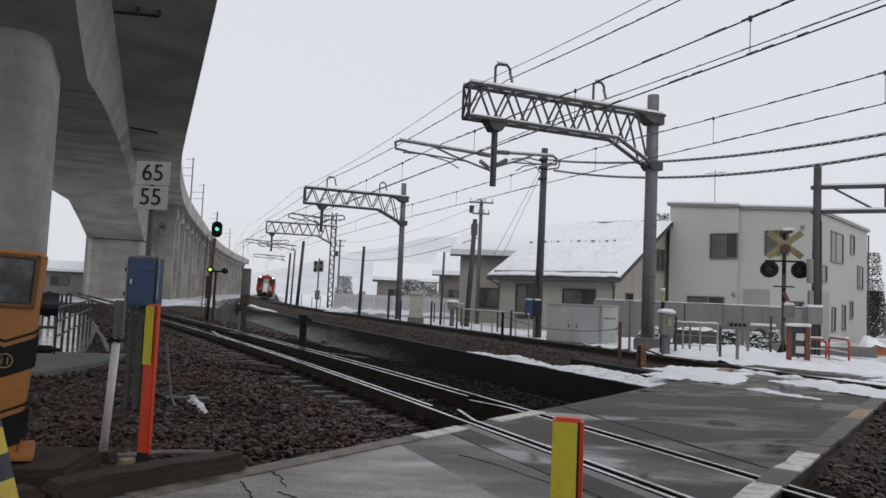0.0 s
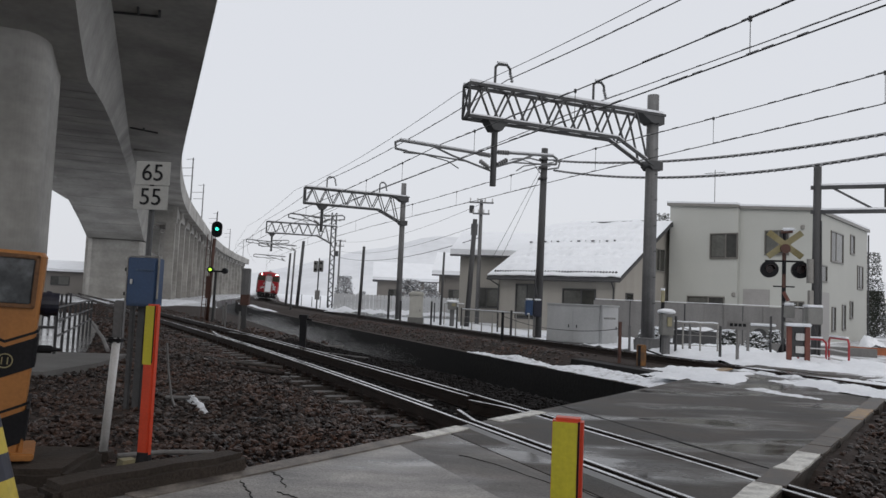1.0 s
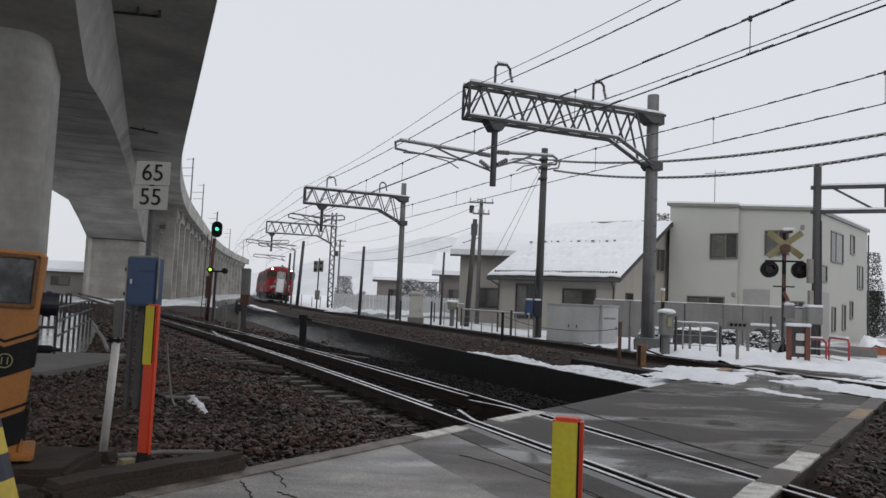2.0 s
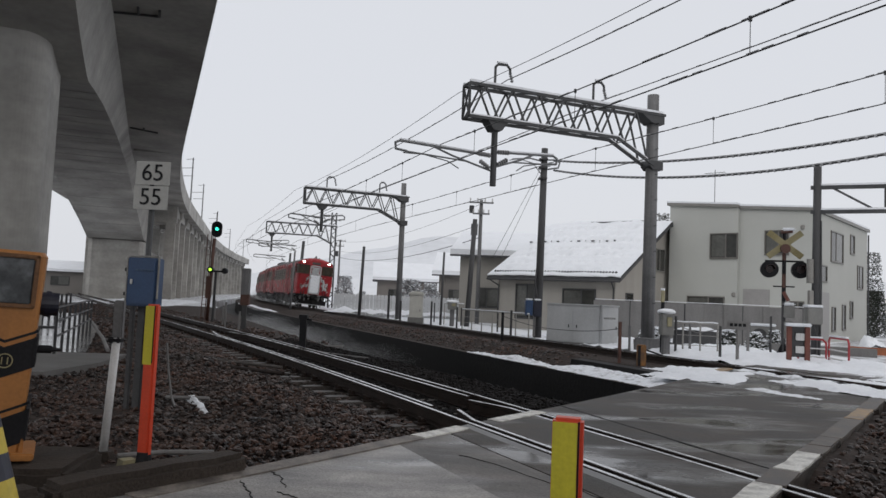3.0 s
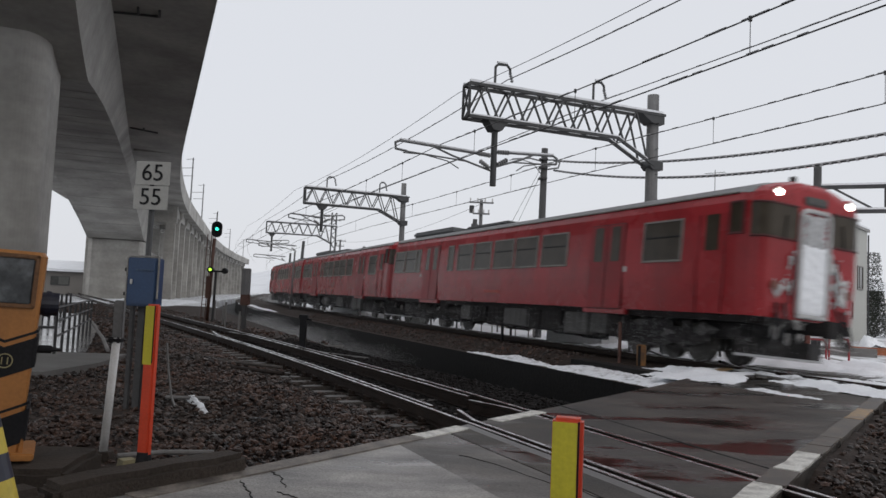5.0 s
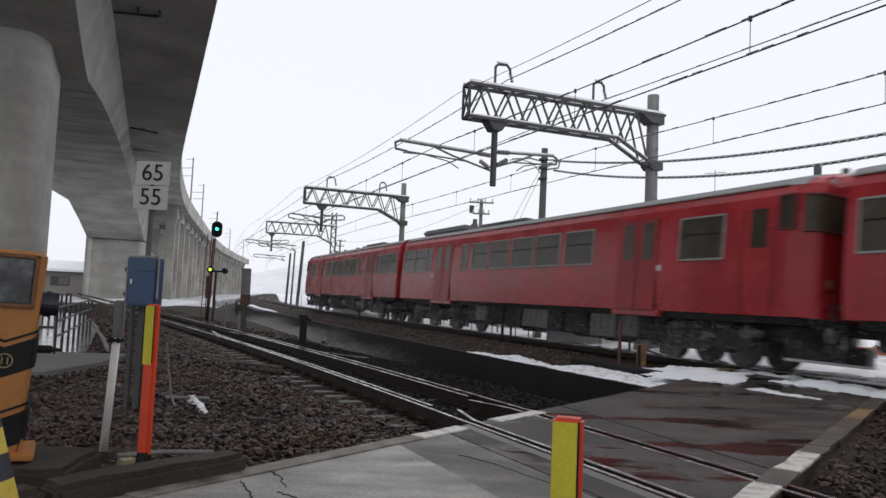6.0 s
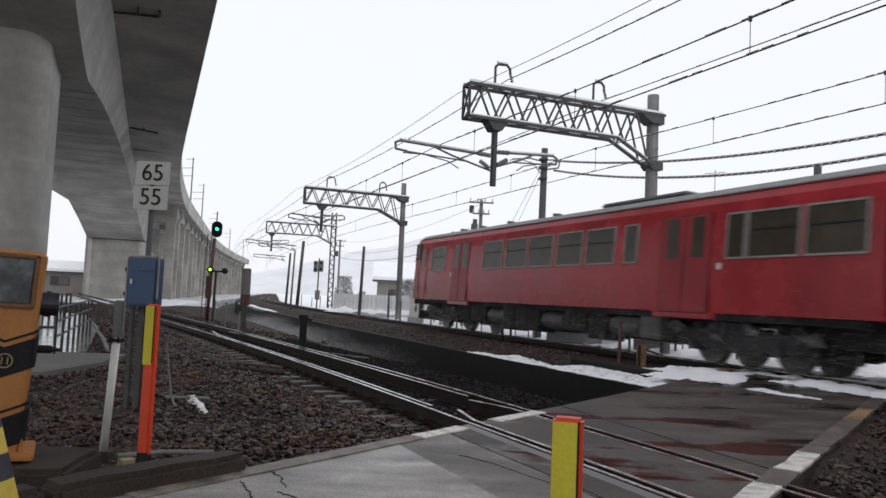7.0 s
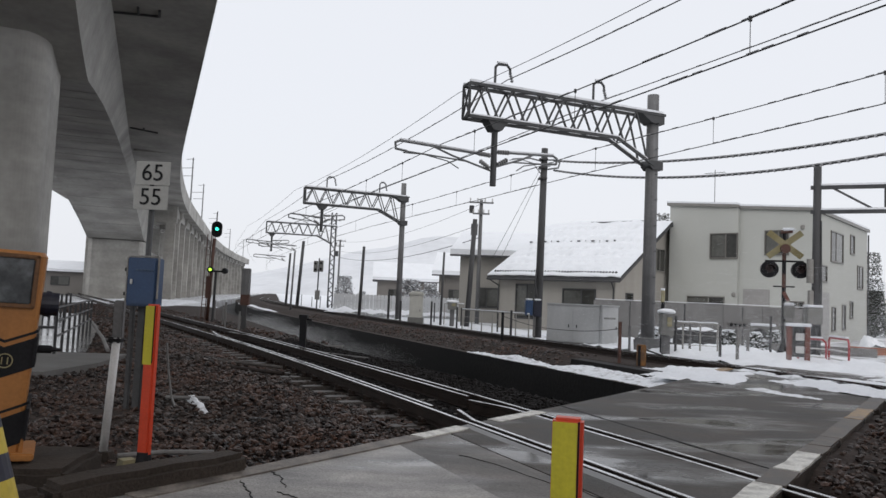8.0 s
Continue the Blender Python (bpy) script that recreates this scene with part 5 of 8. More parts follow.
def build_piers():
    # front pier: a tall column with rounded ends
    bm = bmesh.new()
    sheet(bm, [[via_at(0.6 + v, u, z) for u, v in rounded(-7.38, 0, 2.65, 2.0, 0.8, 12)] for z in (-0.4, 9.1)], closed=True, caps=True)
    part("pier", bm, CONCRETE, VIADUCT, smooth=False)
    # casting joints across the arched soffit
    for k in range(26):
        w0 = -10 + 3.0 * k + (0.6 if k % 3 else 0.0)
        if w0 > 61 or -6 < w0 < 4:
            continue
        bm = bmesh.new()
        sheet(bm, [[via_at(w0 + w, u, soffit(w0 + w) + v) for u, v in ((-3.95, 0.03), (-3.95, -0.02), (-9.55, -0.02), (-9.55, 0.03))] for w in (0, 0.10)], closed=True, caps=True)
        part("casting_joint", bm, CONCRETE_DARK if k % 3 else CONCRETE, VIADUCT)
    # second pier: a broad column with chamfered corners and a bearing ledge, at the far end of the long span
    bm = bmesh.new()
    plan = [(-3.95, 0.5), (-4.4, 0.0), (-9.1, 0.0), (-9.55, 0.5), (-9.55, 3.0), (-3.95, 3.0)]
    sheet(bm, [[via_at(62.0 + v, u, z) for u, v in plan] for z in (-0.4, 6.05)], closed=True, caps=True)
    part("pier", bm, CONCRETE, VIADUCT)
    bm = bmesh.new()
    sheet(bm, [[via_at(62.3 + v, u, z) for u, v in ((-4.3, 0), (-9.2, 0), (-9.2, 2.4), (-4.3, 2.4))] for z in (6.05, 6.22)], closed=True, caps=True)
    part("bearing_ledge", bm, CONCRETE_DARK, VIADUCT)
    # a rib under the deck at the middle of the span
    bm = bmesh.new()
    sheet(bm, [[via_at(30.6 + w, u, v) for u, v in ((-0.2, 11.0), (-3.3, 10.9), (-3.3, 10.72), (-0.2, 10.80))] for w in (0, 0.35)], closed=True, caps=True)
    part("deck_rib", bm, CONCRETE, VIADUCT)
    # end wall and pier where the frame viaduct takes over
    bm = bmesh.new()
    sheet(bm, [[via_at(67.0 + v, u, z) for u, v in ((-0.9, 0), (-10.7, 0), (-10.7, 1.2), (-0.9, 1.2))] for z in (8.7, 10.95)], closed=True, caps=True)
    part("cross_beam", bm, CONCRETE, VIADUCT)
    for lat in (-1.6, -5.9, -10.0):
        bm = bmesh.new()
        sheet(bm, [[via_at(67.1 + v, lat + u, z) for u, v in ((-0.55, 0), (0.55, 0), (0.55, 1.0), (-0.55, 1.0))] for z in (-0.4, 8.7)], closed=True, caps=True)
        part("column", bm, CONCRETE, VIADUCT)
    # frame columns with cross beams
    for s in range(76, 262, 9):
        bm = bmesh.new()
        sheet(bm, [[via_at(s + v, u, z) for u, v in ((-0.8, -0.5), (-0.8, 0.5), (-10.8, 0.5), (-10.8, -0.5))] for z in (9.9, 10.95)], closed=True, caps=True)
        part("cross_beam", bm, CONCRETE, VIADUCT)
        for lat in (-1.6, -5.9, -10.0):
            bm = bmesh.new()
            sheet(bm, [[via_at(s + v * k, lat + u * k, z) for u, v in ((-0.5, -0.5), (0.5, -0.5), (0.5, 0.5), (-0.5, 0.5))] for z, k in ((-0.4, 1), (9.3, 1), (9.95, 1.3))], closed=True, caps=True)
            part("column", bm, CONCRETE, VIADUCT)
    for lat in (-1.6, -5.9, -10.0):
        bm = bmesh.new()
        sheet(bm, [[via_at(s, lat + u, z) for u, z in ((-0.45, 9.85), (0.45, 9.85), (0.45, 10.95), (-0.45, 10.95))] for s in range(68, 262, 5)], closed=True, caps=True)
        part("edge_beam", bm, CONCRETE, VIADUCT)
    # ties between the columns, half way up
    for s in range(76, 250, 9):
        bm = bmesh.new()
        sheet(bm, [[via_at(w, -5.9 + u, z) for u, z in ((-0.35, 5.0), (0.35, 5.0), (0.35, 5.9), (-0.35, 5.9))] for w in (s + 0.5, s + 8.5)], closed=True, caps=True)
        part("tie_beam", bm, CONCRETE, VIADUCT)


build_piers()
# ---- catenary gantries ----
UP = Vector((0, 0, 1))


def insulator(bm, a, b, r=0.075, n=5):
    """A ribbed insulator between two points."""
    a, b = Vector(a), Vector(b)
    for i in range(n):
        p, q = a.lerp(b, (i + 0.15) / n), a.lerp(b, (i + 0.75) / n)
        rod(bm, p, q, r, r * 0.8, 8)
    rod(bm, a, b, r * 0.4, n=6)


def snow_on(parent, pts, w, h, label="snow lying on the steel"):
    """A ridge of snow on a bar."""
    bm = bmesh.new()
    for a, b in zip(pts, pts[1:]):
        bar(bm, Vector(a) + UP * h / 2, Vector(b) + UP * h / 2, w, h)
    part("snow_ridge", bm, SNOW, parent, label)


def build_gantry(foot, along, length, top, chord_top, chord_low, knee, radius, drops, brackets, lattice_mast=False):
    """A single mast with a cantilever truss along a level direction."""
    g = thing("catenary_gantry", "snow-dusted catenary mast with a steel lattice cantilever truss", "catenary gantry", Matrix.Translation(foot), "catenary gantries")
    d = Vector((along[0], along[1], 0)).normalized()
    side = Vector((-d.y, d.x, 0))
    bm = bmesh.new()
    if lattice_mast:
        for a in (-0.2, 0.2):
            for b in (-0.16, 0.16):
                bar(bm, d * a + side * b - UP * 0.3, d * a + side * b + UP * top, 0.07)
        k = int(top / 0.4)
        for i in range(k):
            for b in (-0.16, 0.16):
                s = 1 if i % 2 else -1
                bar(bm, d * -0.2 * s + side * b + UP * i * top / k, d * 0.2 * s + side * b + UP * (i + 1) * top / k, 0.04)
        part("mast", bm, STEEL_DARK, g, "grey steel lattice mast")
    else:
        rod(bm, (0, 0, -0.3), (0, 0, top), radius, radius * 0.85, 18)
        part("mast", bm, GREY_CONCRETE, g, "grey spun-concrete mast", smooth=True)
        bm = bmesh.new()
        for i in range(int(top / 0.38)):
            s = side * (1 if i % 2 else -1)
            z = UP * (1.0 + i * 0.38)
            if z.z < top - 0.2:
                rod(bm, s * radius * 0.8 + z, s * (radius + 0.09) + z, 0.012, n=5)
        part("step_bolts", bm, DARK_STEEL, g)
        for z in (chord_top - 0.12, chord_low - 0.65):
            bm = bmesh.new()
            prism(bm, [(-0.26, 0.14), (0.30, 0.14), (0.62, 0.12), (0.16, -0.16), (-0.26, -0.16)] if z > chord_low else [(-0.24, 0.13), (0.18, 0.13), (0.24, -0.02), (0.12, -0.13), (-0.24, -0.13)], d, UP, UP * z - side * 0.22, side, 0.44)
            part("mast_clamp", bm, STEEL_DARK, g, "boxed steel bracket round the mast")
    w = 0.2
    for sgn in (-1, 1):
        o = side * (w * sgn)
        for p, q in ((o - d * 0.3 + UP * chord_top, o + d * length + UP * chord_top), (o + d * knee + UP * chord_low, o + d * length + UP * chord_low),
                     (o + d * 0.1 + UP * (chord_low - 0.65), o + d * knee + UP * chord_low)):
            bm = bmesh.new()
            bar(bm, p, q, 0.075)
            part("chord", bm, STEEL_DARK, g)
    n = int(round((length - 0.3) / 0.40)) // 2 * 2
    for sgn in (-1, 1):
        o = side * (w * sgn)
        for i in range(n):
            a, b = 0.35 + (length - 0.4) * i / n, 0.35 + (length - 0.4) * (i + 1) / n
            low = lambda q: chord_low if q > knee else chord_low - 0.65 * (1 - q / knee)
            za, zb = (chord_top, low(b)) if i % 2 else (low(a), chord_top)
            bm = bmesh.new()
            bar(bm, o + d * a + UP * za, o + d * b + UP * zb, 0.045)
            part("lattice_bar", bm, STEEL_DARK, g)
    braces = []
    for sgn in (-1, 1):
        braces.append((d * length + side * w * sgn + UP * chord_low, d * length + side * w * sgn + UP * chord_top, 0.07))
        braces.append((d * length - side * w * sgn + UP * chord_low, d * length + side * w * sgn + UP * chord_top, 0.04))
    for z in (chord_low, chord_top):
        braces.append((d * length - side * w + UP * z, d * length + side * w + UP * z, 0.06))
        m = int(length / 0.8)
        for i in range(m):
            s = 1 if i % 2 else -1
            braces.append((d * (knee + (length - knee) * i / m) - side * w * s + UP * z, d * (knee + (length - knee) * (i + 1) / m) + side * w * s + UP * z, 0.035))
    for p, q, t in braces:
        bm = bmesh.new()
        bar(bm, p, q, t)
        part("brace", bm, STEEL_DARK, g)
    for sgn in (-1, 1):
        snow_on(g, [d * -0.2 + side * w * sgn + UP * (chord_top + 0.037), d * length + side * w * sgn + UP * (chord_top + 0.037)], 0.10, 0.06)
        snow_on(g, [d * 0.3 + side * w * sgn + UP * (chord_low - 0.52), d * knee + side * w * sgn + UP * (chord_low + 0.037), d * length + side * w * sgn + UP * (chord_low + 0.037)], 0.07, 0.035)
    for at, low in drops:
        bm = bmesh.new()
        rod(bm, d * at + UP * low, d * at + UP * chord_low, 0.085, n=12)
        prism(bm, [(-0.34, 0.02), (0.34, 0.02), (0.12, -0.28), (-0.12, -0.28)], d, UP, d * at + UP * chord_low - side * 0.2, side, 0.4)
        part("drop_post", bm, STEEL_DARK, g, "dark tubular drop post")
    for at, reach in brackets:
        bm = bmesh.new()
        p = d * at + UP * chord_top
        bend(bm, [p, p + UP * 0.62, p + UP * 0.70 - d * 0.08, p + UP * 0.72 - d * (reach - 0.1), p + UP * 0.62 - d * reach, p + UP * 0.50 - d * reach], 0.035, 8)
        part("feeder_bracket", bm, STEEL_DARK, g, "bent tube bracket for a feeder wire")
        bm = bmesh.new()
        insulator(bm, p + UP * 0.52 - d * reach, p + UP * 0.26 - d * (reach + 0.08), 0.05, 4)
        part("insulator", bm, STEEL, g)
        snow_on(g, [p + UP * 0.745 - d * 0.05, p + UP * 0.745 - d * (reach - 0.08)], 0.06, 0.04)
    return g, d, side


GANTRIES = [
    ((6.11, 21.87, 0), (-0.92, -0.392), 6.15, 7.6, 6.98, 6.1, 1.4, 0.20, ((5.27, 4.33),), ((5.32, 0.45), (2.14, 0.36))),
    ((-2.4, 42.3, 0), (-0.92, -0.392), 5.7, 7.75, 6.95, 6.1, 1.5, 0.17, ((4.7, 4.6),), ((4.5, 0.45), (1.45, 0.36))),
    ((-9.75, 65.4, 0), (-0.95, -0.30), 5.8, 8.4, 7.2, 6.25, 1.4, 0.2, ((5.3, 4.66),), ((1.0, 0.2),), True),
]
made = [build_gantry(*row) for row in GANTRIES]


def tube_arm(parent, pts, r, label=""):
    bm = bmesh.new()
    bend(bm, pts, r, 8)
    return part("cantilever_tube", bm, STEEL, parent, label)


def cantilever(g, d, z, start, reach, flip):
    """Hinged tubes that hold the wires out from a drop post or a mast."""
    s = 1 if flip else -1
    o = d * start
    e = o + d * reach * s
    tube_arm(g, [o + UP * (z + 0.42), e + UP * (z + 0.52), e + d * 0.12 * s + UP * (z + 0.46), e + d * 0.10 * s + UP * (z + 0.3), e - d * 0.2 * s + UP * (z + 0.27)], 0.032, "snow-topped galvanised cantilever tube")
    tube_arm(g, [o - UP * 0.0 + UP * (z + 0.0), o + d * reach * 0.45 * s + UP * (z + 0.30), o + d * reach * 0.68 * s + UP * (z + 0.50)], 0.028)
    tube_arm(g, [o + d * reach * 0.30 * s + UP * (z + 0.20), e - d * 0.05 * s + UP * (z + 0.27)], 0.022)
    tube_arm(g, [e - d * 0.1 * s + UP * (z + 0.22), e - d * reach * 0.25 * s + UP * (z + 0.24), e - d * reach * 0.50 * s + UP * (z + 0.14), e - d * reach * 0.62 * s + UP * (z - 0.02)], 0.016, "thin curved steady arm")
    bm = bmesh.new()
    insulator(bm, o + d * 0.12 * s + UP * (z + 0.43), o + d * 0.48 * s + UP * (z + 0.45), 0.07)
    insulator(bm, o + d * 0.12 * s + UP * (z + 0.08), o + d * 0.42 * s + UP * (z + 0.26), 0.07)
    part("insulator", bm, PORCELAIN, g, "ribbed grey insulator")
    snow_on(g, [o + d * 0.5 * s + UP * (z + 0.47), e + UP * (z + 0.55)], 0.05, 0.035)


for (g, d, side), z, st, rl, rr in ((made[0], 4.72, 5.27, 2.7, 3.0), (made[1], 4.95, 4.7, 1.7, 1.9), (made[2], 5.05, 5.3, 2.0, 2.2)):
    cantilever(g, d, z, st, rl, True)
    cantilever(g, d, z + 0.12, st, rr * 0.62, False)

# ---- overhead wires, running along the far track ----
def wire(name, pts, r, material, label, category="overhead wire", group="overhead wires"):
    cu = bpy.data.curves.new(name, "CURVE")
    cu.dimensions, cu.bevel_depth, cu.bevel_resolution, cu.use_fill_caps = "3D", r, 1, True
    sp = cu.splines.new("POLY")
    sp.points.add(len(pts) - 1)
    for q, p in zip(sp.points, pts):
        q.co = (*p, 1)
    cu.materials.append(material)
    return tagged(new(name, cu), label, category, group)


def span(lat, z, stops, sag):
    """Points of a wire slung between supports at the ways named in stops."""
    out = []
    for a, b in zip(stops, stops[1:]):
        for i in range(10):
            w = i / 10
            out.append(far_at(a + (b - a) * w, lat, z - sag * 4 * w * (1 - w)))
    out.append(far_at(stops[-1], lat, z))
    return out


STOPS = [-145, -120, -95, -70, -45.4, -20.5, 1.0, 22.0, 44.0]


def slung(z, sag, s):
    """The height of a slung wire at a way along the track."""
    for a, b in zip(STOPS, STOPS[1:]):
        if a <= s <= b:
            w = (s - a) / (b - a)
            return z - sag * 4 * w * (1 - w)
    return z


wire("feeder_wire", span(2.85, 7.30, STOPS, 0.25), 0.013, WIRE, "thin bare feeder wire above the track")
wire("feeder_wire", span(-0.26, 7.18, STOPS, 0.10), 0.013, WIRE, "thin bare feeder wire above the track")
wire("feeder_wire", span(4.3, 6.72, STOPS, 0.3), 0.008, WIRE, "thin bare earth wire above the track")
for lat, zm, zc in ((4.77, 5.27, 4.69), (0.0, 5.72, 5.07)):
    wire("messenger_wire", span(lat, zm, STOPS, 0.12), 0.011, WIRE, "dark messenger wire that carries the contact wire")
    wire("contact_wire", span(lat, zc, STOPS, 0.03), 0.011, WIRE, "dark contact wire over the track")
    for s in (11.4, 7.3, 3.1, -1.8, -5.4, -10.0, -15.0, -25, -30, -35, -40) if lat else (14.0, 9.9, 5.75, 1.15, -3.9, -8.6, -13.8, -24, -29, -34, -40):
        bm = bmesh.new()
        zt = slung(zm, 0.12, s)
        rod(bm, far_at(s, lat, slung(zc, 0.03, s)), far_at(s, lat, zt), 0.006, n=5)
        rod(bm, far_at(s, lat, zt - 0.04), far_at(s, lat, zt + 0.03), 0.026, n=6)
        solid("wire_hanger", bm, WIRE, "thin hanger between messenger and contact wire", "wire hanger", "wire hangers")

# wet snow clinging to the wires in short lengths
bm = bmesh.new()
rw = random.Random(77)
for lat, z, sag in ((2.85, 7.30, 0.25), (-0.26, 7.18, 0.10), (4.77, 5.27, 0.12), (0.0, 5.72, 0.12), (0.0, 5.07, 0.03), (4.77, 4.69, 0.03)):
    s = -30.0
    while s < 20:
        ln = rw.uniform(0.12, 0.5)
        if rw.random() < 0.55:
            p, q = far_at(s, lat, slung(z, sag, s) + 0.016), far_at(s + ln, lat, slung(z, sag, s + ln) + 0.016)
            bar(bm, p, q, 0.018, 0.014)
        s += ln + rw.uniform(0.05, 0.4)
solid("wire_snow", bm, SNOW_DIRTY, "short lengths of wet snow clinging to the wires", "snow", kind="stuff")

# thick wrapped cables slung from the single pole past the gantry
def cable(a, b, sag, label):
    a, b = Vector(a), Vector(b)
    n = 60
    pts = [a.lerp(b, i / n) - UP * sag * 4 * (i / n) * (1 - i / n) for i in range(n + 1)]
    wire("wrapped_cable", pts, 0.028, CABLE, label, "cable", "wrapped cables")
    bm = bmesh.new()
    for p, q in zip(pts, pts[1:]):
        m = p.lerp(q, 0.5)
        dd = (q - p).normalized()
        rod(bm, m - dd * 0.03, m + dd * 0.03, 0.040, n=8)
        bar(bm, p + UP * 0.030, q + UP * 0.030, 0.036, 0.03)
    solid("cable_clips", bm, SNOW_DIRTY, "snow and clips along the wrapped cable", "cable clips", kind="stuff")


cable((4.05, 27.7, 6.62), (10.6, 16.0, 5.50), 0.36, "thick spiral-wrapped cable with snow on it")
cable((4.05, 27.7, 6.25), (10.6, 16.0, 5.05), 0.47, "thick spiral-wrapped cable with snow on it")


# ---- single poles ----
def build_pole(name, foot, top, lean, r0, r1, material, label, category="pole", n=14, group=""):
    p = thing(name, label, category, Matrix.Translation(foot), group)
    bm = bmesh.new()
    rod(bm, (0, 0, -0.3), (lean[0], lean[1], top), r0, r1, n)
    part("shaft", bm, material, p, smooth=True)
    return p


pole = build_pole("wire_pole", (3.62, 27.6, 0), 7.05, (0.05, 0), 0.155, 0.12, POLE_DARK, "dark concrete pole holding cantilever tubes", "catenary pole")
for z in (5.9, 6.3, 6.62):
    bm = bmesh.new()
    box(bm, 0, 0, z, 0.32, 0.32, 0.07, 0.01)
    part("clamp_band", bm, DARK_STEEL, pole)
bm = bmesh.new()
bend(bm, [(0.1, 0, 6.62), (0.45, -0.15, 6.6), (0.6, -0.2, 6.5), (0.55, -0.2, 6.3), (0.1, 0, 6.25)], 0.03)
bend(bm, [(0, 0, 6.55), (-0.5, -0.2, 6.62), (-1.2, -0.5, 6.5)], 0.03)
bend(bm, [(0, 0, 6.0), (-0.4, -0.15, 6.45), (-1.0, -0.4, 6.55), (-1.3, -0.52, 6.45)], 0.018)
part("bracket_tube", bm, STEEL, pole)
bm = bmesh.new()
box(bm, -0.36, -0.18, 1.05, 0.28, 0.26, 0.56, 0.02)
part("control_box", bm, BLUE, pole, "small blue control box")
bm = bmesh.new()
box(bm, -0.05, -0.20, 1.03, 0.30, 0.26, 0.60, 0.02)
part("control_box", bm, NAVY, pole, "dark blue control box")
for dx in (-0.36, -0.05):
    bm = bmesh.new()
    box(bm, dx, -0.19, 1.36, 0.26, 0.24, 0.06, 0.025)
    part("snow_cap", bm, SNOW, pole)
bm = bmesh.new()
box(bm, -0.1, -0.05, 0.38, 0.14, 0.14, 0.76)
part("box_leg", bm, BLOCK, pole)
bm = bmesh.new()
bend(bm, [(-0.05, -0.1, 1.4), (-0.16, -0.16, 2.0), (-0.12, -0.15, 2.5)], 0.03)
part("conduit", bm, POLE_DARK, pole)
for k in (0, 1):
    wire("stay_wire", [(3.55 + 0.1 * k, 27.6, 6.3), (2.05 + 0.35 * k, 30.5, 3.0)], 0.008, WIRE, "thin stay wire slanting from the pole", "stay wire", "stay wires")

far_poles = []
for foot, top, lean, r, mt in (((1.22, 34.4, 0), 5.0, (0.22, 0), 0.125, POLE_DARK), ((-4.42, 40.5, 0), 3.9, (0.10, 0), 0.09, POLE_DARK), ((-11.6, 60, 0), 5.4, (0.28, 0), 0.14, STEEL_DARK), ((-10.9, 54, 0), 4.2, (0.12, 0), 0.075, GREY_CONCRETE), ((-15.0, 72, 0), 5.0, (0.2, 0), 0.12, STEEL_DARK)):
    far_poles.append(build_pole("concrete_pole", foot, top, lean, r, r * 0.85, mt, "weathered concrete pole standing in snow", "pole", group="concrete poles"))
build_pole("thin_post", (0.02, 36.0, 0), 3.5, (0.05, 0), 0.06, 0.05, POLE_DARK, "thin dark post beside the track", "post")


def utility_pole(foot, top):
    p = build_pole("utility_pole", foot, top, (0.0, 0), 0.115, 0.095, GREY_CONCRETE, "concrete utility pole with cross arms and insulators", "utility pole", group="utility poles")
    for z, w in ((top - 0.15, 1.3), (top - 0.75, 0.9)):
        bm = bmesh.new()
        box(bm, 0, -0.12, z, w, 0.08, 0.08)
        part("cross_arm", bm, STEEL, p)
        for k in (-0.45, -0.15, 0.15, 0.45):
            bm = bmesh.new()
            insulator(bm, (k * w, -0.12, z + 0.04), (k * w, -0.12, z + 0.24), 0.05, 3)
            part("insulator", bm, WHITE, p)
    bm = bmesh.new()
    rod(bm, (-0.32, 0, top - 1.9), (-0.32, 0, top - 1.3), 0.18, n=14)
    box(bm, -0.5, 0.1, top - 0.5, 0.25, 0.2, 0.4, 0.02)
    part("transformer", bm, STEEL_DARK, p, "grey pole transformer")


for far_pole, z, reach in ((far_poles[2], 4.55, 2.9), (far_poles[4], 4.2, 2.9)):
    cantilever(far_pole, Vector((-0.97, -0.24, 0)), z, 0.25, reach, True)
utility_pole((1.95, 39.5, 0), 6.6)
utility_pole((-11.7, 84, 0), 7.4)
for za, zb, r in ((5.3, 3.6, 0.012), (4.6, 3.2, 0.02), (6.4, 4.8, 0.01)):
    a, b = Vector((1.95, 39.5, za)), Vector((-11.7, 84, za + 0.8))
    wire("service_wire", [a.lerp(b, i / 16) - UP * 3.0 * (i / 16) * (1 - i / 16) for i in range(17)], r, WIRE, "dark service wire between utility poles", "service wire", "service wires")

# ---- posts and boxes beside the far track ----
def stake(x, y, h, r, material, label):
    bm = bmesh.new()
    rod(bm, (0, 0, -0.25), (random.uniform(-0.03, 0.03), 0, h), r, n=8)
    solid("marker_post", bm, material, label, "post", "marker posts", m=Matrix.Translation((x, y, 0)))


for i, s in enumerate((-9.4, -13.6, -17.5, -18.6, -20.2, -27, -31, -34, -38, -43, -48, -54, -60, -66)):
    p = far_at(s, -2.5 - 0.15 * (i % 3))
    stake(p.x, p.y, 0.85 if i % 2 else 1.0, 0.035, DARK_STEEL, "thin dark marker post in the snow")
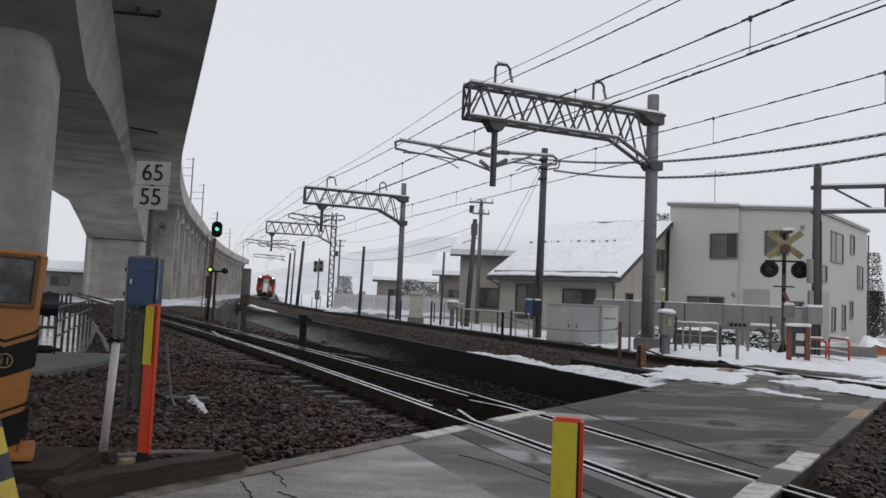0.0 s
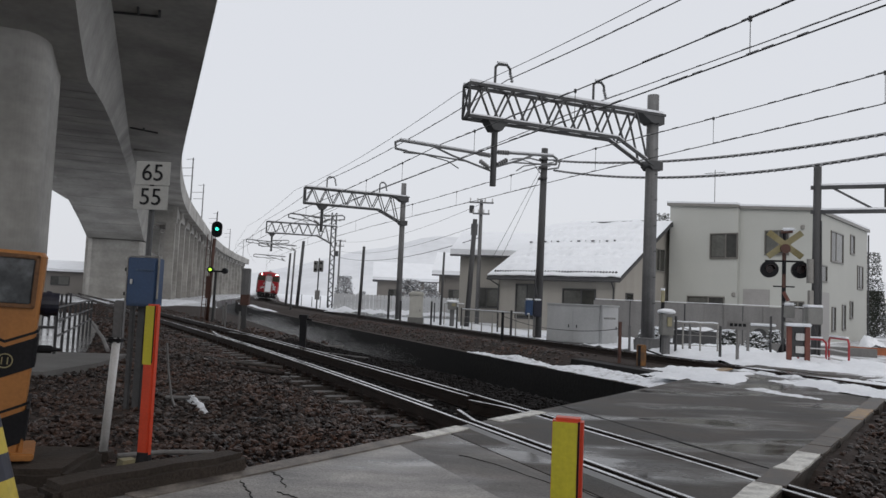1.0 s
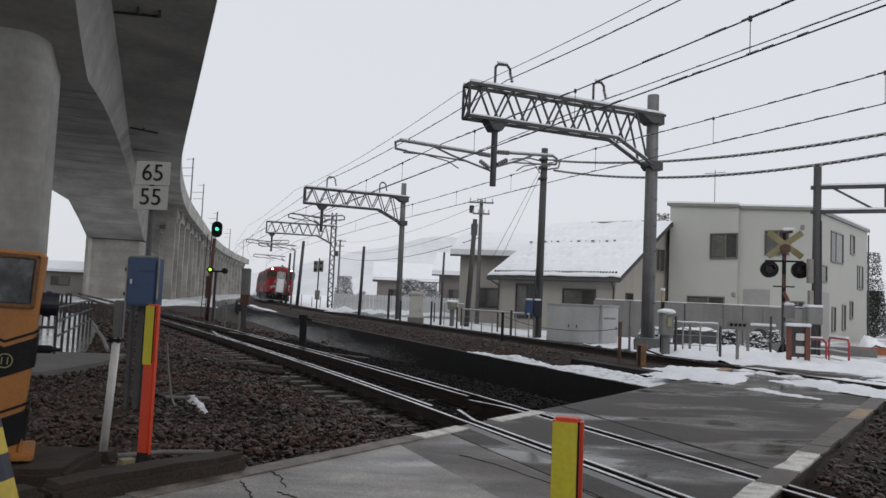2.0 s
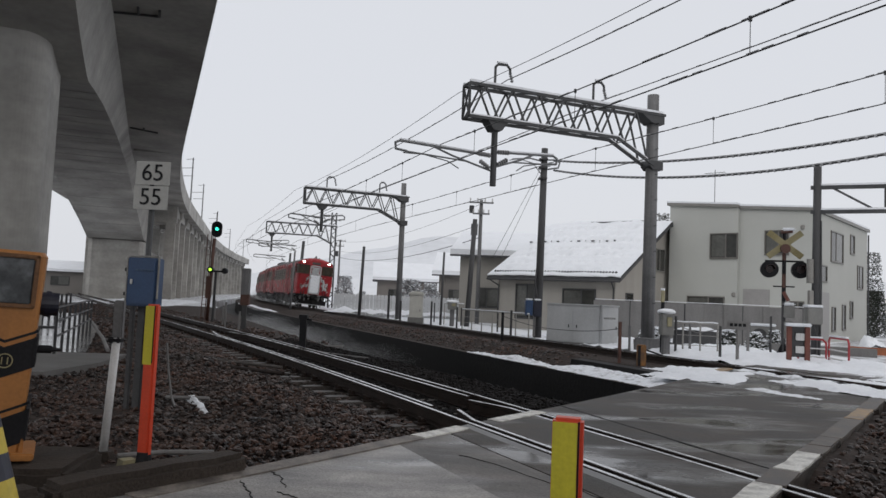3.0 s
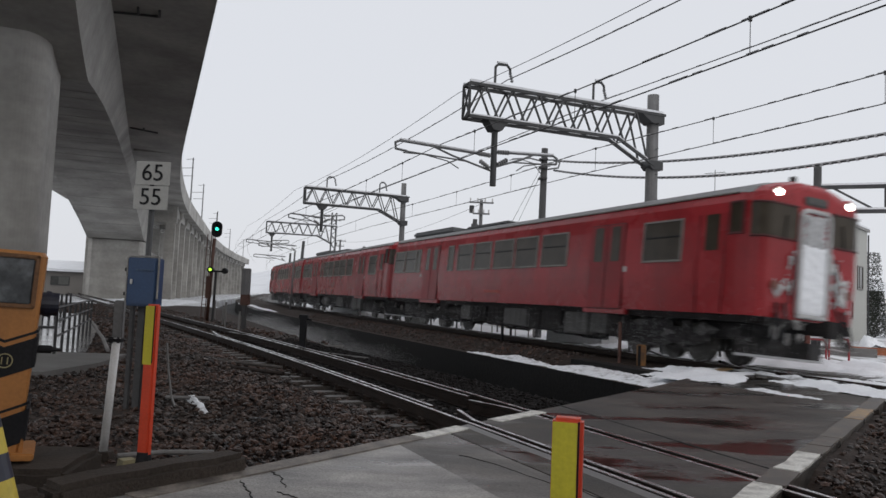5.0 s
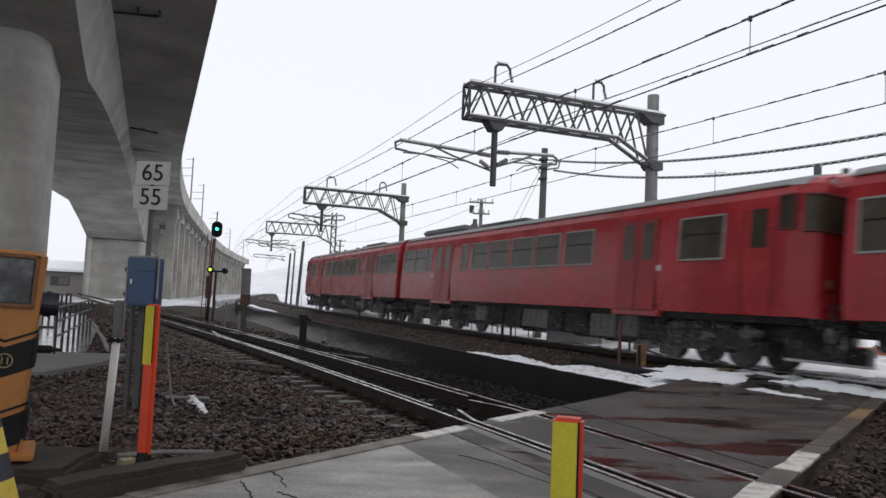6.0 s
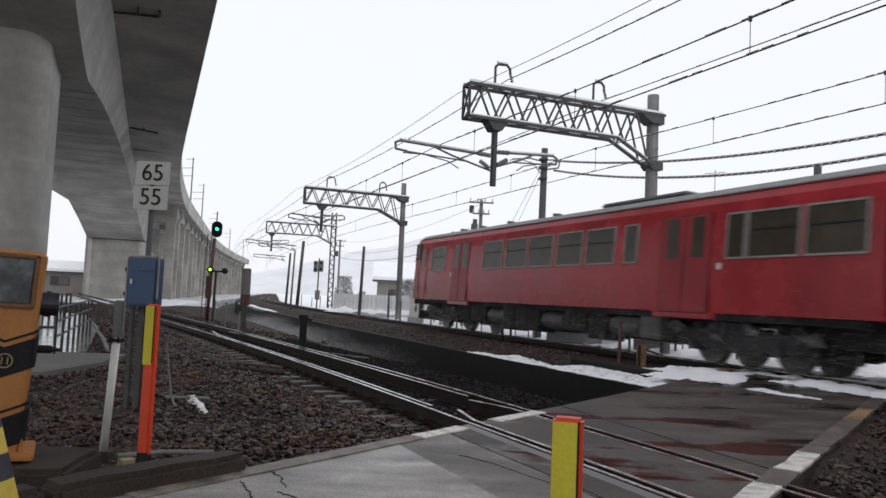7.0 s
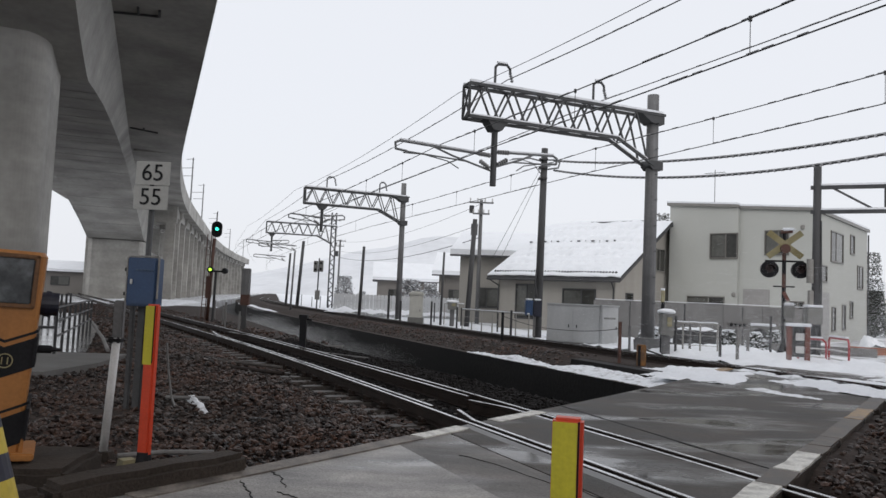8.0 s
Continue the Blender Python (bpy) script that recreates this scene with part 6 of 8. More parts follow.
# ---- houses beyond the tracks ----
def wall_window(parent, o, a, out, u0, u1, z0, z1, sliding=True, frame_mat=None):
    """A window let into a wall: recess, frame and panes. o is the wall's corner, a its direction, out its outward normal."""
    o, a, out = Vector(o), Vector(a), Vector(out)
    w = 0.05

    def slab(bm, ua, ub, za, zb, d0, d1):
        sheet(bm, [[o + a * u + UP * z + out * d for u, z in ((ua, za), (ub, za), (ub, zb), (ua, zb))] for d in (d0, d1)], closed=True, caps=True)
    bm = bmesh.new()
    slab(bm, u0, u1, z0, z1, -0.05, 0.012)
    win = part("window", bm, HOUSE_GLASS, parent, "dark window glass")
    bm = bmesh.new()
    for ua, ub, za, zb in ((u0 - w, u1 + w, z1, z1 + w), (u0 - w, u1 + w, z0 - w, z0), (u0 - w, u0, z0, z1), (u1, u1 + w, z0, z1)):
        slab(bm, ua, ub, za, zb, -0.04, 0.05)
    if sliding:
        m = u0 + (u1 - u0) * 0.42
        slab(bm, m - 0.03, m + 0.03, z0, z1, -0.03, 0.03)
    part("frame", bm, frame_mat or FRAME_BRONZE, win)
    if sliding:
        bm = bmesh.new()
        slab(bm, m + 0.04, u1 - 0.03, z0 + 0.04, z1 - 0.04, 0.012, 0.016)
        part("curtain_pane", bm, CURTAIN_GLASS, win, "paler pane with a drawn curtain behind")
    bm = bmesh.new()
    slab(bm, u0 - w * 1.1, u1 + w * 1.1, z0 - w * 1.6, z0 - w, -0.02, 0.06)
    part("sill", bm, frame_mat or FRAME_BRONZE, win)
    return win


def slab_between(bm, pts_low, pts_high):
    sheet(bm, [pts_low, pts_high], closed=True, caps=True)


def build_white_house():
    h = thing("white_house", "white two-storey house with a sloping flat roof and dark windows", "house")
    c, a, b = Vector((16.1, 32.0, 0)), Vector((-0.7507, 0.6606, 0)), Vector((0.6606, 0.7507, 0))
    lb = 9.85
    for u0, u1, z0, z1, off in ((3.22, 6.5, 6.02, 6.27, -0.25), (0.0, 3.22, 5.74, 5.98, 0.0)):
        bm = bmesh.new()
        p = [c + a * u0 + b * off, c + a * u1 + b * off, c + a * u1 + b * lb, c + a * u0 + b * lb]
        sheet(bm, [[q - UP * 0.3 for q in p], [q + UP * z for q, z in zip(p, (z0, z1, z1, z0))]], closed=True, caps=True)
        part("wall", bm, HOUSE_WHITE, h)
        bm = bmesh.new()
        p = [c + a * (u0 - (0.12 if u0 == 0 else 0.02)) + b * (off - 0.12), c + a * (u1 + (0.12 if u0 else 0)) + b * (off - 0.12), c + a * (u1 + (0.12 if u0 else 0)) + b * (lb + 0.12), c + a * (u0 - (0.12 if u0 == 0 else 0.02)) + b * (lb + 0.12)]
        zz = (z0, z1, z1, z0)
        slab_between(bm, [q + UP * (z + 0.002) for q, z in zip(p, zz)], [q + UP * (z + 0.14) for q, z in zip(p, zz)])
        roof = part("roof", bm, ROOF_TRIM, h, "grey metal roof edge")
        bm = bmesh.new()
        slab_between(bm, [q + UP * (z + 0.142) for q, z in zip(p, zz)], [q + UP * (z + 0.22) for q, z in zip(p, zz)])
        part("snow_layer", bm, SNOW, roof)
    nb, na = -b, -a
    for u0, u1, z0, z1, off in ((3.25, 4.45, 3.72, 4.80, -0.25), (1.10, 2.05, 3.90, 4.90, 0), (3.82, 5.5, 1.42, 1.84, -0.25), (0.45, 0.95, 1.1, 1.75, 0)):
        wall_window(h, c + b * off, a, nb, u0, u1, z0, z1)
    for u0, u1, z0, z1, sl in ((2.6, 4.7, 3.78, 5.1, True), (6.2, 6.95, 4.38, 5.25, False), (7.7, 8.8, 2.70, 3.80, True), (0.75, 1.85, 2.78, 3.42, False), (2.85, 3.4, 0.56, 1.6, False), (4.7, 5.25, 0.62, 1.74, False), (6.2, 6.7, 1.18, 1.95, False)):
        wall_window(h, c, b, na, u0, u1, z0, z1, sl)
    bm = bmesh.new()
    sheet(bm, [[c + b * u + UP * z + na * d for u, z in ((1.04, 0.05), (2.3, 0.05), (2.3, 2.26), (1.04, 2.26))] for d in (-0.02, 0.03)], closed=True, caps=True)
    part("door", bm, GREY_DOOR, h, "pale grey entrance door")
    bm = bmesh.new()
    sheet(bm, [[c + a * u + UP * z + nb * d for u, z in ((1.85, 0.05), (3.02, 0.05), (3.02, 2.28), (1.85, 2.28))] for d in (-0.02, 0.03)], closed=True, caps=True)
    part("porch_screen", bm, GREY_DOOR, h, "pale grey porch screen")
    bm = bmesh.new()
    rod(bm, c + b * (lb + 0.03) + na * 0.06, c + b * (lb + 0.03) + na * 0.06 + UP * 5.6, 0.04, n=8)
    part("downpipe", bm, POLE_DARK, h, "dark rain downpipe")
    for u, z in ((0.5, 5.05), (3.36, 2.0)):
        bm = bmesh.new()
        q = c + a * u - b * (0.25 if u > 3 else 0) + UP * z
        box(bm, q.x, q.y, q.z, 0.16, 0.16, 0.2, 0.03)
        part("wall_vent", bm, ALU_DIRTY, h)
    bm = bmesh.new()
    q = c + a * 5.0 + b * 1.5
    rod(bm, q + UP * 6.2, q + UP * 8.2, 0.018, n=6)
    for k in range(-3, 4):
        rod(bm, q + UP * 8.05 + a * (k * 0.16) - b * 0.15, q + UP * 8.05 + a * (k * 0.16) + b * 0.15, 0.008, n=5)
    rod(bm, q + UP * 8.05 - a * 0.5, q + UP * 8.05 + a * 0.5, 0.012, n=5)
    part("antenna", bm, STEEL, h, "thin television aerial")
    return h


def snow_roof(parent, c, a, b, la, span, eave, ridge, over, seed, thick=0.20):
    """Both slopes of a gable roof under a lumpy layer of snow."""
    for sgn in (0, 1):
        bm = bmesh.new()
        nu, nv = 120, 96
        g = []
        for i in range(nu + 1):
            row = []
            for j in range(nv + 1):
                u, v = -over + (la + 2 * over) * i / nu, j / nv
                t = -over * 0.9 + (span / 2 + over * 0.9) * v
                z = eave + (ridge - eave) * t / (span / 2)
                p = c + a * u + b * (t if sgn == 0 else span - t) + UP * z
                q = Vector((u * 1.1, t * 1.6, seed))
                rim = min(1, 6 * min(i / nu, 1 - i / nu), 10 * v + 0.35)
                hgt = thick * (0.45 + 0.55 * rim) + rim * (0.05 * noise.noise(q) + 0.05 * noise.noise(q * 2.7)) - rim * sum(dep * math.exp(-((t - row_t) / 0.13) ** 2) * max(0.25, 0.7 + 0.8 * noise.noise(q * 1.7) + 0.6 * math.sin(u * 14 + row_t)) for row_t, dep in ((0.75, 0.06), (1.5, 0.11), (2.2, 0.09), (3.0, 0.20), (3.7, 0.07), (4.5, 0.10)))
                row.append(bm.verts.new(p + UP * max(0.03, hgt)))
            g.append(row)
        for r0, r1 in zip(g, g[1:]):
            for j in range(nv):
                bm.faces.new((r0[j], r0[j + 1], r1[j + 1], r1[j]))
        edge = [g[i][0] for i in range(nu + 1)]
        low = [bm.verts.new(v.co - UP * (0.06 + 0.02 * noise.noise(v.co * 3))) for v in edge]
        for i in range(nu):
            bm.faces.new((edge[i], edge[i + 1], low[i + 1], low[i]))
        part("snow_layer", bm, SNOW, parent, "thick soft snow on the roof", smooth=True)
        bm = bmesh.new()
        lo = [c + a * (-over) + b * (-over * 0.9 if sgn == 0 else span + over * 0.9), c + a * (la + over) + b * (-over * 0.9 if sgn == 0 else span + over * 0.9), c + a * (la + over) + b * (span / 2), c + a * (-over) + b * (span / 2)]
        zz = [eave - (ridge - eave) * over * 0.9 / (span / 2)] * 2 + [ridge] * 2
        slab_between(bm, [p + UP * (z - 0.13) for p, z in zip(lo, zz)], [p + UP * (z + 0.012) for p, z in zip(lo, zz)])
        part("roof", bm, DARK_ROOF, parent, "dark tiled roof under the snow")


def build_gable_house():
    h = thing("gable_house", "cream house with a snow-laden gable roof and snow guards", "house")
    c, a, b = Vector((7.5, 32.0, 0)), Vector((-0.785, 0.62, 0)).normalized(), Vector((0.62, 0.785, 0)).normalized()
    la, lb = 6.05, 10.6
    bm = bmesh.new()
    prism(bm, [(0, -0.3), (lb, -0.3), (lb, 2.5), (lb / 2, 5.25), (0, 2.5)], b, UP, c, a, la)
    part("wall", bm, HOUSE_CREAM, h)
    snow_roof(h, c, a, b, la, lb, 2.62, 5.40, 0.42, 2.0)
    wall_window(h, c, a, -b, 4.02, 5.0, 0.55, 2.06, True, POLE_DARK)
    wall_window(h, c, a, -b, 0.95, 2.5, 1.0, 1.9, True, POLE_DARK)
    wall_window(h, c, b, -a, 4.4, 5.4, 3.05, 4.05, True, ALU_DIRTY)
    wall_window(h, c, b, -a, 1.1, 1.75, 1.1, 1.8, False, POLE_DARK)
    # snow guards: a row of small hooks along the eave
    for k in range(44):
        bm = bmesh.new()
        p = c + a * (-0.1 + k * (la + 0.2) / 43) + b * -0.16 + UP * (2.62 - 0.084 + 0.15)
        box(bm, p.x, p.y, p.z, 0.10, 0.10, 0.12, 0.03)
        part("snow_guard", bm, DARK_ROOF, h)
    # dark boxes set in as shade of upper snow dips, and the bare ridge tiles
    for k in range(13):
        bm = bmesh.new()
        t = 3.0 + 0.03 * math.sin(k * 5.1)
        p = c + a * (1.5 + k * 0.385) + b * t + UP * (2.62 + 2.78 * t / (lb / 2) + 0.17)
        w = 0.13 + 0.08 * math.sin(k * 2.7)
        box(bm, 0, 0, 0, w, 0.10, 0.07, 0.03, Matrix.Translation(p) @ Euler((0, 0, math.atan2(a.y, a.x))).to_matrix().to_4x4())
        part("snow_guard", bm, DARK_ROOF, h)
    bm = bmesh.new()
    e = c + b * (lb / 2 - 0.05) + UP * 5.52
    bar(bm, e + a * 0.6, e + a * 3.9, 0.16, 0.07)
    part("ridge_tile", bm, DARK_ROOF, h)
    bm = bmesh.new()
    e = c - b * 0.42 + UP * 2.30
    bend(bm, [e - a * 0.4, e + a * (la + 0.4)], 0.05, 8)
    q = c + a * (la - 0.05) - b * 0.06
    bend(bm, [e + a * (la + 0.3), q + UP * 2.0, q], 0.035, 8)
    q = c + a * 0.05 - b * 0.06
    bend(bm, [e + a * 0.0, q + UP * 2.0, q], 0.035, 8)
    part("gutter", bm, POLE_DARK, h, "dark eaves gutter and downpipes")
    return h


build_white_house()
build_gable_house()


def far_house(name, x, y, w, depth, eave, ridge, turn, wall_mat, label, snow=0.3):
    h = thing(name, label, "house", group="far houses")
    t = radians(turn)
    a, b = Vector((math.cos(t), math.sin(t), 0)), Vector((-math.sin(t), math.cos(t), 0))
    c = Vector((x, y, 0))
    bm = bmesh.new()
    prism(bm, [(0, -0.3), (depth, -0.3), (depth, eave), (depth / 2, ridge - 0.1), (0, eave)], b, UP, c, a, w)
    part("wall", bm, wall_mat, h)
    for s in (0, 1):
        bm = bmesh.new()
        o = 0.5
        lo = [c - a * o + b * (-o if s == 0 else depth + o), c + a * (w + o) + b * (-o if s == 0 else depth + o), c + a * (w + o) + b * depth / 2, c - a * o + b * depth / 2]
        zz = [eave - 0.25] * 2 + [ridge] * 2
        slab_between(bm, [p + UP * (z - 0.02) for p, z in zip(lo, zz)], [p + UP * (z + 0.08) for p, z in zip(lo, zz)])
        roof = part("roof", bm, DARK_ROOF, h)
        bm = bmesh.new()
        slab_between(bm, [p + UP * (z + 0.082) for p, z in zip(lo, zz)], [p + UP * (z + 0.08 + snow) for p, z in zip(lo, zz)])
        part("snow_layer", bm, SNOW, roof, "thick snow on the roof")
    for u in (0.2, 0.62):
        wall_window(h, c, a, -b, w * u, w * (u + 0.2), 0.9, 1.9, True, POLE_DARK)
    return h


far_house("brown_house", 1.0, 41.5, 5.5, 6.5, 3.9, 5.0, -12, HOUSE_TAUPE, "grey-brown house under a snowy roof")
far_house("low_house", -6.4, 74, 6.0, 6.0, 3.0, 4.4, 5, HOUSE_BROWN, "distant low house under snow")
far_house("low_house", -0.2, 56, 4.0, 5.0, 3.2, 4.5, -6, HOUSE_BROWN, "distant house with a deep snowy roof")
far_house("shed", -49.5, 90, 10.0, 9.0, 2.7, 3.6, 14, HOUSE_BROWN, "long low shed with a snow-covered roof beyond the viaduct")

# ---- block wall and fences in front of the houses ----
def build_block_wall():
    w = thing("block_wall", "long grey concrete block wall with snow along its top", "wall")
    o, d = Vector((13.0, 26.6, 0)), Vector((-0.937, 0.349, 0)).normalized()
    s = Vector((-d.y, d.x, 0))
    L, top, n, rows = 7.4, 1.52, 11, 1
    for i in range(n):
        for j in range(rows):
            bm = bmesh.new()
            p = o + d * (L * (i + 0.5) / n) + UP * (top * (j + 0.5) / rows - 0.05)
            m = Matrix.Translation(p) @ Euler((0, 0, math.atan2(d.y, d.x))).to_matrix().to_4x4()
            box(bm, 0, 0.02 * (i % 2), 0, L / n - 0.03, 0.11, top / rows - 0.006 - 0.05 * (i < 3), 0.008, m)
            part("panel", bm, BLOCK, w)
    for i in range(n + 1):
        bm = bmesh.new()
        p = o + d * (L * i / n)
        bar(bm, p - UP * 0.2, p + UP * (top - 0.07), 0.10)
        part("post", bm, STEEL_DARK if i % 3 == 0 else BLOCK, w)
    bm = bmesh.new()
    for i in range(20):
        a, b = o + d * (L * i / 20) + UP * (top - 0.02), o + d * (L * (i + 1) / 20) + UP * (top - 0.02)
        bar(bm, a, b, 0.15, 0.022 + 0.012 * noise.noise(Vector((i * 0.7, 3, 1))))
    part("snow_ridge", bm, SNOW, w)


build_block_wall()


def picket_fence(o, d, length, height, n, material, label):
    """Pale boards with rounded heads, side by side on two rails."""
    f = thing("picket_fence", label, "fence")
    o, d = Vector(o), Vector((d[0], d[1], 0)).normalized()
    m0 = Euler((0, 0, math.atan2(d.y, d.x))).to_matrix().to_4x4()
    w = length / n - 0.02
    edge = [(-w / 2, -0.1), (w / 2, -0.1)] + [(w / 2 * math.cos(a), height - w * 0.35 + w * 0.35 * math.sin(a)) for a in [math.pi * k / 8 for k in range(9)]]
    bm = bmesh.new()
    front = [bm.verts.new((x, -0.015, z)) for x, z in edge]
    back = [bm.verts.new((x, 0.015, z)) for x, z in edge]
    bm.faces.new(front)
    bm.faces.new(back[::-1])
    for k in range(len(edge)):
        bm.faces.new((front[k - 1], back[k - 1], back[k], front[k]))
    bmesh.ops.recalc_face_normals(bm, faces=bm.faces[:])
    first = part("picket", bm, material, f)
    first.matrix_local = Matrix.Translation(o + d * (length * 0.5 / n)) @ m0
    for i in range(1, n):
        ob = new("picket", first.data)
        ob.parent = f
        ob.matrix_local = Matrix.Translation(o + d * (length * (i + 0.5) / n)) @ m0
    for z in (0.3, height - 0.3):
        bm = bmesh.new()
        a, b = o + UP * z - Vector((d.y, -d.x, 0)) * 0.03, o + d * length + UP * z - Vector((d.y, -d.x, 0)) * 0.03
        bar(bm, a, b, 0.05)
        part("rail", bm, material, f)
    return f


def pipe_fence(a, b, hgt, n, label):
    """A light fence: thin posts, a top rail under snow and two wires."""
    f = thing("pipe_fence", label, "fence", group="pipe fences")
    a, b = Vector((*a, 0)), Vector((*b, 0))
    for i in range(n + 1):
        bm = bmesh.new()
        q = a.lerp(b, i / n)
        rod(bm, q - UP * 0.2, q + UP * (hgt + 0.02), 0.025, n=8)
        part("post", bm, MESH_GREY, f)
    for z, r in ((hgt, 0.022), (hgt * 0.62, 0.008), (hgt * 0.3, 0.008)):
        bm = bmesh.new()
        rod(bm, a + UP * z, b + UP * z, r, n=6)
        part("rail", bm, MESH_GREY, f)
    snow_on(f, [a.lerp(b, i / 9) + UP * (hgt + 0.02 + 0.006 * (i % 3)) for i in range(10)], 0.05, 0.035)


pipe_fence((1.0, 33.2), (3.25, 27.2), 0.80, 6, "low pipe fence topped with snow before the cream house")
pipe_fence((6.35, 20.9), (7.7, 20.6), 0.86, 3, "low pipe fence topped with snow beside the control box")
picket_fence((1.5, 47.0, 0), (-1.0, 0.01), 8.3, 1.30, 36, PALE_PANEL, "row of pale picket boards with rounded tops in snow")
pipe_fence((0.2, 36.8), (1.15, 36.6), 1.0, 2, "thin pale pipe gate beside the track")
# ---- things on the near side, left of the crossing road ----
def text_mesh(text, size, depth=0.004):
    cu = bpy.data.curves.new("figures", "FONT")
    cu.body, cu.size, cu.extrude, cu.align_x, cu.align_y = text, size, depth, "CENTER", "CENTER"
    ob = bpy.data.objects.new("figures", cu)
    me = bpy.data.meshes.new_from_object(ob)
    bpy.data.objects.remove(ob)
    return me


def build_speed_sign():
    p = thing("speed_sign", "speed limit sign with two white plates on a steel post", "sign", Matrix.Translation((-3.60, 9.04, 0)))
    bm = bmesh.new()
    rod(bm, (-0.03, 0.05, -0.3), (0.0, 0.05, 2.75), 0.035, n=10)
    part("post", bm, STEEL_DARK, p, "dark steel post", smooth=True)
    for z, txt in ((2.635, "65"), (2.335, "55")):
        bm = bmesh.new()
        box(bm, 0.0 - (2.635 - z) * 0.03, 0.0, z, 0.42, 0.02, 0.295, 0.006)
        plate = part("plate", bm, PLATE_WHITE, p, "white enamel plate")
        me = text_mesh(txt, 0.30)
        me.materials.append(BLACK)
        ob = new("speed_numeral", me)
        ob.parent = plate
        ob.matrix_basis = Matrix.Translation((-(2.635 - z) * 0.03, -0.0135, z)) @ Euler((math.pi / 2, 0, 0)).to_matrix().to_4x4() @ Matrix.Diagonal((0.93, 0.98, 1, 1))
        tagged(ob, "black speed figures")
    bm = bmesh.new()
    box(bm, 0.0, -0.012, 2.487, 0.05, 0.012, 0.014)
    part("dash", bm, BLACK, p)
    # the blue relay box and its stand
    return p


def build_relay_box():
    p = thing("relay_box", "blue steel relay box on a dark frame beside the track", "relay box", Matrix.Translation((-3.58, 9.0, 0)))
    for dx in (-0.14, -0.02, 0.12):
        bm = bmesh.new()
        box(bm, dx - 0.03, 0.08, 0.45, 0.055 if dx != -0.02 else 0.09, 0.06, 1.5, 0.008)
        part("leg", bm, POLE_DARK, p)
    bm = bmesh.new()
    box(bm, -0.01, 0, 1.30, 0.36, 0.22, 0.58, 0.012)
    body = part("body", bm, BLUE, p)
    bm = bmesh.new()
    box(bm, 0.0, -0.115, 1.295, 0.31, 0.018, 0.53, 0.008)
    door = part("door", bm, BLUE, p, "blue box door")
    bm = bmesh.new()
    box(bm, -0.12, -0.14, 1.30, 0.03, 0.02, 0.06, 0.006)
    part("handle", bm, ALU, door)
    bm = bmesh.new()
    for k in range(5):
        box(bm, -0.06 + k * 0.045, -0.1365, 1.44, 0.032, 0.004, 0.022)
    part("lettering_bars", bm, BLUE_PALE, door, "faint pale lettering")
    bm = bmesh.new()
    bend(bm, [(-0.195, -0.1, 1.02), (-0.195, -0.1, 1.58), (-0.17, -0.1, 1.605), (0.18, -0.1, 1.605)], 0.012)
    bend(bm, [(0.183, -0.1, 1.6), (0.183, -0.1, 1.1)], 0.012)
    part("edge_trim", bm, ALU_DIRTY, p)
    for z in (1.15, 1.44):
        bm = bmesh.new()
        box(bm, -0.205, -0.09, z, 0.03, 0.05, 0.05, 0.008)
        part("hinge", bm, BLACK, p)
    bm = bmesh.new()
    bend(bm, [(0.05, 0.05, 1.0), (0.02, 0.02, 0.6), (0.06, 0.03, 0.1), (0.1, 0.0, -0.25)], 0.022)
    bend(bm, [(0.12, 0.0, 1.0), (0.14, -0.05, 0.5), (0.16, -0.1, -0.25)], 0.014)
    part("cable", bm, BLACK, p, "hanging black cables")
    return p


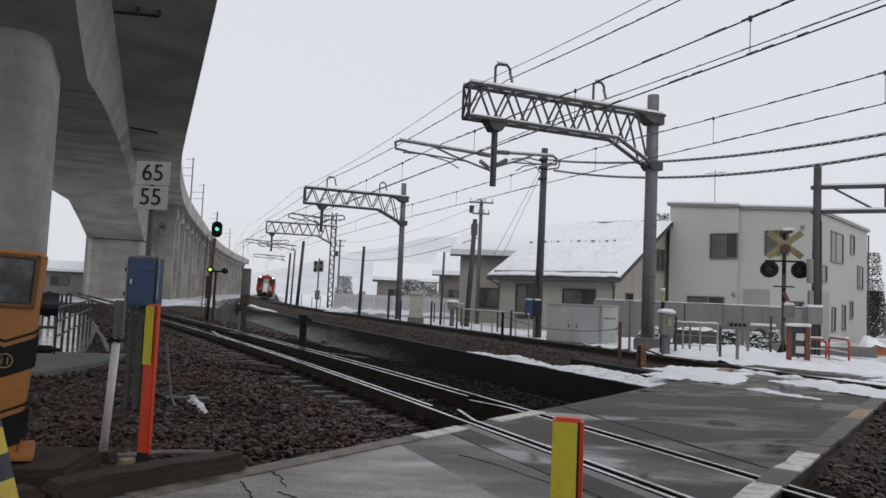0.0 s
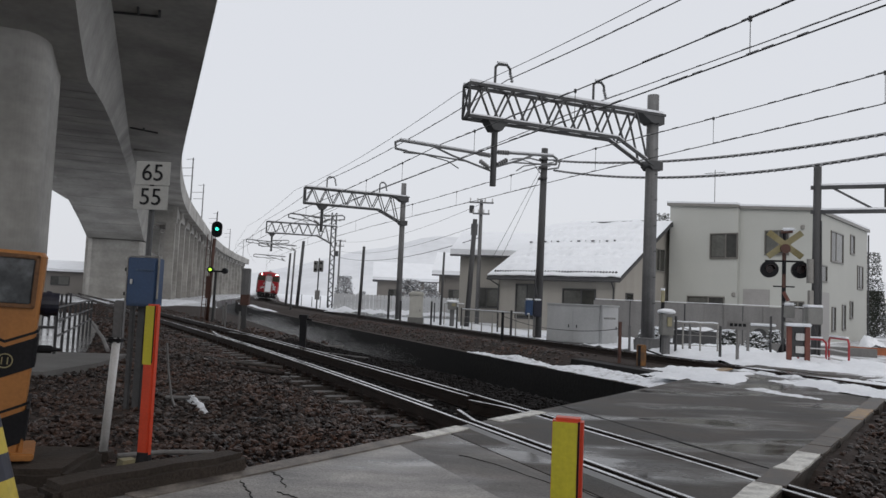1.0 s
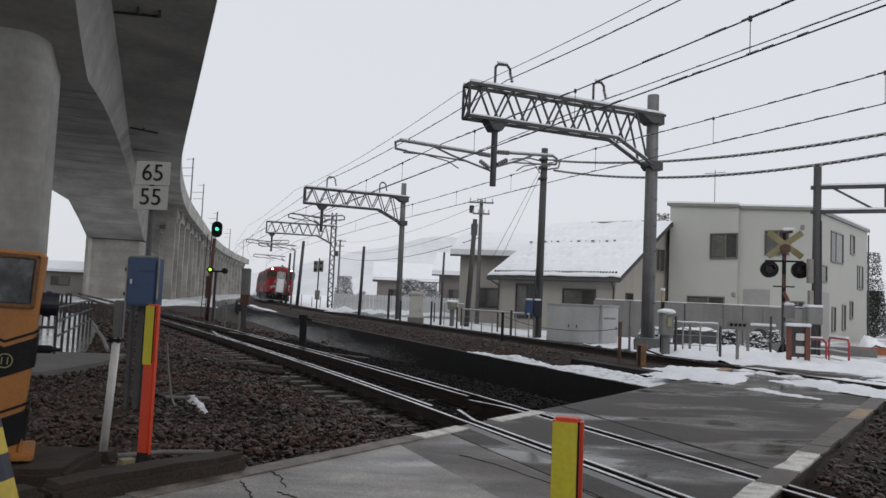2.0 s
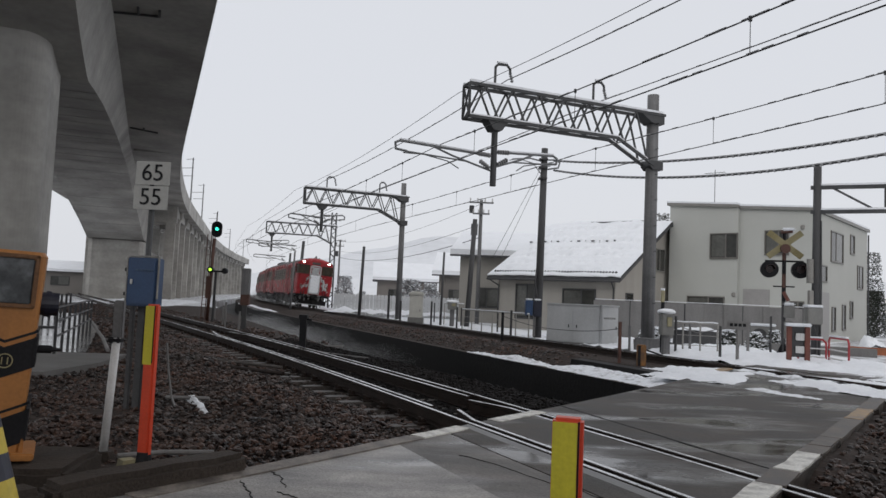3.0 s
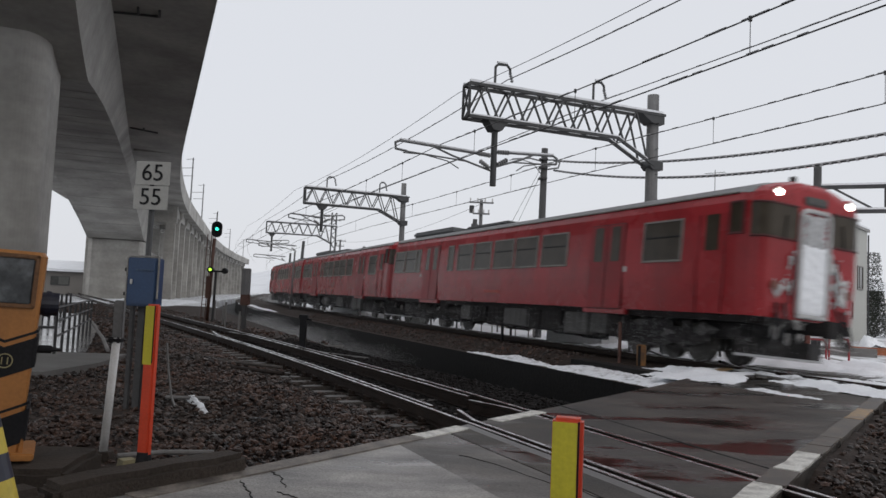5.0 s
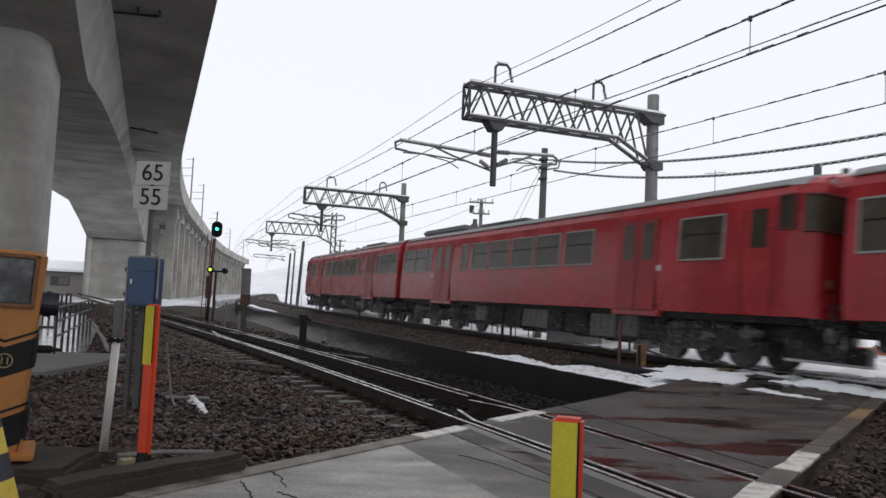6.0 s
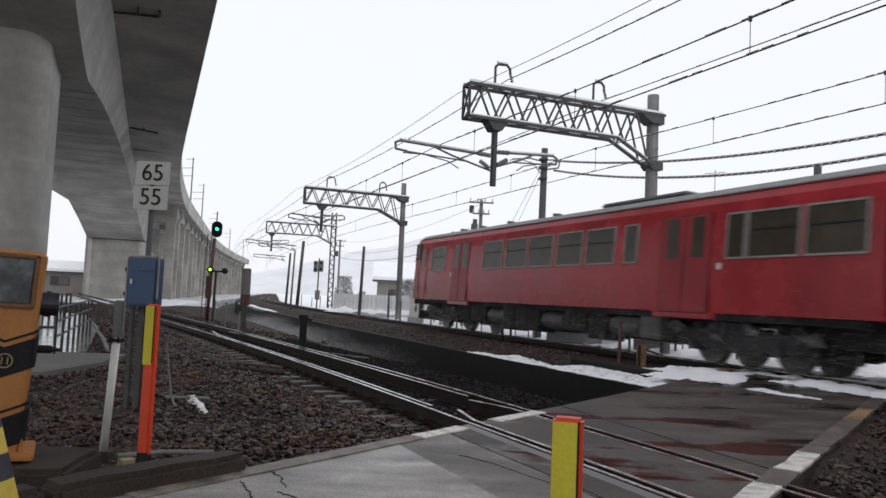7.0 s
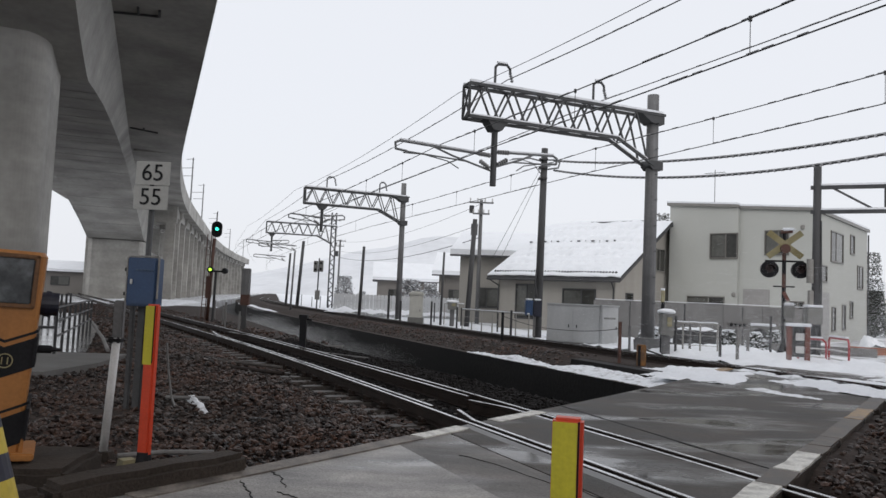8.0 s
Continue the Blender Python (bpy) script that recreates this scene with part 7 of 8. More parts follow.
def build_gate_machine():
    m = thing("gate_machine", "orange and black barrier machine at the crossing edge", "barrier machine", Matrix.Translation((-3.24, 5.41, -0.02)) @ Matrix(((1, 0, 0.083, 0), (0, 1, 0, 0), (0, 0, 1, 0), (0, 0, 0, 1))) @ Euler((0, 0, radians(27))).to_matrix().to_4x4())
    # body narrows slightly downwards; chevron bands wrap round it
    def ring(z, k=1.0):
        return [(x * k, y * k, z) for x, y in rounded(0, 0, 0.245 + 0.02 * (z - 0.7), 0.2, 0.045, 3)]
    bm = bmesh.new()
    sheet(bm, [ring(z) for z in (0.06, 0.5, 1.0, 1.40, 1.46)] + [ring(1.49, 0.93)], closed=True, caps=True)
    body = part("body", bm, ORANGE, m, "rusty orange steel body")
    for z0, hgt, mt in ((0.07, 0.225, BLACK), (0.33, 0.02, BLACK), (0.59, 0.215, BLACK), (0.835, 0.02, BLACK)):
        bm = bmesh.new()
        for x0, x1, s in ((-0.262, 0.06, -1), (0.06, 0.262, 1)):
            n = 6
            rows = []
            for i in range(n + 1):
                x = x0 + (x1 - x0) * i / n
                y = -0.2035 if abs(x) < 0.215 else -0.2035 + (abs(x) - 0.215) * 0.5
                dz = abs(x - 0.06) * 0.40
                rows.append([(x, y, z0 + dz), (x, y, z0 + dz + hgt), (x, y + 0.01, z0 + dz + hgt), (x, y + 0.01, z0 + dz)])
            sheet(bm, rows, closed=True, caps=True)
        xs = 0.264
        sheet(bm, [[(xs, y, z0 + 0.081), (xs, y, z0 + 0.081 + hgt), (xs - 0.02, y, z0 + 0.081 + hgt), (xs - 0.02, y, z0 + 0.081)] for y in (-0.19, 0.19)], closed=True, caps=True)
        part("chevron_band", bm, mt, m, "black chevron band")
    bm = bmesh.new()
    box(bm, -0.03, -0.205, 1.275, 0.44, 0.02, 0.33, 0.01)
    win = part("inspection_window", bm, WINDOW_DARK, m, "dark misted inspection window")
    bm = bmesh.new()
    for x, z, sx, sz in ((-0.03, 1.452, 0.5, 0.03), (-0.03, 1.10, 0.5, 0.028), (-0.265, 1.275, 0.03, 0.38), (0.205, 1.275, 0.03, 0.38)):
        box(bm, x, -0.212, z, sx, 0.03, sz, 0.006)
    part("frame", bm, MACHINE_FRAME, win)
    bm = bmesh.new()
    bmesh.ops.create_cone(bm, cap_ends=False, segments=24, radius1=0.052, radius2=0.052, depth=0.008, matrix=Matrix.Translation((0.075, -0.216, 0.712)) @ Euler((math.pi / 2, 0, 0)).to_matrix().to_4x4())
    bmesh.ops.create_cone(bm, cap_ends=False, segments=24, radius1=0.044, radius2=0.044, depth=0.008, matrix=Matrix.Translation((0.075, -0.216, 0.712)) @ Euler((math.pi / 2, 0, 0)).to_matrix().to_4x4())
    for r0, r1 in ((0.052, 0.044),):
        a = [(0.075 + r0 * math.cos(i * 0.2618), -0.2205, 0.712 + r0 * math.sin(i * 0.2618)) for i in range(24)]
        b = [(0.075 + r1 * math.cos(i * 0.2618), -0.2205, 0.712 + r1 * math.sin(i * 0.2618)) for i in range(24)]
        sheet(bm, [a, b], closed=True)
    for dx in (-0.018, 0.018):
        box(bm, 0.075 + dx, -0.216, 0.712, 0.008, 0.008, 0.05)
    part("emblem_ring", bm, YELLOW_DULL, m, "plain yellow ring emblem")
    bm = bmesh.new()
    rod(bm, (0.24, -0.02, 1.12), (0.37, -0.02, 1.12), 0.085, n=20)
    rod(bm, (0.28, -0.02, 1.12), (0.315, -0.02, 1.12), 0.095, n=20)
    part("axle_housing", bm, NAVY, m, "dark blue round axle housing")
    bm = bmesh.new()
    rod(bm, (0.2, 0.05, 0.78), (0.36, 0.05, 0.78), 0.03, n=10)
    rod(bm, (0.36, 0.05, 0.78), (0.42, 0.05, 0.78), 0.02, 0.01, 8)
    part("crank_stub", bm, BLACK, m)
    bm = bmesh.new()
    box(bm, 0.02, 0, 0.045, 0.62, 0.50, 0.05, 0.01)
    box(bm, 0.24, -0.1, 0.10, 0.03, 0.2, 0.14, 0.01)
    part("foot_plate", bm, ORANGE, m)
    return m


def build_delineator(name, m, w, d, hgt, split, label):
    """A flat guide post: yellow face over an orange-red body, on a black foot."""
    g = thing(name, label, "guide post", m)
    bm = bmesh.new()
    box(bm, 0, 0, hgt / 2, w, d, hgt, 0.012)
    part("body", bm, VERM, g, "orange-red plastic body")
    bm = bmesh.new()
    box(bm, -w * 0.08, -d / 2 - 0.003, (split + hgt) / 2 - 0.008, w * 0.80, 0.008, hgt - split - 0.012, 0.002)
    part("reflector", bm, YELLOW, g, "yellow reflective face")
    bm = bmesh.new()
    box(bm, w * 0.36, -d / 2 - 0.002, (split + hgt) / 2, 0.006, 0.006, hgt - split - 0.02)
    part("edge_groove", bm, BLACK, g)
    bm = bmesh.new()
    rod(bm, (0, 0, -0.12), (0, 0, 0.04), w * 0.75, w * 0.5, 10)
    part("foot", bm, BLACK, g, "black rubber foot")
    return g


build_speed_sign()
build_relay_box()
build_gate_machine()
build_delineator("guide_post", Matrix.Translation((-2.165, 5.63, -0.02)) @ Euler((0, 0, radians(-18))).to_matrix().to_4x4(), 0.098, 0.055, 1.14, 0.69, "orange-red guide post with yellow reflector on a kerb")
build_delineator("guide_post", Matrix.Translation((0.487, 2.75, 0.0)) @ Euler((0, 0, radians(-14))).to_matrix().to_4x4(), 0.112, 0.075, 0.845, 0.2, "yellow-faced guide post with red edges at the road side")


def build_boom():
    """The lowered end of a striped barrier pole, close at the camera's side."""
    b = thing("barrier_pole", "yellow and black striped barrier pole", "barrier pole")
    a, e = Vector((-1.186, 1.75, 1.30)), Vector((-0.931, 1.75, 0.50))
    n = 14
    for i in range(n):
        bm = bmesh.new()
        rod(bm, a.lerp(e, i / n), a.lerp(e, (i + 1) / n), 0.048, n=20)
        part("stripe", bm, (YELLOW_DULL2, NAVY)[(i + 1) % 2], b, "yellow band" if i % 2 else "dark band", smooth=False)
    bm = bmesh.new()
    rod(bm, e, (-0.92, 1.75, -0.05), 0.03, n=12)
    part("stand", bm, BLACK, b)


build_boom()


def post(name, a, b, r, material, label, category="post", n=10, group=""):
    bm = bmesh.new()
    a, b = Vector(a), Vector(b)
    rod(bm, (0, 0, 0), b - a, r, n=n)
    return solid(name, bm, material, label, category, group, m=Matrix.Translation(a))


white = thing("cable_post", "white-painted lower post strapped to a grey upper stub", "post", Matrix.Translation((-2.80, 6.42, 0)))
bm = bmesh.new()
rod(bm, (-0.02, 0, -0.25), (0.03, 0, 0.80), 0.034, n=12)
part("lower_post", bm, WHITE, white, "scuffed white pipe", smooth=True)
bm = bmesh.new()
box(bm, 0.02, 0.04, 0.91, 0.085, 0.06, 0.42, 0.01)
part("upper_stub", bm, GREY_CONCRETE, white)
bm = bmesh.new()
box(bm, 0.02, 0.01, 0.78, 0.10, 0.10, 0.05, 0.01)
part("strap", bm, BLACK, white)
bm = bmesh.new()
rod(bm, (0, 0, -0.26), (0, 0, -0.16), 0.10, 0.07, 8)
part("stone_foot", bm, KERB, white)

# concrete kerb blocks along the road's left edge, and the machine's footing
def block(name, x, y, z, sx, sy, sz, turn, material, label, category, seed=0, bevel=0.04):
    bm = bmesh.new()
    box(bm, 0, 0, 0, sx, sy, sz, bevel)
    bmesh.ops.subdivide_edges(bm, edges=[e for e in bm.edges if e.calc_length() > 0.25], cuts=4, use_grid_fill=True)
    for v in bm.verts:
        v.co += Vector((noise.noise(v.co * 3 + Vector((seed, 0, 0))), noise.noise(v.co * 3 + Vector((0, seed, 5))), noise.noise(v.co * 4 + Vector((5, 0, seed))))) * 0.02
    return solid(name, bm, material, label, category, m=Matrix.Translation((x, y, z)) @ Euler((0, 0, radians(turn))).to_matrix().to_4x4(), smooth=False)


block("kerb_block", -1.79, 4.83, -0.09, 1.34, 0.24, 0.42, 53, KERB, "mossy brown concrete kerb block", "kerb", 1)
block("kerb_block", -2.46, 3.93, -0.09, 0.8, 0.24, 0.42, 53, KERB, "mossy brown concrete kerb block", "kerb", 2)
block("machine_footing", -3.02, 5.50, -0.13, 0.95, 0.75, 0.22, 6, KERB, "weathered concrete footing under the barrier machine", "footing", 3)
for x, y, mt, lab in ((-2.487, 6.12, YELLOW_DULL, "small yellow concrete marker stone"), (-2.755, 6.01, BLOCK, "small pale concrete marker stone")):
    bm = bmesh.new()
    rod(bm, (0, 0, -0.12), (0, 0, 0.05), 0.10, 0.075, 4)
    solid("marker_stone", bm, mt, lab, "marker stone", "marker stones", m=Matrix.Translation((x, y, -0.20)))

# pipes, cables and leftover snow in the ballast
for pts, r, mt, lab in (([(-2.62, 6.25, -0.16), (-2.3, 6.42, -0.15), (-1.9, 6.5, -0.15)], 0.022, BLOCK, "pale conduit lying in the ballast"),
                        ([(-3.42, 9.4, 0.55), (-3.38, 9.4, 0.2), (-3.3, 9.35, -0.12), (-3.2, 9.2, -0.2)], 0.014, BLOCK, "white plastic conduit by the relay box"),
                        ([(-3.5, 9.7, -0.17), (-2.95, 9.75, -0.17)], 0.025, BLOCK, "pale conduit lying in the ballast"),
                        ([(-3.9, 13.4, -0.12), (-2.6, 12.6, -0.12)], 0.035, RUST, "rusty pipe beside the track"),
                        ([(-4.2, 14.2, -0.10), (-2.8, 13.4, -0.10)], 0.03, SLEEPER, "old timber beside the track")):
    bm = bmesh.new()
    bend(bm, [Vector(p) for p in pts], r, 8)
    solid("conduit", bm, mt, lab, "conduit", "conduits")
snow_bank(lambda x, y: Vector((x - 0.533 * (y - 8.93), y, -0.19)), -2.79, -2.67, 8.95, 10.1, 0.08, 31, "leftover patch of snow in the ballast", 0.03, 0.32, OLD_SNOW)
snow_bank(lambda x, y: Vector((x, y, -0.22)), -2.35, -2.15, 7.4, 7.6, 0.04, 33, "leftover patch of snow in the ballast", 0.05, 0.35)

# concrete slab and guard fence behind the machine
bm = bmesh.new()
slab_between(bm, [Vector(p) for p in ((-6.0, 11.4, -0.4), (-5.9, 13.0, -0.4), (-6.2, 14.9, -0.4), (-9.5, 14.4, -0.4), (-9.3, 11.2, -0.4))], [Vector(p) for p in ((-6.0, 11.4, -0.12), (-5.9, 13.0, -0.12), (-6.2, 14.9, -0.12), (-9.5, 14.4, -0.12), (-9.3, 11.2, -0.12))])
solid("path_slab", bm, PATH, "pale wet concrete path slab", "path", kind="structure")
bm = bmesh.new()
slab_between(bm, [Vector((x, y, -0.45)) for x, y in YARD], [Vector((x, y, -0.19)) for x, y in YARD])
solid("yard", bm, SLUSH_YARD, "wet slushy yard under the viaduct", "yard", kind="structure")


def build_guard_fence():
    f = thing("guard_fence", "dark pipe guard fence under the viaduct", "fence")
    a, b = Vector((-7.35, 14.3, 0)), Vector((-10.3, 22.0, 0))
    n = 7
    for i in range(n + 1):
        p = a.lerp(b, i / n)
        bm = bmesh.new()
        rod(bm, p - UP * 0.35, p + UP * 0.78, 0.03, n=8)
        part("post", bm, DARK_STEEL, f)
    for z in (0.2, 0.5, 0.76):
        bm = bmesh.new()
        rod(bm, a + UP * z, b + UP * z, 0.024, n=8)
        part("rail", bm, DARK_STEEL, f)
    c = a + Vector((-1.1, -0.2, 0))
    for z in (-0.05, 0.38, 0.78):
        bm = bmesh.new()
        rod(bm, a + UP * z, c + UP * z, 0.028, n=8)
        part("rail", bm, STEEL_DARK, f)
    bm = bmesh.new()
    rod(bm, c - UP * 0.35, c + UP * 0.8, 0.03, n=8)
    part("post", bm, STEEL_DARK, f)


build_guard_fence()
for i in range(7):
    p = Vector((-13.6 - i * 0.75, 25.0 + i * 1.9, 0))
    post("bollard", p - UP * 0.4, p + UP * 0.72, 0.05, DARK_STEEL, "short dark bollard at the yard edge", "bollard", group="bollards")
bm = bmesh.new()
bend(bm, [Vector(p) for p in ((-12.0, 25.5, 0.05), (-10.0, 21.6, 0.02), (-8.2, 18.2, -0.05), (-6.9, 15.6, -0.12))], 0.04, 6)
solid("cable_trough", bm, BLOCK, "pale cable trough curving along the yard", "cable trough")


# ---- signals and boxes along the near track ----
def build_signal():
    s = thing("colour_light_signal", "black colour light signal showing green on a rusty mast", "railway signal", Matrix.Translation((-10.45, 33.4, 0)))
    bm = bmesh.new()
    rod(bm, (0, 0, -0.3), (0.12, 0, 3.5), 0.075, n=12)
    part("mast", bm, RUST_MAST, s, "reddish brown mast", smooth=True)
    bm = bmesh.new()
    for dx in (-0.32, -0.14):
        rod(bm, (dx, 0.1, -0.2), (dx + 0.1, 0.1, 3.7), 0.02, n=6)
    for k in range(11):
        rod(bm, (-0.32 + k * 0.008, 0.1, 0.2 + k * 0.32), (-0.14 + k * 0.008, 0.1, 0.2 + k * 0.32), 0.012, n=5)
    part("ladder", bm, RUST_MAST, s)
    bm = bmesh.new()
    pts = rounded(0.2, 3.93, 0.235, 0.36, 0.22, 6)
    sheet(bm, [[(x, y, z) for x, z in pts] for y in (-0.03, 0.05)], closed=True, caps=True)
    box(bm, 0.2, 0.12, 3.93, 0.26, 0.16, 0.5, 0.03)
    head = part("signal_head", bm, BLACK, s, "black rounded backboard")
    for z, mt in ((4.08, BLACK), (3.94, GREEN_LAMP), (3.78, BLACK)):
        bm = bmesh.new()
        rod(bm, (0.22, -0.05, z), (0.22, -0.035, z), 0.075, n=16)
        part("lens", bm, mt, head)
        bm = bmesh.new()
        for i in range(9):
            a0, a1 = math.pi * i / 9, math.pi * (i + 1) / 9
            bar(bm, (0.22 + 0.09 * math.cos(a0), -0.1, z + 0.09 * math.sin(a0)), (0.22 + 0.09 * math.cos(a1), -0.1, z + 0.09 * math.sin(a1)), 0.14, 0.012)
        part("visor", bm, BLACK, head)
    bm = bmesh.new()
    rod(bm, (0.19, 0, 4.28), (0.19, 0, 4.75), 0.015, n=6)
    part("finial", bm, DARK_STEEL, s)
    bm = bmesh.new()
    box(bm, 0.0, -0.02, 1.3, 0.24, 0.2, 1.0, 0.03)
    part("case", bm, RUST_MAST, s)
    s2 = thing("dwarf_signal", "low signal post with a lit lime lamp", "railway signal", Matrix.Translation((-10.2, 33.0, 0)))
    bm = bmesh.new()
    rod(bm, (0.12, 0, -0.3), (0.16, 0, 2.05), 0.06, n=10)
    part("post", bm, DARK_STEEL, s2)
    bm = bmesh.new()
    box(bm, 0.2, 0, 2.02, 0.75, 0.12, 0.08, 0.02)
    rod(bm, (0.55, -0.1, 2.05), (0.55, 0.1, 2.05), 0.13, n=14)
    rod(bm, (-0.08, -0.1, 2.08), (-0.08, 0.1, 2.08), 0.14, n=14)
    part("lamp_case", bm, BLACK, s2)
    bm = bmesh.new()
    rod(bm, (-0.08, -0.13, 2.09), (-0.08, -0.1, 2.09), 0.06, n=16)
    part("lens", bm, LIME_LAMP, s2, "lit lime green lens")


build_signal()
g = thing("track_box", "tall weathered grey box on a dark post", "track box", Matrix.Translation((-7.05, 26.8, 0)))
bm = bmesh.new()
box(bm, 0, 0, 1.42, 0.28, 0.26, 1.22, 0.02)
part("body", bm, GREY_CONCRETE, g)
bm = bmesh.new()
box(bm, 0.01, 0.0, 0.90, 0.30, 0.28, 0.4, 0.02)
part("lower_case", bm, RUST_MAST, g)
bm = bmesh.new()
box(bm, 0, 0, 0.35, 0.16, 0.14, 1.0, 0.02)
part("post", bm, POLE_DARK, g)
b = thing("buffer_post", "short black timber post beside the track", "post", Matrix.Translation((-3.29, 18.0, 0)))
bm = bmesh.new()
box(bm, 0, 0, 0.18, 0.15, 0.15, 0.95, 0.015)
part("timber", bm, BLACK, b)
bm = bmesh.new()
box(bm, 0.0, 0.0, 0.67, 0.2, 0.19, 0.10, 0.01)
rod(bm, (0.05, 0, 0.62), (0.2, 0, 0.60), 0.03, n=8)
part("cap_iron", bm, BLACK, b)
for x, y, h in ((-7.78, 27.0, 0.78), (-7.0, 26.0, 0.5), (-10.9, 36, 0.7), (-8.6, 29.5, 0.6)):
    post("distance_post", (x, y, -0.35), (x, y, h), 0.035, BLOCK, "short pale concrete distance post", "post", group="distance posts")
bm = bmesh.new()
bar(bm, (-3.2, 18.3, -0.18), (-1.6, 16.9, -0.18), 0.06)
solid("loose_pipe", bm, BLOCK, "pale pipe lying beside the track", "pipe")

g = thing("track_signal", "small signal with twin grey cases high on a slim post", "railway signal", Matrix.Translation((-9.4, 56.4, 0)))
bm = bmesh.new()
rod(bm, (0, 0, -0.3), (0.03, 0, 3.9), 0.055, n=10)
part("post", bm, STEEL_DARK, g)
for dx, z in ((-0.2, 3.25), (0.22, 3.3)):
    bm = bmesh.new()
    box(bm, dx, -0.08, z, 0.3, 0.25, 0.85, 0.03)
    case = part("case", bm, BOX_GREY, g, "weathered grey signal case")
    for k in (-0.22, 0.22):
        bm = bmesh.new()
        rod(bm, (dx, -0.3, z + k), (dx, -0.2, z + k), 0.09, n=12)
        part("hood", bm, BLACK, case)
bm = bmesh.new()
box(bm, 0.02, -0.02, 1.1, 0.34, 0.28, 0.7, 0.02)
part("lower_box", bm, BOX_GREY, g)
# ---- things at the far side of the crossing ----
def build_alarm():
    a = thing("crossing_alarm", "level crossing alarm with faded yellow cross and two dark lamps", "crossing alarm", Matrix.Translation((9.58, 20.75, 0.05)) @ Euler((0, 0, radians(-14))).to_matrix().to_4x4())
    n = 9
    for i in range(n):
        bm = bmesh.new()
        rod(bm, (0, 0, 3.45 * i / n), (0, 0, 3.45 * (i + 1) / n), 0.055, n=12)
        part("post_band", bm, (BLACK, RUST_MAST)[i % 2] if i > 3 else POLE_DARK, a)
    bm = bmesh.new()
    for k in range(4):
        q = k * math.pi / 2 + 0.4
        prism(bm, [(0.05, 0), (0.28, 0), (0.05, 0.42)], (math.cos(q), math.sin(q), 0), UP, (0, 0, -0.05), (-math.sin(q) * 0.02, math.cos(q) * 0.02, 0), 1)
    box(bm, 0, 0, -0.04, 0.5, 0.5, 0.06, 0.01)
    part("flared_foot", bm, BLACK, a, "black flared foot")
    for s in (-1, 1):
        bm = bmesh.new()
        m = Matrix.Translation((0, -0.09 - 0.012 * s, 3.12)) @ Euler((0, s * radians(38), 0)).to_matrix().to_4x4()
        box(bm, 0, 0, 0, 1.12, 0.02, 0.17, 0.004, m)
        part("cross_arm", bm, YELLOW_DULL, a, "faded yellow cross arm")
        for e in (-0.42, 0.42):
            bm = bmesh.new()
            box(bm, e, -0.0025, 0, 0.26 if s > 0 else 0.0001, 0.02, 0.172, 0.0, m)
            if s > 0:
                part("arm_stripe", bm, FADED_BLACK, a, "dark worn stripe")
            else:
                bm.free()
        bm = bmesh.new()
        rod(bm, (s * 0.40, -0.16, 2.42), (s * 0.40, -0.02, 2.42), 0.235, n=24)
        part("lamp_disc", bm, BLACK, a, "black lamp backboard")
        bm = bmesh.new()
        for i in range(10):
            a0, a1 = math.pi * i / 10, math.pi * (i + 1) / 10
            bar(bm, (s * 0.40 + 0.12 * math.cos(a0), -0.26, 2.42 + 0.12 * math.sin(a0)), (s * 0.40 + 0.12 * math.cos(a1), -0.26, 2.42 + 0.12 * math.sin(a1)), 0.2, 0.01)
        rod(bm, (s * 0.40, -0.18, 2.42), (s * 0.40, -0.16, 2.42), 0.10, n=16)
        part("lamp", bm, LAMP_RED, a, "unlit dark red lamp under a hood")
    bm = bmesh.new()
    bar(bm, (-0.5, 0, 2.66), (0.5, 0, 2.66), 0.05)
    rod(bm, (-0.28, 0, 1.95), (0.28, 0, 1.95), 0.02, n=6)
    part("lamp_bar", bm, BLACK, a)
    bm = bmesh.new()
    rod(bm, (0, -0.1, 3.0), (0, -0.2, 3.0), 0.13, n=14)
    part("bell_speaker", bm, RUST_MAST, a)
    bm = bmesh.new()
    rod(bm, (-0.1, -0.05, 3.48), (0.2, -0.05, 3.5), 0.05, n=8)
    part("top_siren", bm, RUST_MAST, a)
    bm = bmesh.new()
    box(bm, 0.10, -0.05, 3.55, 0.36, 0.16, 0.10, 0.04)
    part("snow_cap", bm, SNOW, a)
    bm = bmesh.new()
    box(bm, 0.12, -0.12, 1.25, 0.26, 0.2, 0.34, 0.02)
    box(bm, 0.10, -0.12, 0.75, 0.2, 0.16, 0.5, 0.02)
    part("control_case", bm, BOX_GREY, a, "small grey control case")
    bm = bmesh.new()
    box(bm, 0.12, -0.12, 1.46, 0.3, 0.24, 0.09, 0.04)
    part("snow_cap", bm, SNOW, a)
    bm = bmesh.new()
    bend(bm, [(-0.02, -0.07, 1.8), (0.05, -0.1, 1.65), (0.1, -0.12, 1.55)], 0.05)
    part("red_sleeve", bm, RED_POST, a, "red cable sleeve")


build_alarm()


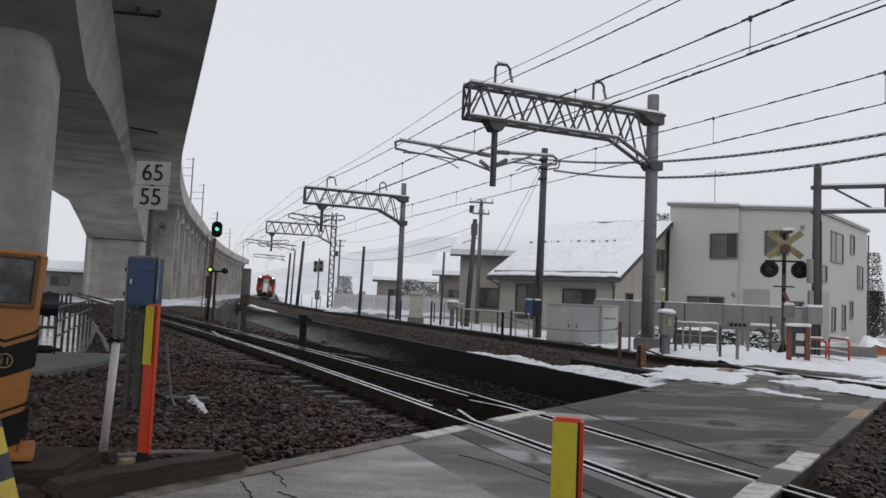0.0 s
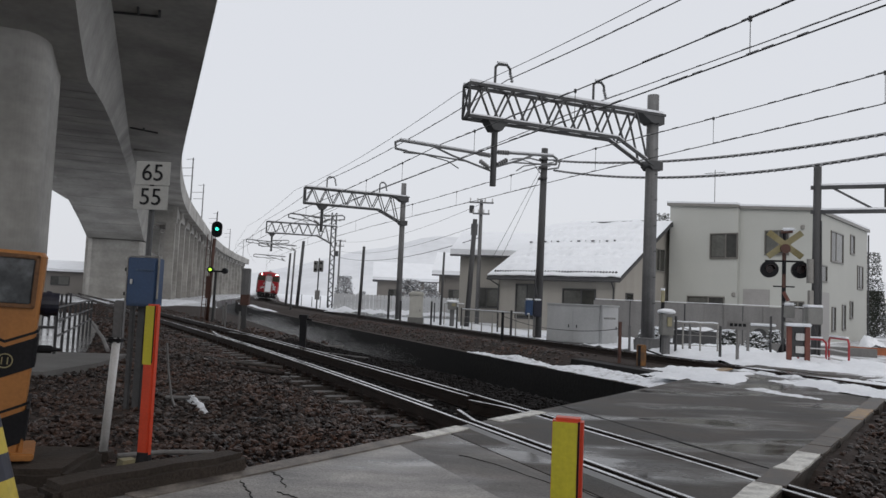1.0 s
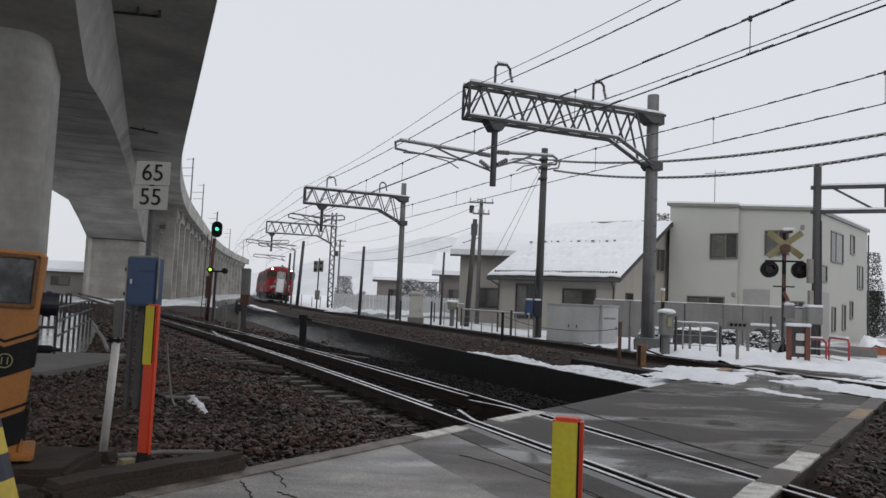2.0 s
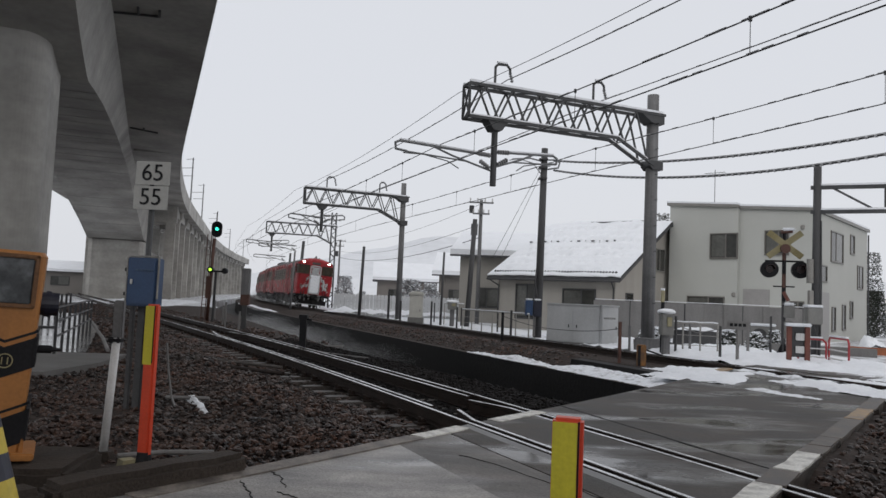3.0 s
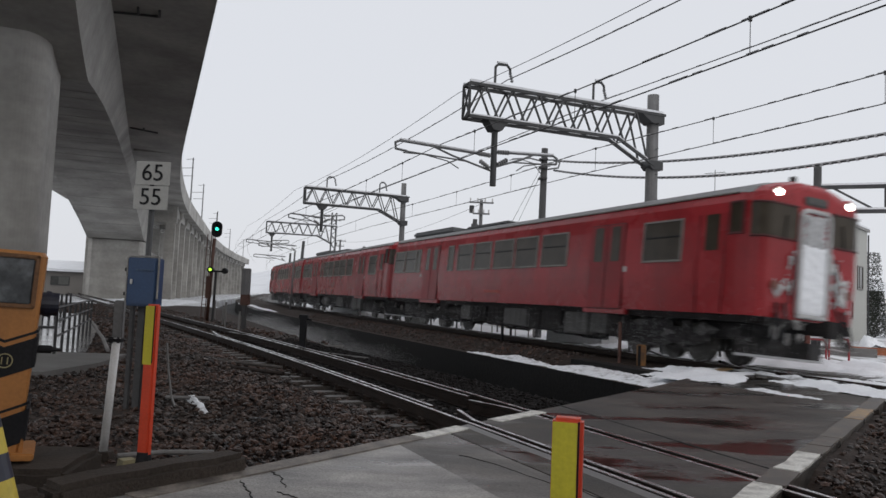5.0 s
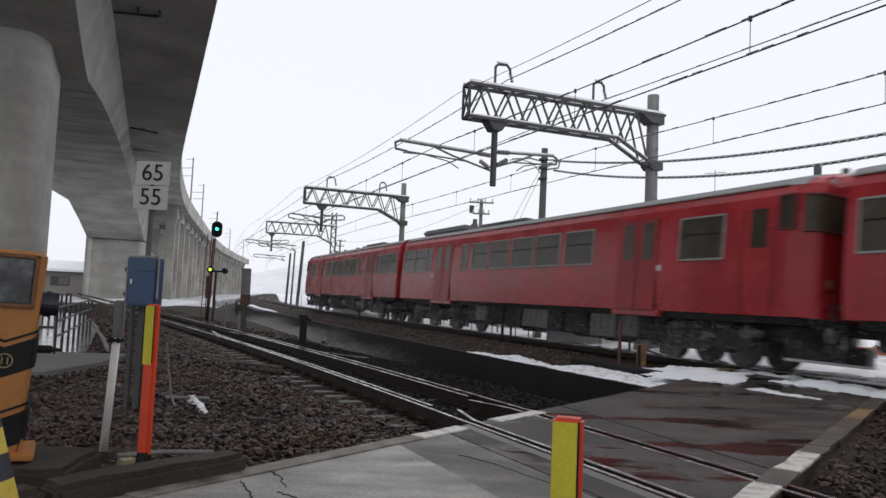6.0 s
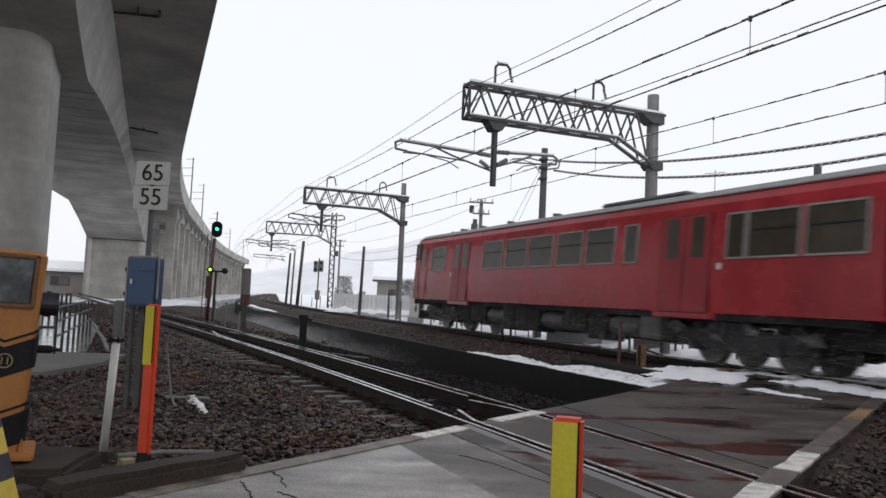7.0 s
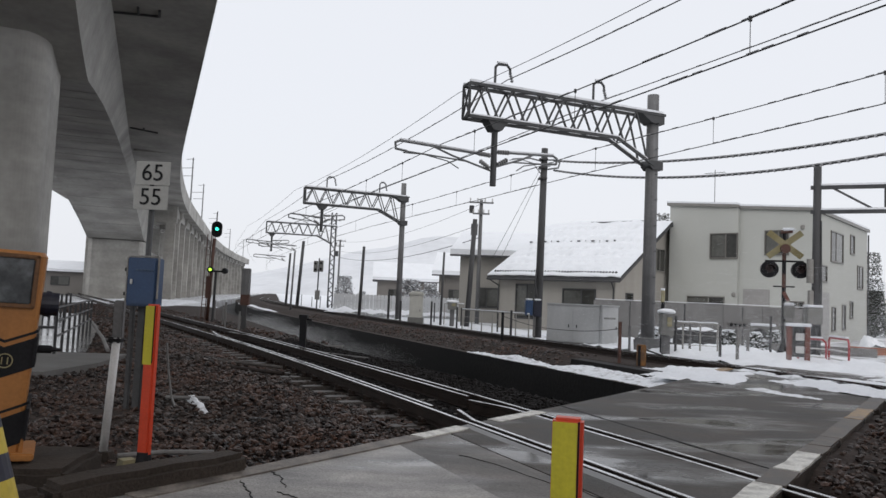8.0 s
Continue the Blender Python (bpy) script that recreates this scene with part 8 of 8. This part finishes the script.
def build_right_pole():
    p = thing("bracket_pole", "dark pole with a snowy steel bracket frame", "catenary pole", Matrix.Translation((10.15, 20.1, 0)))
    bm = bmesh.new()
    rod(bm, (0, 0, -0.3), (0.02, 0, 5.3), 0.12, 0.10, 14)
    part("shaft", bm, POLE_DARK, p, smooth=True)
    r = Vector((0.93, -0.36, 0))
    for z, n in ((4.72, "upper_beam"), (4.05, "lower_beam")):
        bm = bmesh.new()
        bar(bm, -r * 0.15 + UP * z, r * 4.5 + UP * (z + 0.05), 0.10)
        part(n, bm, STEEL_DARK, p)
        snow_on(p, [r * 0.1 + UP * (z + 0.05), r * 4.4 + UP * (z + 0.10)], 0.12, 0.05)
    bm = bmesh.new()
    bar(bm, r * 0.4 + UP * 4.7, r * 1.45 + UP * 4.08, 0.05)
    bar(bm, r * 1.65 + UP * 4.08, r * 1.65 + UP * 4.74, 0.05)
    bar(bm, r * 1.75 + UP * 4.08, r * 2.9 + UP * 4.74, 0.05)
    bar(bm, r * 3.2 + UP * 4.08, r * 3.2 + UP * 4.76, 0.05)
    part("bracing", bm, STEEL_DARK, p)
    bm = bmesh.new()
    box(bm, -0.12, -0.1, 1.22, 0.42, 0.26, 0.46, 0.02)
    part("meter_box", bm, BOX_GREY, p, "grey meter box")
    bm = bmesh.new()
    box(bm, -0.12, -0.1, 1.48, 0.46, 0.3, 0.07, 0.03)
    part("snow_cap", bm, SNOW, p)
    bm = bmesh.new()
    rod(bm, (-0.17, -0.02, 2.1), (-0.17, -0.02, 2.75), 0.09, n=12)
    box(bm, -0.16, -0.04, 1.7, 0.12, 0.12, 0.4, 0.01)
    part("junction_case", bm, ALU_DIRTY, p)
    bm = bmesh.new()
    bend(bm, [(-0.1, -0.1, 1.0), (-0.02, -0.14, 0.6), (-0.04, -0.14, 0.0)], 0.025)
    bend(bm, [(0.08, -0.1, 3.8), (0.09, -0.12, 2.0), (0.06, -0.12, 0.0)], 0.02)
    part("conduit", bm, POLE_DARK, p)


build_right_pole()


def build_button_stand():
    b = thing("alarm_button_stand", "weathered red stand with white notice panels", "button stand", Matrix.Translation((9.0, 18.7, 0.0)) @ Euler((0, 0, radians(-16))).to_matrix().to_4x4())
    for dx in (-0.2, 0.22):
        bm = bmesh.new()
        box(bm, dx, 0, 0.45, 0.12, 0.12, 1.0, 0.015)
        part("post", bm, RED_POST, b)
    bm = bmesh.new()
    box(bm, 0.01, 0.03, 0.55, 0.34, 0.04, 0.75, 0.01)
    part("back_board", bm, POLE_DARK, b)
    for z in (0.68, 0.36):
        bm = bmesh.new()
        box(bm, 0.05, -0.02, z, 0.2, 0.05, 0.18, 0.01)
        part("notice_panel", bm, WHITE, b, "white notice panel")
    bm = bmesh.new()
    box(bm, 0.01, 0, 0.98, 0.62, 0.3, 0.08, 0.035)
    part("snow_cap", bm, SNOW, b)


build_button_stand()
for k, (p, q, hgt) in enumerate((((9.4, 19.5), (9.95, 19.15), 0.62), ((10.05, 19.2), (9.85, 17.9), 0.68))):
    g = thing("hoop_barrier", "red tubular hoop barrier in the snow", "barrier", group="hoop barriers")
    a, c = Vector((*p, 0)), Vector((*q, 0))
    m = (c - a).normalized() * 0.08
    bm = bmesh.new()
    bend(bm, [a - UP * 0.2, a + UP * (hgt - 0.08), a + m + UP * hgt, c - m + UP * hgt, c + UP * (hgt - 0.08), c - UP * 0.2], 0.025, 8)
    part("hoop", bm, HOOP_RED, g)
    for z in (0.16, 0.38):
        bm = bmesh.new()
        bar(bm, a + UP * z, c + UP * z, 0.035)
        part("middle_rail", bm, WHITE, g, "white horizontal rail")
    snow_on(g, [a + m + UP * (hgt + 0.03), c - m + UP * (hgt + 0.03)], 0.06, 0.04)


def build_cabinet(x, y, turn, w, d, hgt, doors, material, label):
    c = thing("equipment_cabinet", label, "cabinet", Matrix.Translation((x, y, 0)) @ Euler((0, 0, radians(turn))).to_matrix().to_4x4(), "trackside cabinets")
    bm = bmesh.new()
    box(bm, w / 2, d / 2, hgt / 2 - 0.05, w, d, hgt + 0.1, 0.012)
    part("body", bm, material, c)
    bm = bmesh.new()
    box(bm, w / 2, d / 2, hgt + 0.02, w + 0.06, d + 0.06, 0.05, 0.012)
    part("lid", bm, material, c)
    for i in range(doors):
        bm = bmesh.new()
        box(bm, w * (i + 0.5) / doors, -0.006, hgt / 2, w / doors - 0.03, 0.02, hgt - 0.1, 0.006)
        dd = part("door", bm, material, c)
        bm = bmesh.new()
        box(bm, w * (i + (0.85 if i % 2 == 0 else 0.15)) / doors, -0.025, hgt * 0.45, 0.03, 0.03, 0.1, 0.006)
        part("handle", bm, DARK_STEEL, dd)
    bm = bmesh.new()
    box(bm, w / 2, d / 2, -0.05, w + 0.1, d + 0.1, 0.16, 0.015)
    part("plinth", bm, BLOCK, c)
    return c


build_cabinet(3.50, 24.35, -27, 1.75, 0.75, 1.22, 2, CABINET, "pale grey steel equipment cabinet beside the track")
cb = build_cabinet(5.10, 23.45, 22, 0.62, 0.6, 1.22, 1, CABINET, "pale grey steel cabinet with faint lettering")
bm = bmesh.new()
for k in range(6):
    box(bm, 0.10 + k * 0.075, -0.018, 0.85, 0.05, 0.006, 0.06)
part("lettering_bars", bm, BOX_GREY, cb, "grey lettering bars")
kiosk = build_cabinet(-1.52, 36.4, -4, 0.62, 0.55, 1.36, 1, GREEN, "pale kiosk cabinet with a domed lid in the snow")
bm = bmesh.new()
for k, (w, z) in enumerate(((0.76, 1.40), (0.68, 1.46), (0.5, 1.51))):
    box(bm, 0.31, 0.275, z, w, w * 0.9, 0.07, 0.02)
part("domed_lid", bm, GREEN, kiosk, "pale domed lid")
bm = bmesh.new()
box(bm, 0.31, 0.275, 0.10, 0.74, 0.68, 0.34, 0.02)
part("base", bm, BOX_GREY, kiosk, "grey concrete base")


def build_post_box(x, y, hgt, z0, w, material, label):
    p = thing("post_box", label, "control box", Matrix.Translation((x, y, 0)), "boxes on posts")
    bm = bmesh.new()
    box(bm, 0, 0, z0 / 2 - 0.1, 0.2, 0.16, z0 + 0.2, 0.02)
    part("pedestal", bm, GREY_CONCRETE, p)
    bm = bmesh.new()
    box(bm, 0, -0.02, (z0 + hgt) / 2, w, 0.3, hgt - z0, 0.025)
    part("box_body", bm, material, p)
    bm = bmesh.new()
    box(bm, w * 0.12, -0.18, (z0 + hgt) / 2 + 0.05, w * 0.4, 0.02, (hgt - z0) * 0.4, 0.01)
    part("door", bm, YELLOW_PALE, p, "pale yellowish door")
    bm = bmesh.new()
    bmesh.ops.create_icosphere(bm, subdivisions=3, radius=1.0, matrix=Matrix.Translation((0, -0.02, hgt)) @ Matrix.Diagonal((w * 0.72, 0.24, 0.085, 1)))
    part("snow_cap", bm, SNOW, p, "cap of snow", smooth=True)


build_post_box(6.14, 20.2, 1.16, 0.52, 0.34, BOX_GREY, "grey control box under a cap of snow")
build_post_box(0.55, 34.6, 1.12, 0.75, 0.45, BOX_GREY, "small grey box on a post in the snow")
stub = thing("thin_stub", "thin dark post with a yellow head and a snow cap", "post", Matrix.Translation((6.12, 20.5, 0)))
for name, z0, z1, r, mt in (("shaft", -0.1, 1.42, 0.05, BLACK), ("yellow_head", 1.42, 1.74, 0.055, YELLOW_PALE), ("snow_cap", 1.74, 1.80, 0.06, SNOW)):
    bm = bmesh.new()
    rod(bm, (0, 0, z0), (0.01, 0, z1), r, n=12)
    part(name, bm, mt, stub)
notice = thing("notice_post", "small grey notice plate on a short pale post", "sign", Matrix.Translation((7.34, 18.33, 0)) @ Euler((0, 0, radians(-18))).to_matrix().to_4x4())
bm = bmesh.new()
rod(bm, (0, 0, -0.2), (0, 0, 1.0), 0.04, n=10)
part("post", bm, BLOCK, notice)
bm = bmesh.new()
box(bm, 0, -0.05, 0.91, 0.5, 0.02, 0.21, 0.006)
plate = part("plate", bm, BLOCK, notice, "weathered grey plate")
for k in range(4):
    bm = bmesh.new()
    box(bm, -0.15 + k * 0.1, -0.063, 0.92, 0.07, 0.006, 0.07)
    part("lettering_bar", bm, BLACK, plate)
unit = thing("outdoor_unit", "grey outdoor air unit under a layer of snow", "air conditioner", Matrix.Translation((10.95, 25.2, 0)) @ Euler((0, 0, radians(-20))).to_matrix().to_4x4())
bm = bmesh.new()
box(bm, 0, 0, 0.48, 0.80, 0.32, 0.62, 0.03)
part("casing", bm, BOX_GREY, unit)
bm = bmesh.new()
rod(bm, (-0.12, -0.175, 0.48), (-0.12, -0.155, 0.48), 0.23, n=20)
part("fan_grille", bm, POLE_DARK, unit, "dark round fan grille")
for dx in (-0.28, 0.28):
    bm = bmesh.new()
    box(bm, dx, 0, 0.07, 0.10, 0.36, 0.22, 0.01)
    part("foot", bm, POLE_DARK, unit)
bm = bmesh.new()
box(bm, 0, 0, 0.83, 0.84, 0.36, 0.09, 0.04)
part("snow_cap", bm, SNOW, unit)
b = thing("striped_stub", "short rusty orange stub post with a dark stripe", "post", Matrix.Translation((4.47, 16.45, 0)))
bm = bmesh.new()
box(bm, 0, 0, 0.06, 0.19, 0.14, 0.74, 0.02)
part("stub", bm, MUSTARD, b)
bm = bmesh.new()
box(bm, -0.062, -0.072, 0.06, 0.06, 0.01, 0.70)
part("dark_stripe", bm, BLACK, b)
block("concrete_block", 6.0, 21.45, 0.12, 0.75, 0.4, 0.5, -22, GREY_CONCRETE, "wet grey concrete block at the foot of the mast", "block", 5)
for x, y, h, r, mt in ((4.12, 17.0, 0.9, 0.04, RUST_MAST), (4.75, 18.6, 0.78, 0.03, GREY_CONCRETE), (6.46, 20.36, 1.05, 0.035, POLE_DARK), (7.2, 21.4, 0.95, 0.035, GREY_CONCRETE), (7.19, 19.06, 0.86, 0.035, POLE_DARK),
                       (8.6, 20.75, 0.95, 0.04, BLOCK), (9.3, 20.9, 1.15, 0.03, POLE_DARK), (2.45, 25.6, 0.95, 0.04, DARK_STEEL), (-0.4, 33.5, 1.1, 0.045, DARK_STEEL), (-1.9, 35.5, 1.05, 0.05, DARK_STEEL), (-2.6, 37.2, 1.5, 0.06, DARK_STEEL), (0.75, 33.0, 0.9, 0.04, DARK_STEEL), (2.5, 30, 0.5, 0.03, DARK_STEEL)):
    post("fence_post", (x, y, -0.25), (x, y, h), r, mt, "plain upright post standing in the snow", "post", group="fence posts")
bm = bmesh.new()
rod(bm, (4.9, 17.6, 0.25), (5.75, 17.3, -0.02), 0.02, n=6)
bend(bm, [(5.8, 17.3, 0.1), (5.74, 17.28, -0.02), (5.66, 17.2, -0.08)], 0.015, 5)
solid("cable_end", bm, BLACK, "black cable end lying on the snow", "cable")
wire("low_chain", [(6.5, 20.4, 0.8), (7.0, 20.2, 0.62), (7.2, 19.1, 0.78)], 0.012, BLOCK, "slack pale rope between fence posts", "rope", "ropes")

bm = bmesh.new()
bar(bm, Vector((-3.67, 20.75, -0.235)), Vector((-2.75, 21.38, -0.235)), 0.07)
solid("loose_plank", bm, BLOCK, "pale weathered plank lying beside the drain", "plank")


# garden shrubs and a dark low planter in the snow, an orange rail at the street
def shrub(x, y, r, h, seed, snowy, name="shrub", label="small dark evergreen shrub dusted with snow", leaf=LEAF, dense=1.0):
    g = thing(name, label, "shrub", Matrix.Translation((x, y, 0)), "garden shrubs")
    rr = random.Random(seed)
    bm = bmesh.new()
    for k in range(7):
        a = rr.uniform(0, 6.28)
        rod(bm, (0, 0, -0.1), (r * 0.6 * math.cos(a), r * 0.6 * math.sin(a), h * rr.uniform(0.5, 0.9)), 0.02, 0.006, 5)
    part("stems", bm, BARK, g)
    for nm, mt, cnt, lift in (("foliage", leaf, int(420 * dense * max(1, r * 1.6)), 0.0), ("snow_clumps", SNOW, int(160 * snowy * max(1, r)), 0.06)):
        v, f = [], []
        for k in range(cnt):
            th, u = rr.uniform(0, 6.28), rr.random() ** 0.5
            z = rr.random()
            wdt = r * (1 - 0.55 * z) * u * (0.75 + 0.35 * noise.noise(Vector((th, z * 3, seed))))
            c = Vector((wdt * math.cos(th), wdt * math.sin(th), h * (0.03 + 0.95 * z) + lift))
            s = rr.uniform(0.05, 0.11) * (0.6 + 0.45 * r) / dense ** 0.35
            n0 = len(v)
            d1 = Vector((rr.uniform(-1, 1), rr.uniform(-1, 1), rr.uniform(-0.3, 0.3))).normalized() * s
            d2 = Vector((-d1.y, d1.x, rr.uniform(-0.5, 0.5) * s)).normalized() * s * 0.5
            v += [c - d1, c - d2, c + d1, c + d2, c + Vector((0, 0, s * 0.35)), c - Vector((0, 0, s * 0.3))]
            f += [(n0, n0 + 1, n0 + 4), (n0 + 1, n0 + 2, n0 + 4), (n0 + 2, n0 + 3, n0 + 4), (n0 + 3, n0, n0 + 4), (n0 + 1, n0, n0 + 5), (n0 + 2, n0 + 1, n0 + 5), (n0 + 3, n0 + 2, n0 + 5), (n0, n0 + 3, n0 + 5)]
        me = bpy.data.meshes.new(nm)
        me.from_pydata([tuple(q) for q in v], [], f)
        me.materials.append(mt)
        ob = new(nm, me)
        ob.parent = g
        tagged(ob, "clumps of snow on the twigs" if nm != "foliage" else "", kind="stuff")


for x, y, r, h, sd in ((7.0, 23.6, 0.5, 0.75, 1), (6.4, 23.2, 0.4, 0.6, 2), (9.3, 24.0, 0.55, 0.75, 3), (10.2, 24.0, 0.5, 0.7, 4), (11.0, 24.4, 0.4, 0.8, 5)):
    shrub(x, y, r, h * 0.8, sd, 2.0)
for x, y, r, h, sd in ((26.3, 45, 1.5, 2.9, 11), (28.0, 44, 1.8, 3.3, 12), (29.6, 46, 2.0, 3.1, 14), (27.0, 46.5, 1.3, 5.4, 16), (13.0, 44, 1.3, 7.0, 15)):
    shrub(x, y, r, h, sd, 0.5 if h < 4 else 0.2, "evergreen_tree", "dark evergreen tree carrying snow", LEAF, 5.0 if h < 4 else 2.5)
for x, y, r, h, sd in ((-9.1, 70, 1.6, 3.0, 21), (-2.3, 56, 1.8, 2.6, 22), (-0.8, 55, 1.5, 2.3, 23), (-7.2, 68, 0.9, 1.6, 24)):
    shrub(x, y, r, h, sd, 2.2, "frosted_tree", "bare frosted tree white with snow", TWIG)
block("planter", 8.0, 23.4, 0.26, 1.25, 0.5, 0.65, -12, POLE_DARK, "dark low planter box topped with snow", "planter", 7, 0.03)
snow_bank(lambda x, y: Vector((x, y, 0.0)), 17.0, 17.9, 29.6, 30.4, 0.50, 51, "rounded mound of snow beside the street", 0.06, -0.1)
snow_bank(lambda x, y: Vector((x, y, 0.0)), -7.2, 1.9, 45.9, 46.85, 0.27, 52, "bank of snow in front of the pale fence", 0.2, -0.55)
snow_bank(lambda x, y: Vector((x, y, 0.58)), 7.3, 8.7, 23.1, 23.7, 0.12, 41, "snow on the planter", 0.08, -0.2)
block("street_guard", 14.4, 24.2, 0.12, 1.9, 0.14, 0.3, -20, RUST_ORANGE, "rusty orange guard beam beside the street", "guard beam", 9, 0.02)
bm = bmesh.new()
slab_between(bm, [Vector(p) for p in ((10.6, 23.8, -0.1), (13.3, 22.6, -0.1), (13.4, 22.9, -0.1), (10.7, 24.1, -0.1))], [Vector(p) for p in ((10.6, 23.8, 0.28), (13.3, 22.6, 0.28), (13.4, 22.9, 0.28), (10.7, 24.1, 0.28))])
solid("low_wall", bm, BLOCK, "low grey concrete wall beside the street", "wall")

# a slack rope before the cabinets
a, b, c = Vector((2.07, 24.5, 0.76)), Vector((4.0, 23.0, 0.44)), Vector((5.17, 21.5, 0.60))
wire("boundary_rope", [a.lerp(b, i / 8) - UP * 0.10 * math.sin(math.pi * i / 8) for i in range(9)] + [b.lerp(c, i / 8) - UP * 0.04 * math.sin(math.pi * i / 8) for i in range(1, 9)], 0.011, POLE_DARK, "slack dark rope strung between fence posts", "rope", "ropes")
post("fence_post", (1.99, 23.64, -0.35), (1.99, 23.64, 0.90), 0.045, BLACK, "black post on the ballast shoulder", "post", group="fence posts")
# ---- poles on the viaduct and the distant hillside ----
def via_pole(s, hgt):
    p = via_at(s, -0.4, 12.5)
    g = thing("viaduct_mast", "slim grey catenary mast on the viaduct parapet", "catenary mast", Matrix.Translation(p), "viaduct masts")
    bm = bmesh.new()
    rod(bm, (0, 0, -0.6), (0, 0, hgt), 0.11, 0.09, 8)
    part("shaft", bm, STEEL, g)
    for z, reach in ((hgt - 0.25, 0.9), (hgt - 1.5, 1.9), (hgt - 2.6, 1.7)):
        bm = bmesh.new()
        rod(bm, (-reach, 0, z), (0.15, 0, z + 0.08), 0.04, n=6)
        part("bracket", bm, STEEL, g)


for s, hgt in ((82, 6.7), (107, 6.5), (155, 6.5), (201, 6.5), (245, 6.5)):
    via_pole(s, hgt)
for ways, stubs in ((((2.45, -3.3), (2.2, -2.5), (2.0, -1.8)), (((2.2, -2.5), (1.5, -2.5)), ((2.0, -1.8), (1.4, -1.8)))),
                    (((23.0, -3.3), (23.25, -2.5), (23.5, -1.7)), (((23.25, -2.5), (22.6, -2.5)),))):
    bm = bmesh.new()
    for pts in (ways, *stubs):
        for (s0, u0), (s1, u1) in zip(pts, pts[1:]):
            rod(bm, via_at(s0, u0, 10.72 - 0.032 * u0), via_at(s1, u1, 10.72 - 0.032 * u1), 0.045, n=8)
    solid("deck_drainpipe", bm, POLE_DARK, "dark branched drain pipe hung under the viaduct deck", "drain pipe", group="deck drain pipes")


def build_hill():
    bm = bmesh.new()
    rows = []
    for j in range(14):
        row = []
        for i in range(61):
            x = -420 + 16 * i
            base = 62 * math.exp(-((x - 40) / 190) ** 2) + 40 * math.exp(-((x - 330) / 140) ** 2) + 8 * noise.noise(Vector((x * 0.012, 0, 4)))
            v = j / 13
            row.append((x, 520 + 160 * v, -1 + max(0, base) * v ** 0.8 + 4 * v * noise.noise(Vector((x * 0.03, v * 4, 1)))))
        rows.append(row)
    sheet(bm, rows)
    tagged(finish("backdrop_hill", bm, HILL, smooth=True), "snowy wooded hillside far off, paled by painted haze", "hill", kind="structure")


build_hill()
# ---- what moves ----
def motions():
    walk(cars[0], car_rows(2, False))
    walk(cars[1], car_rows(1, False))
    walk(cars[2], car_rows(0, True))


motions()
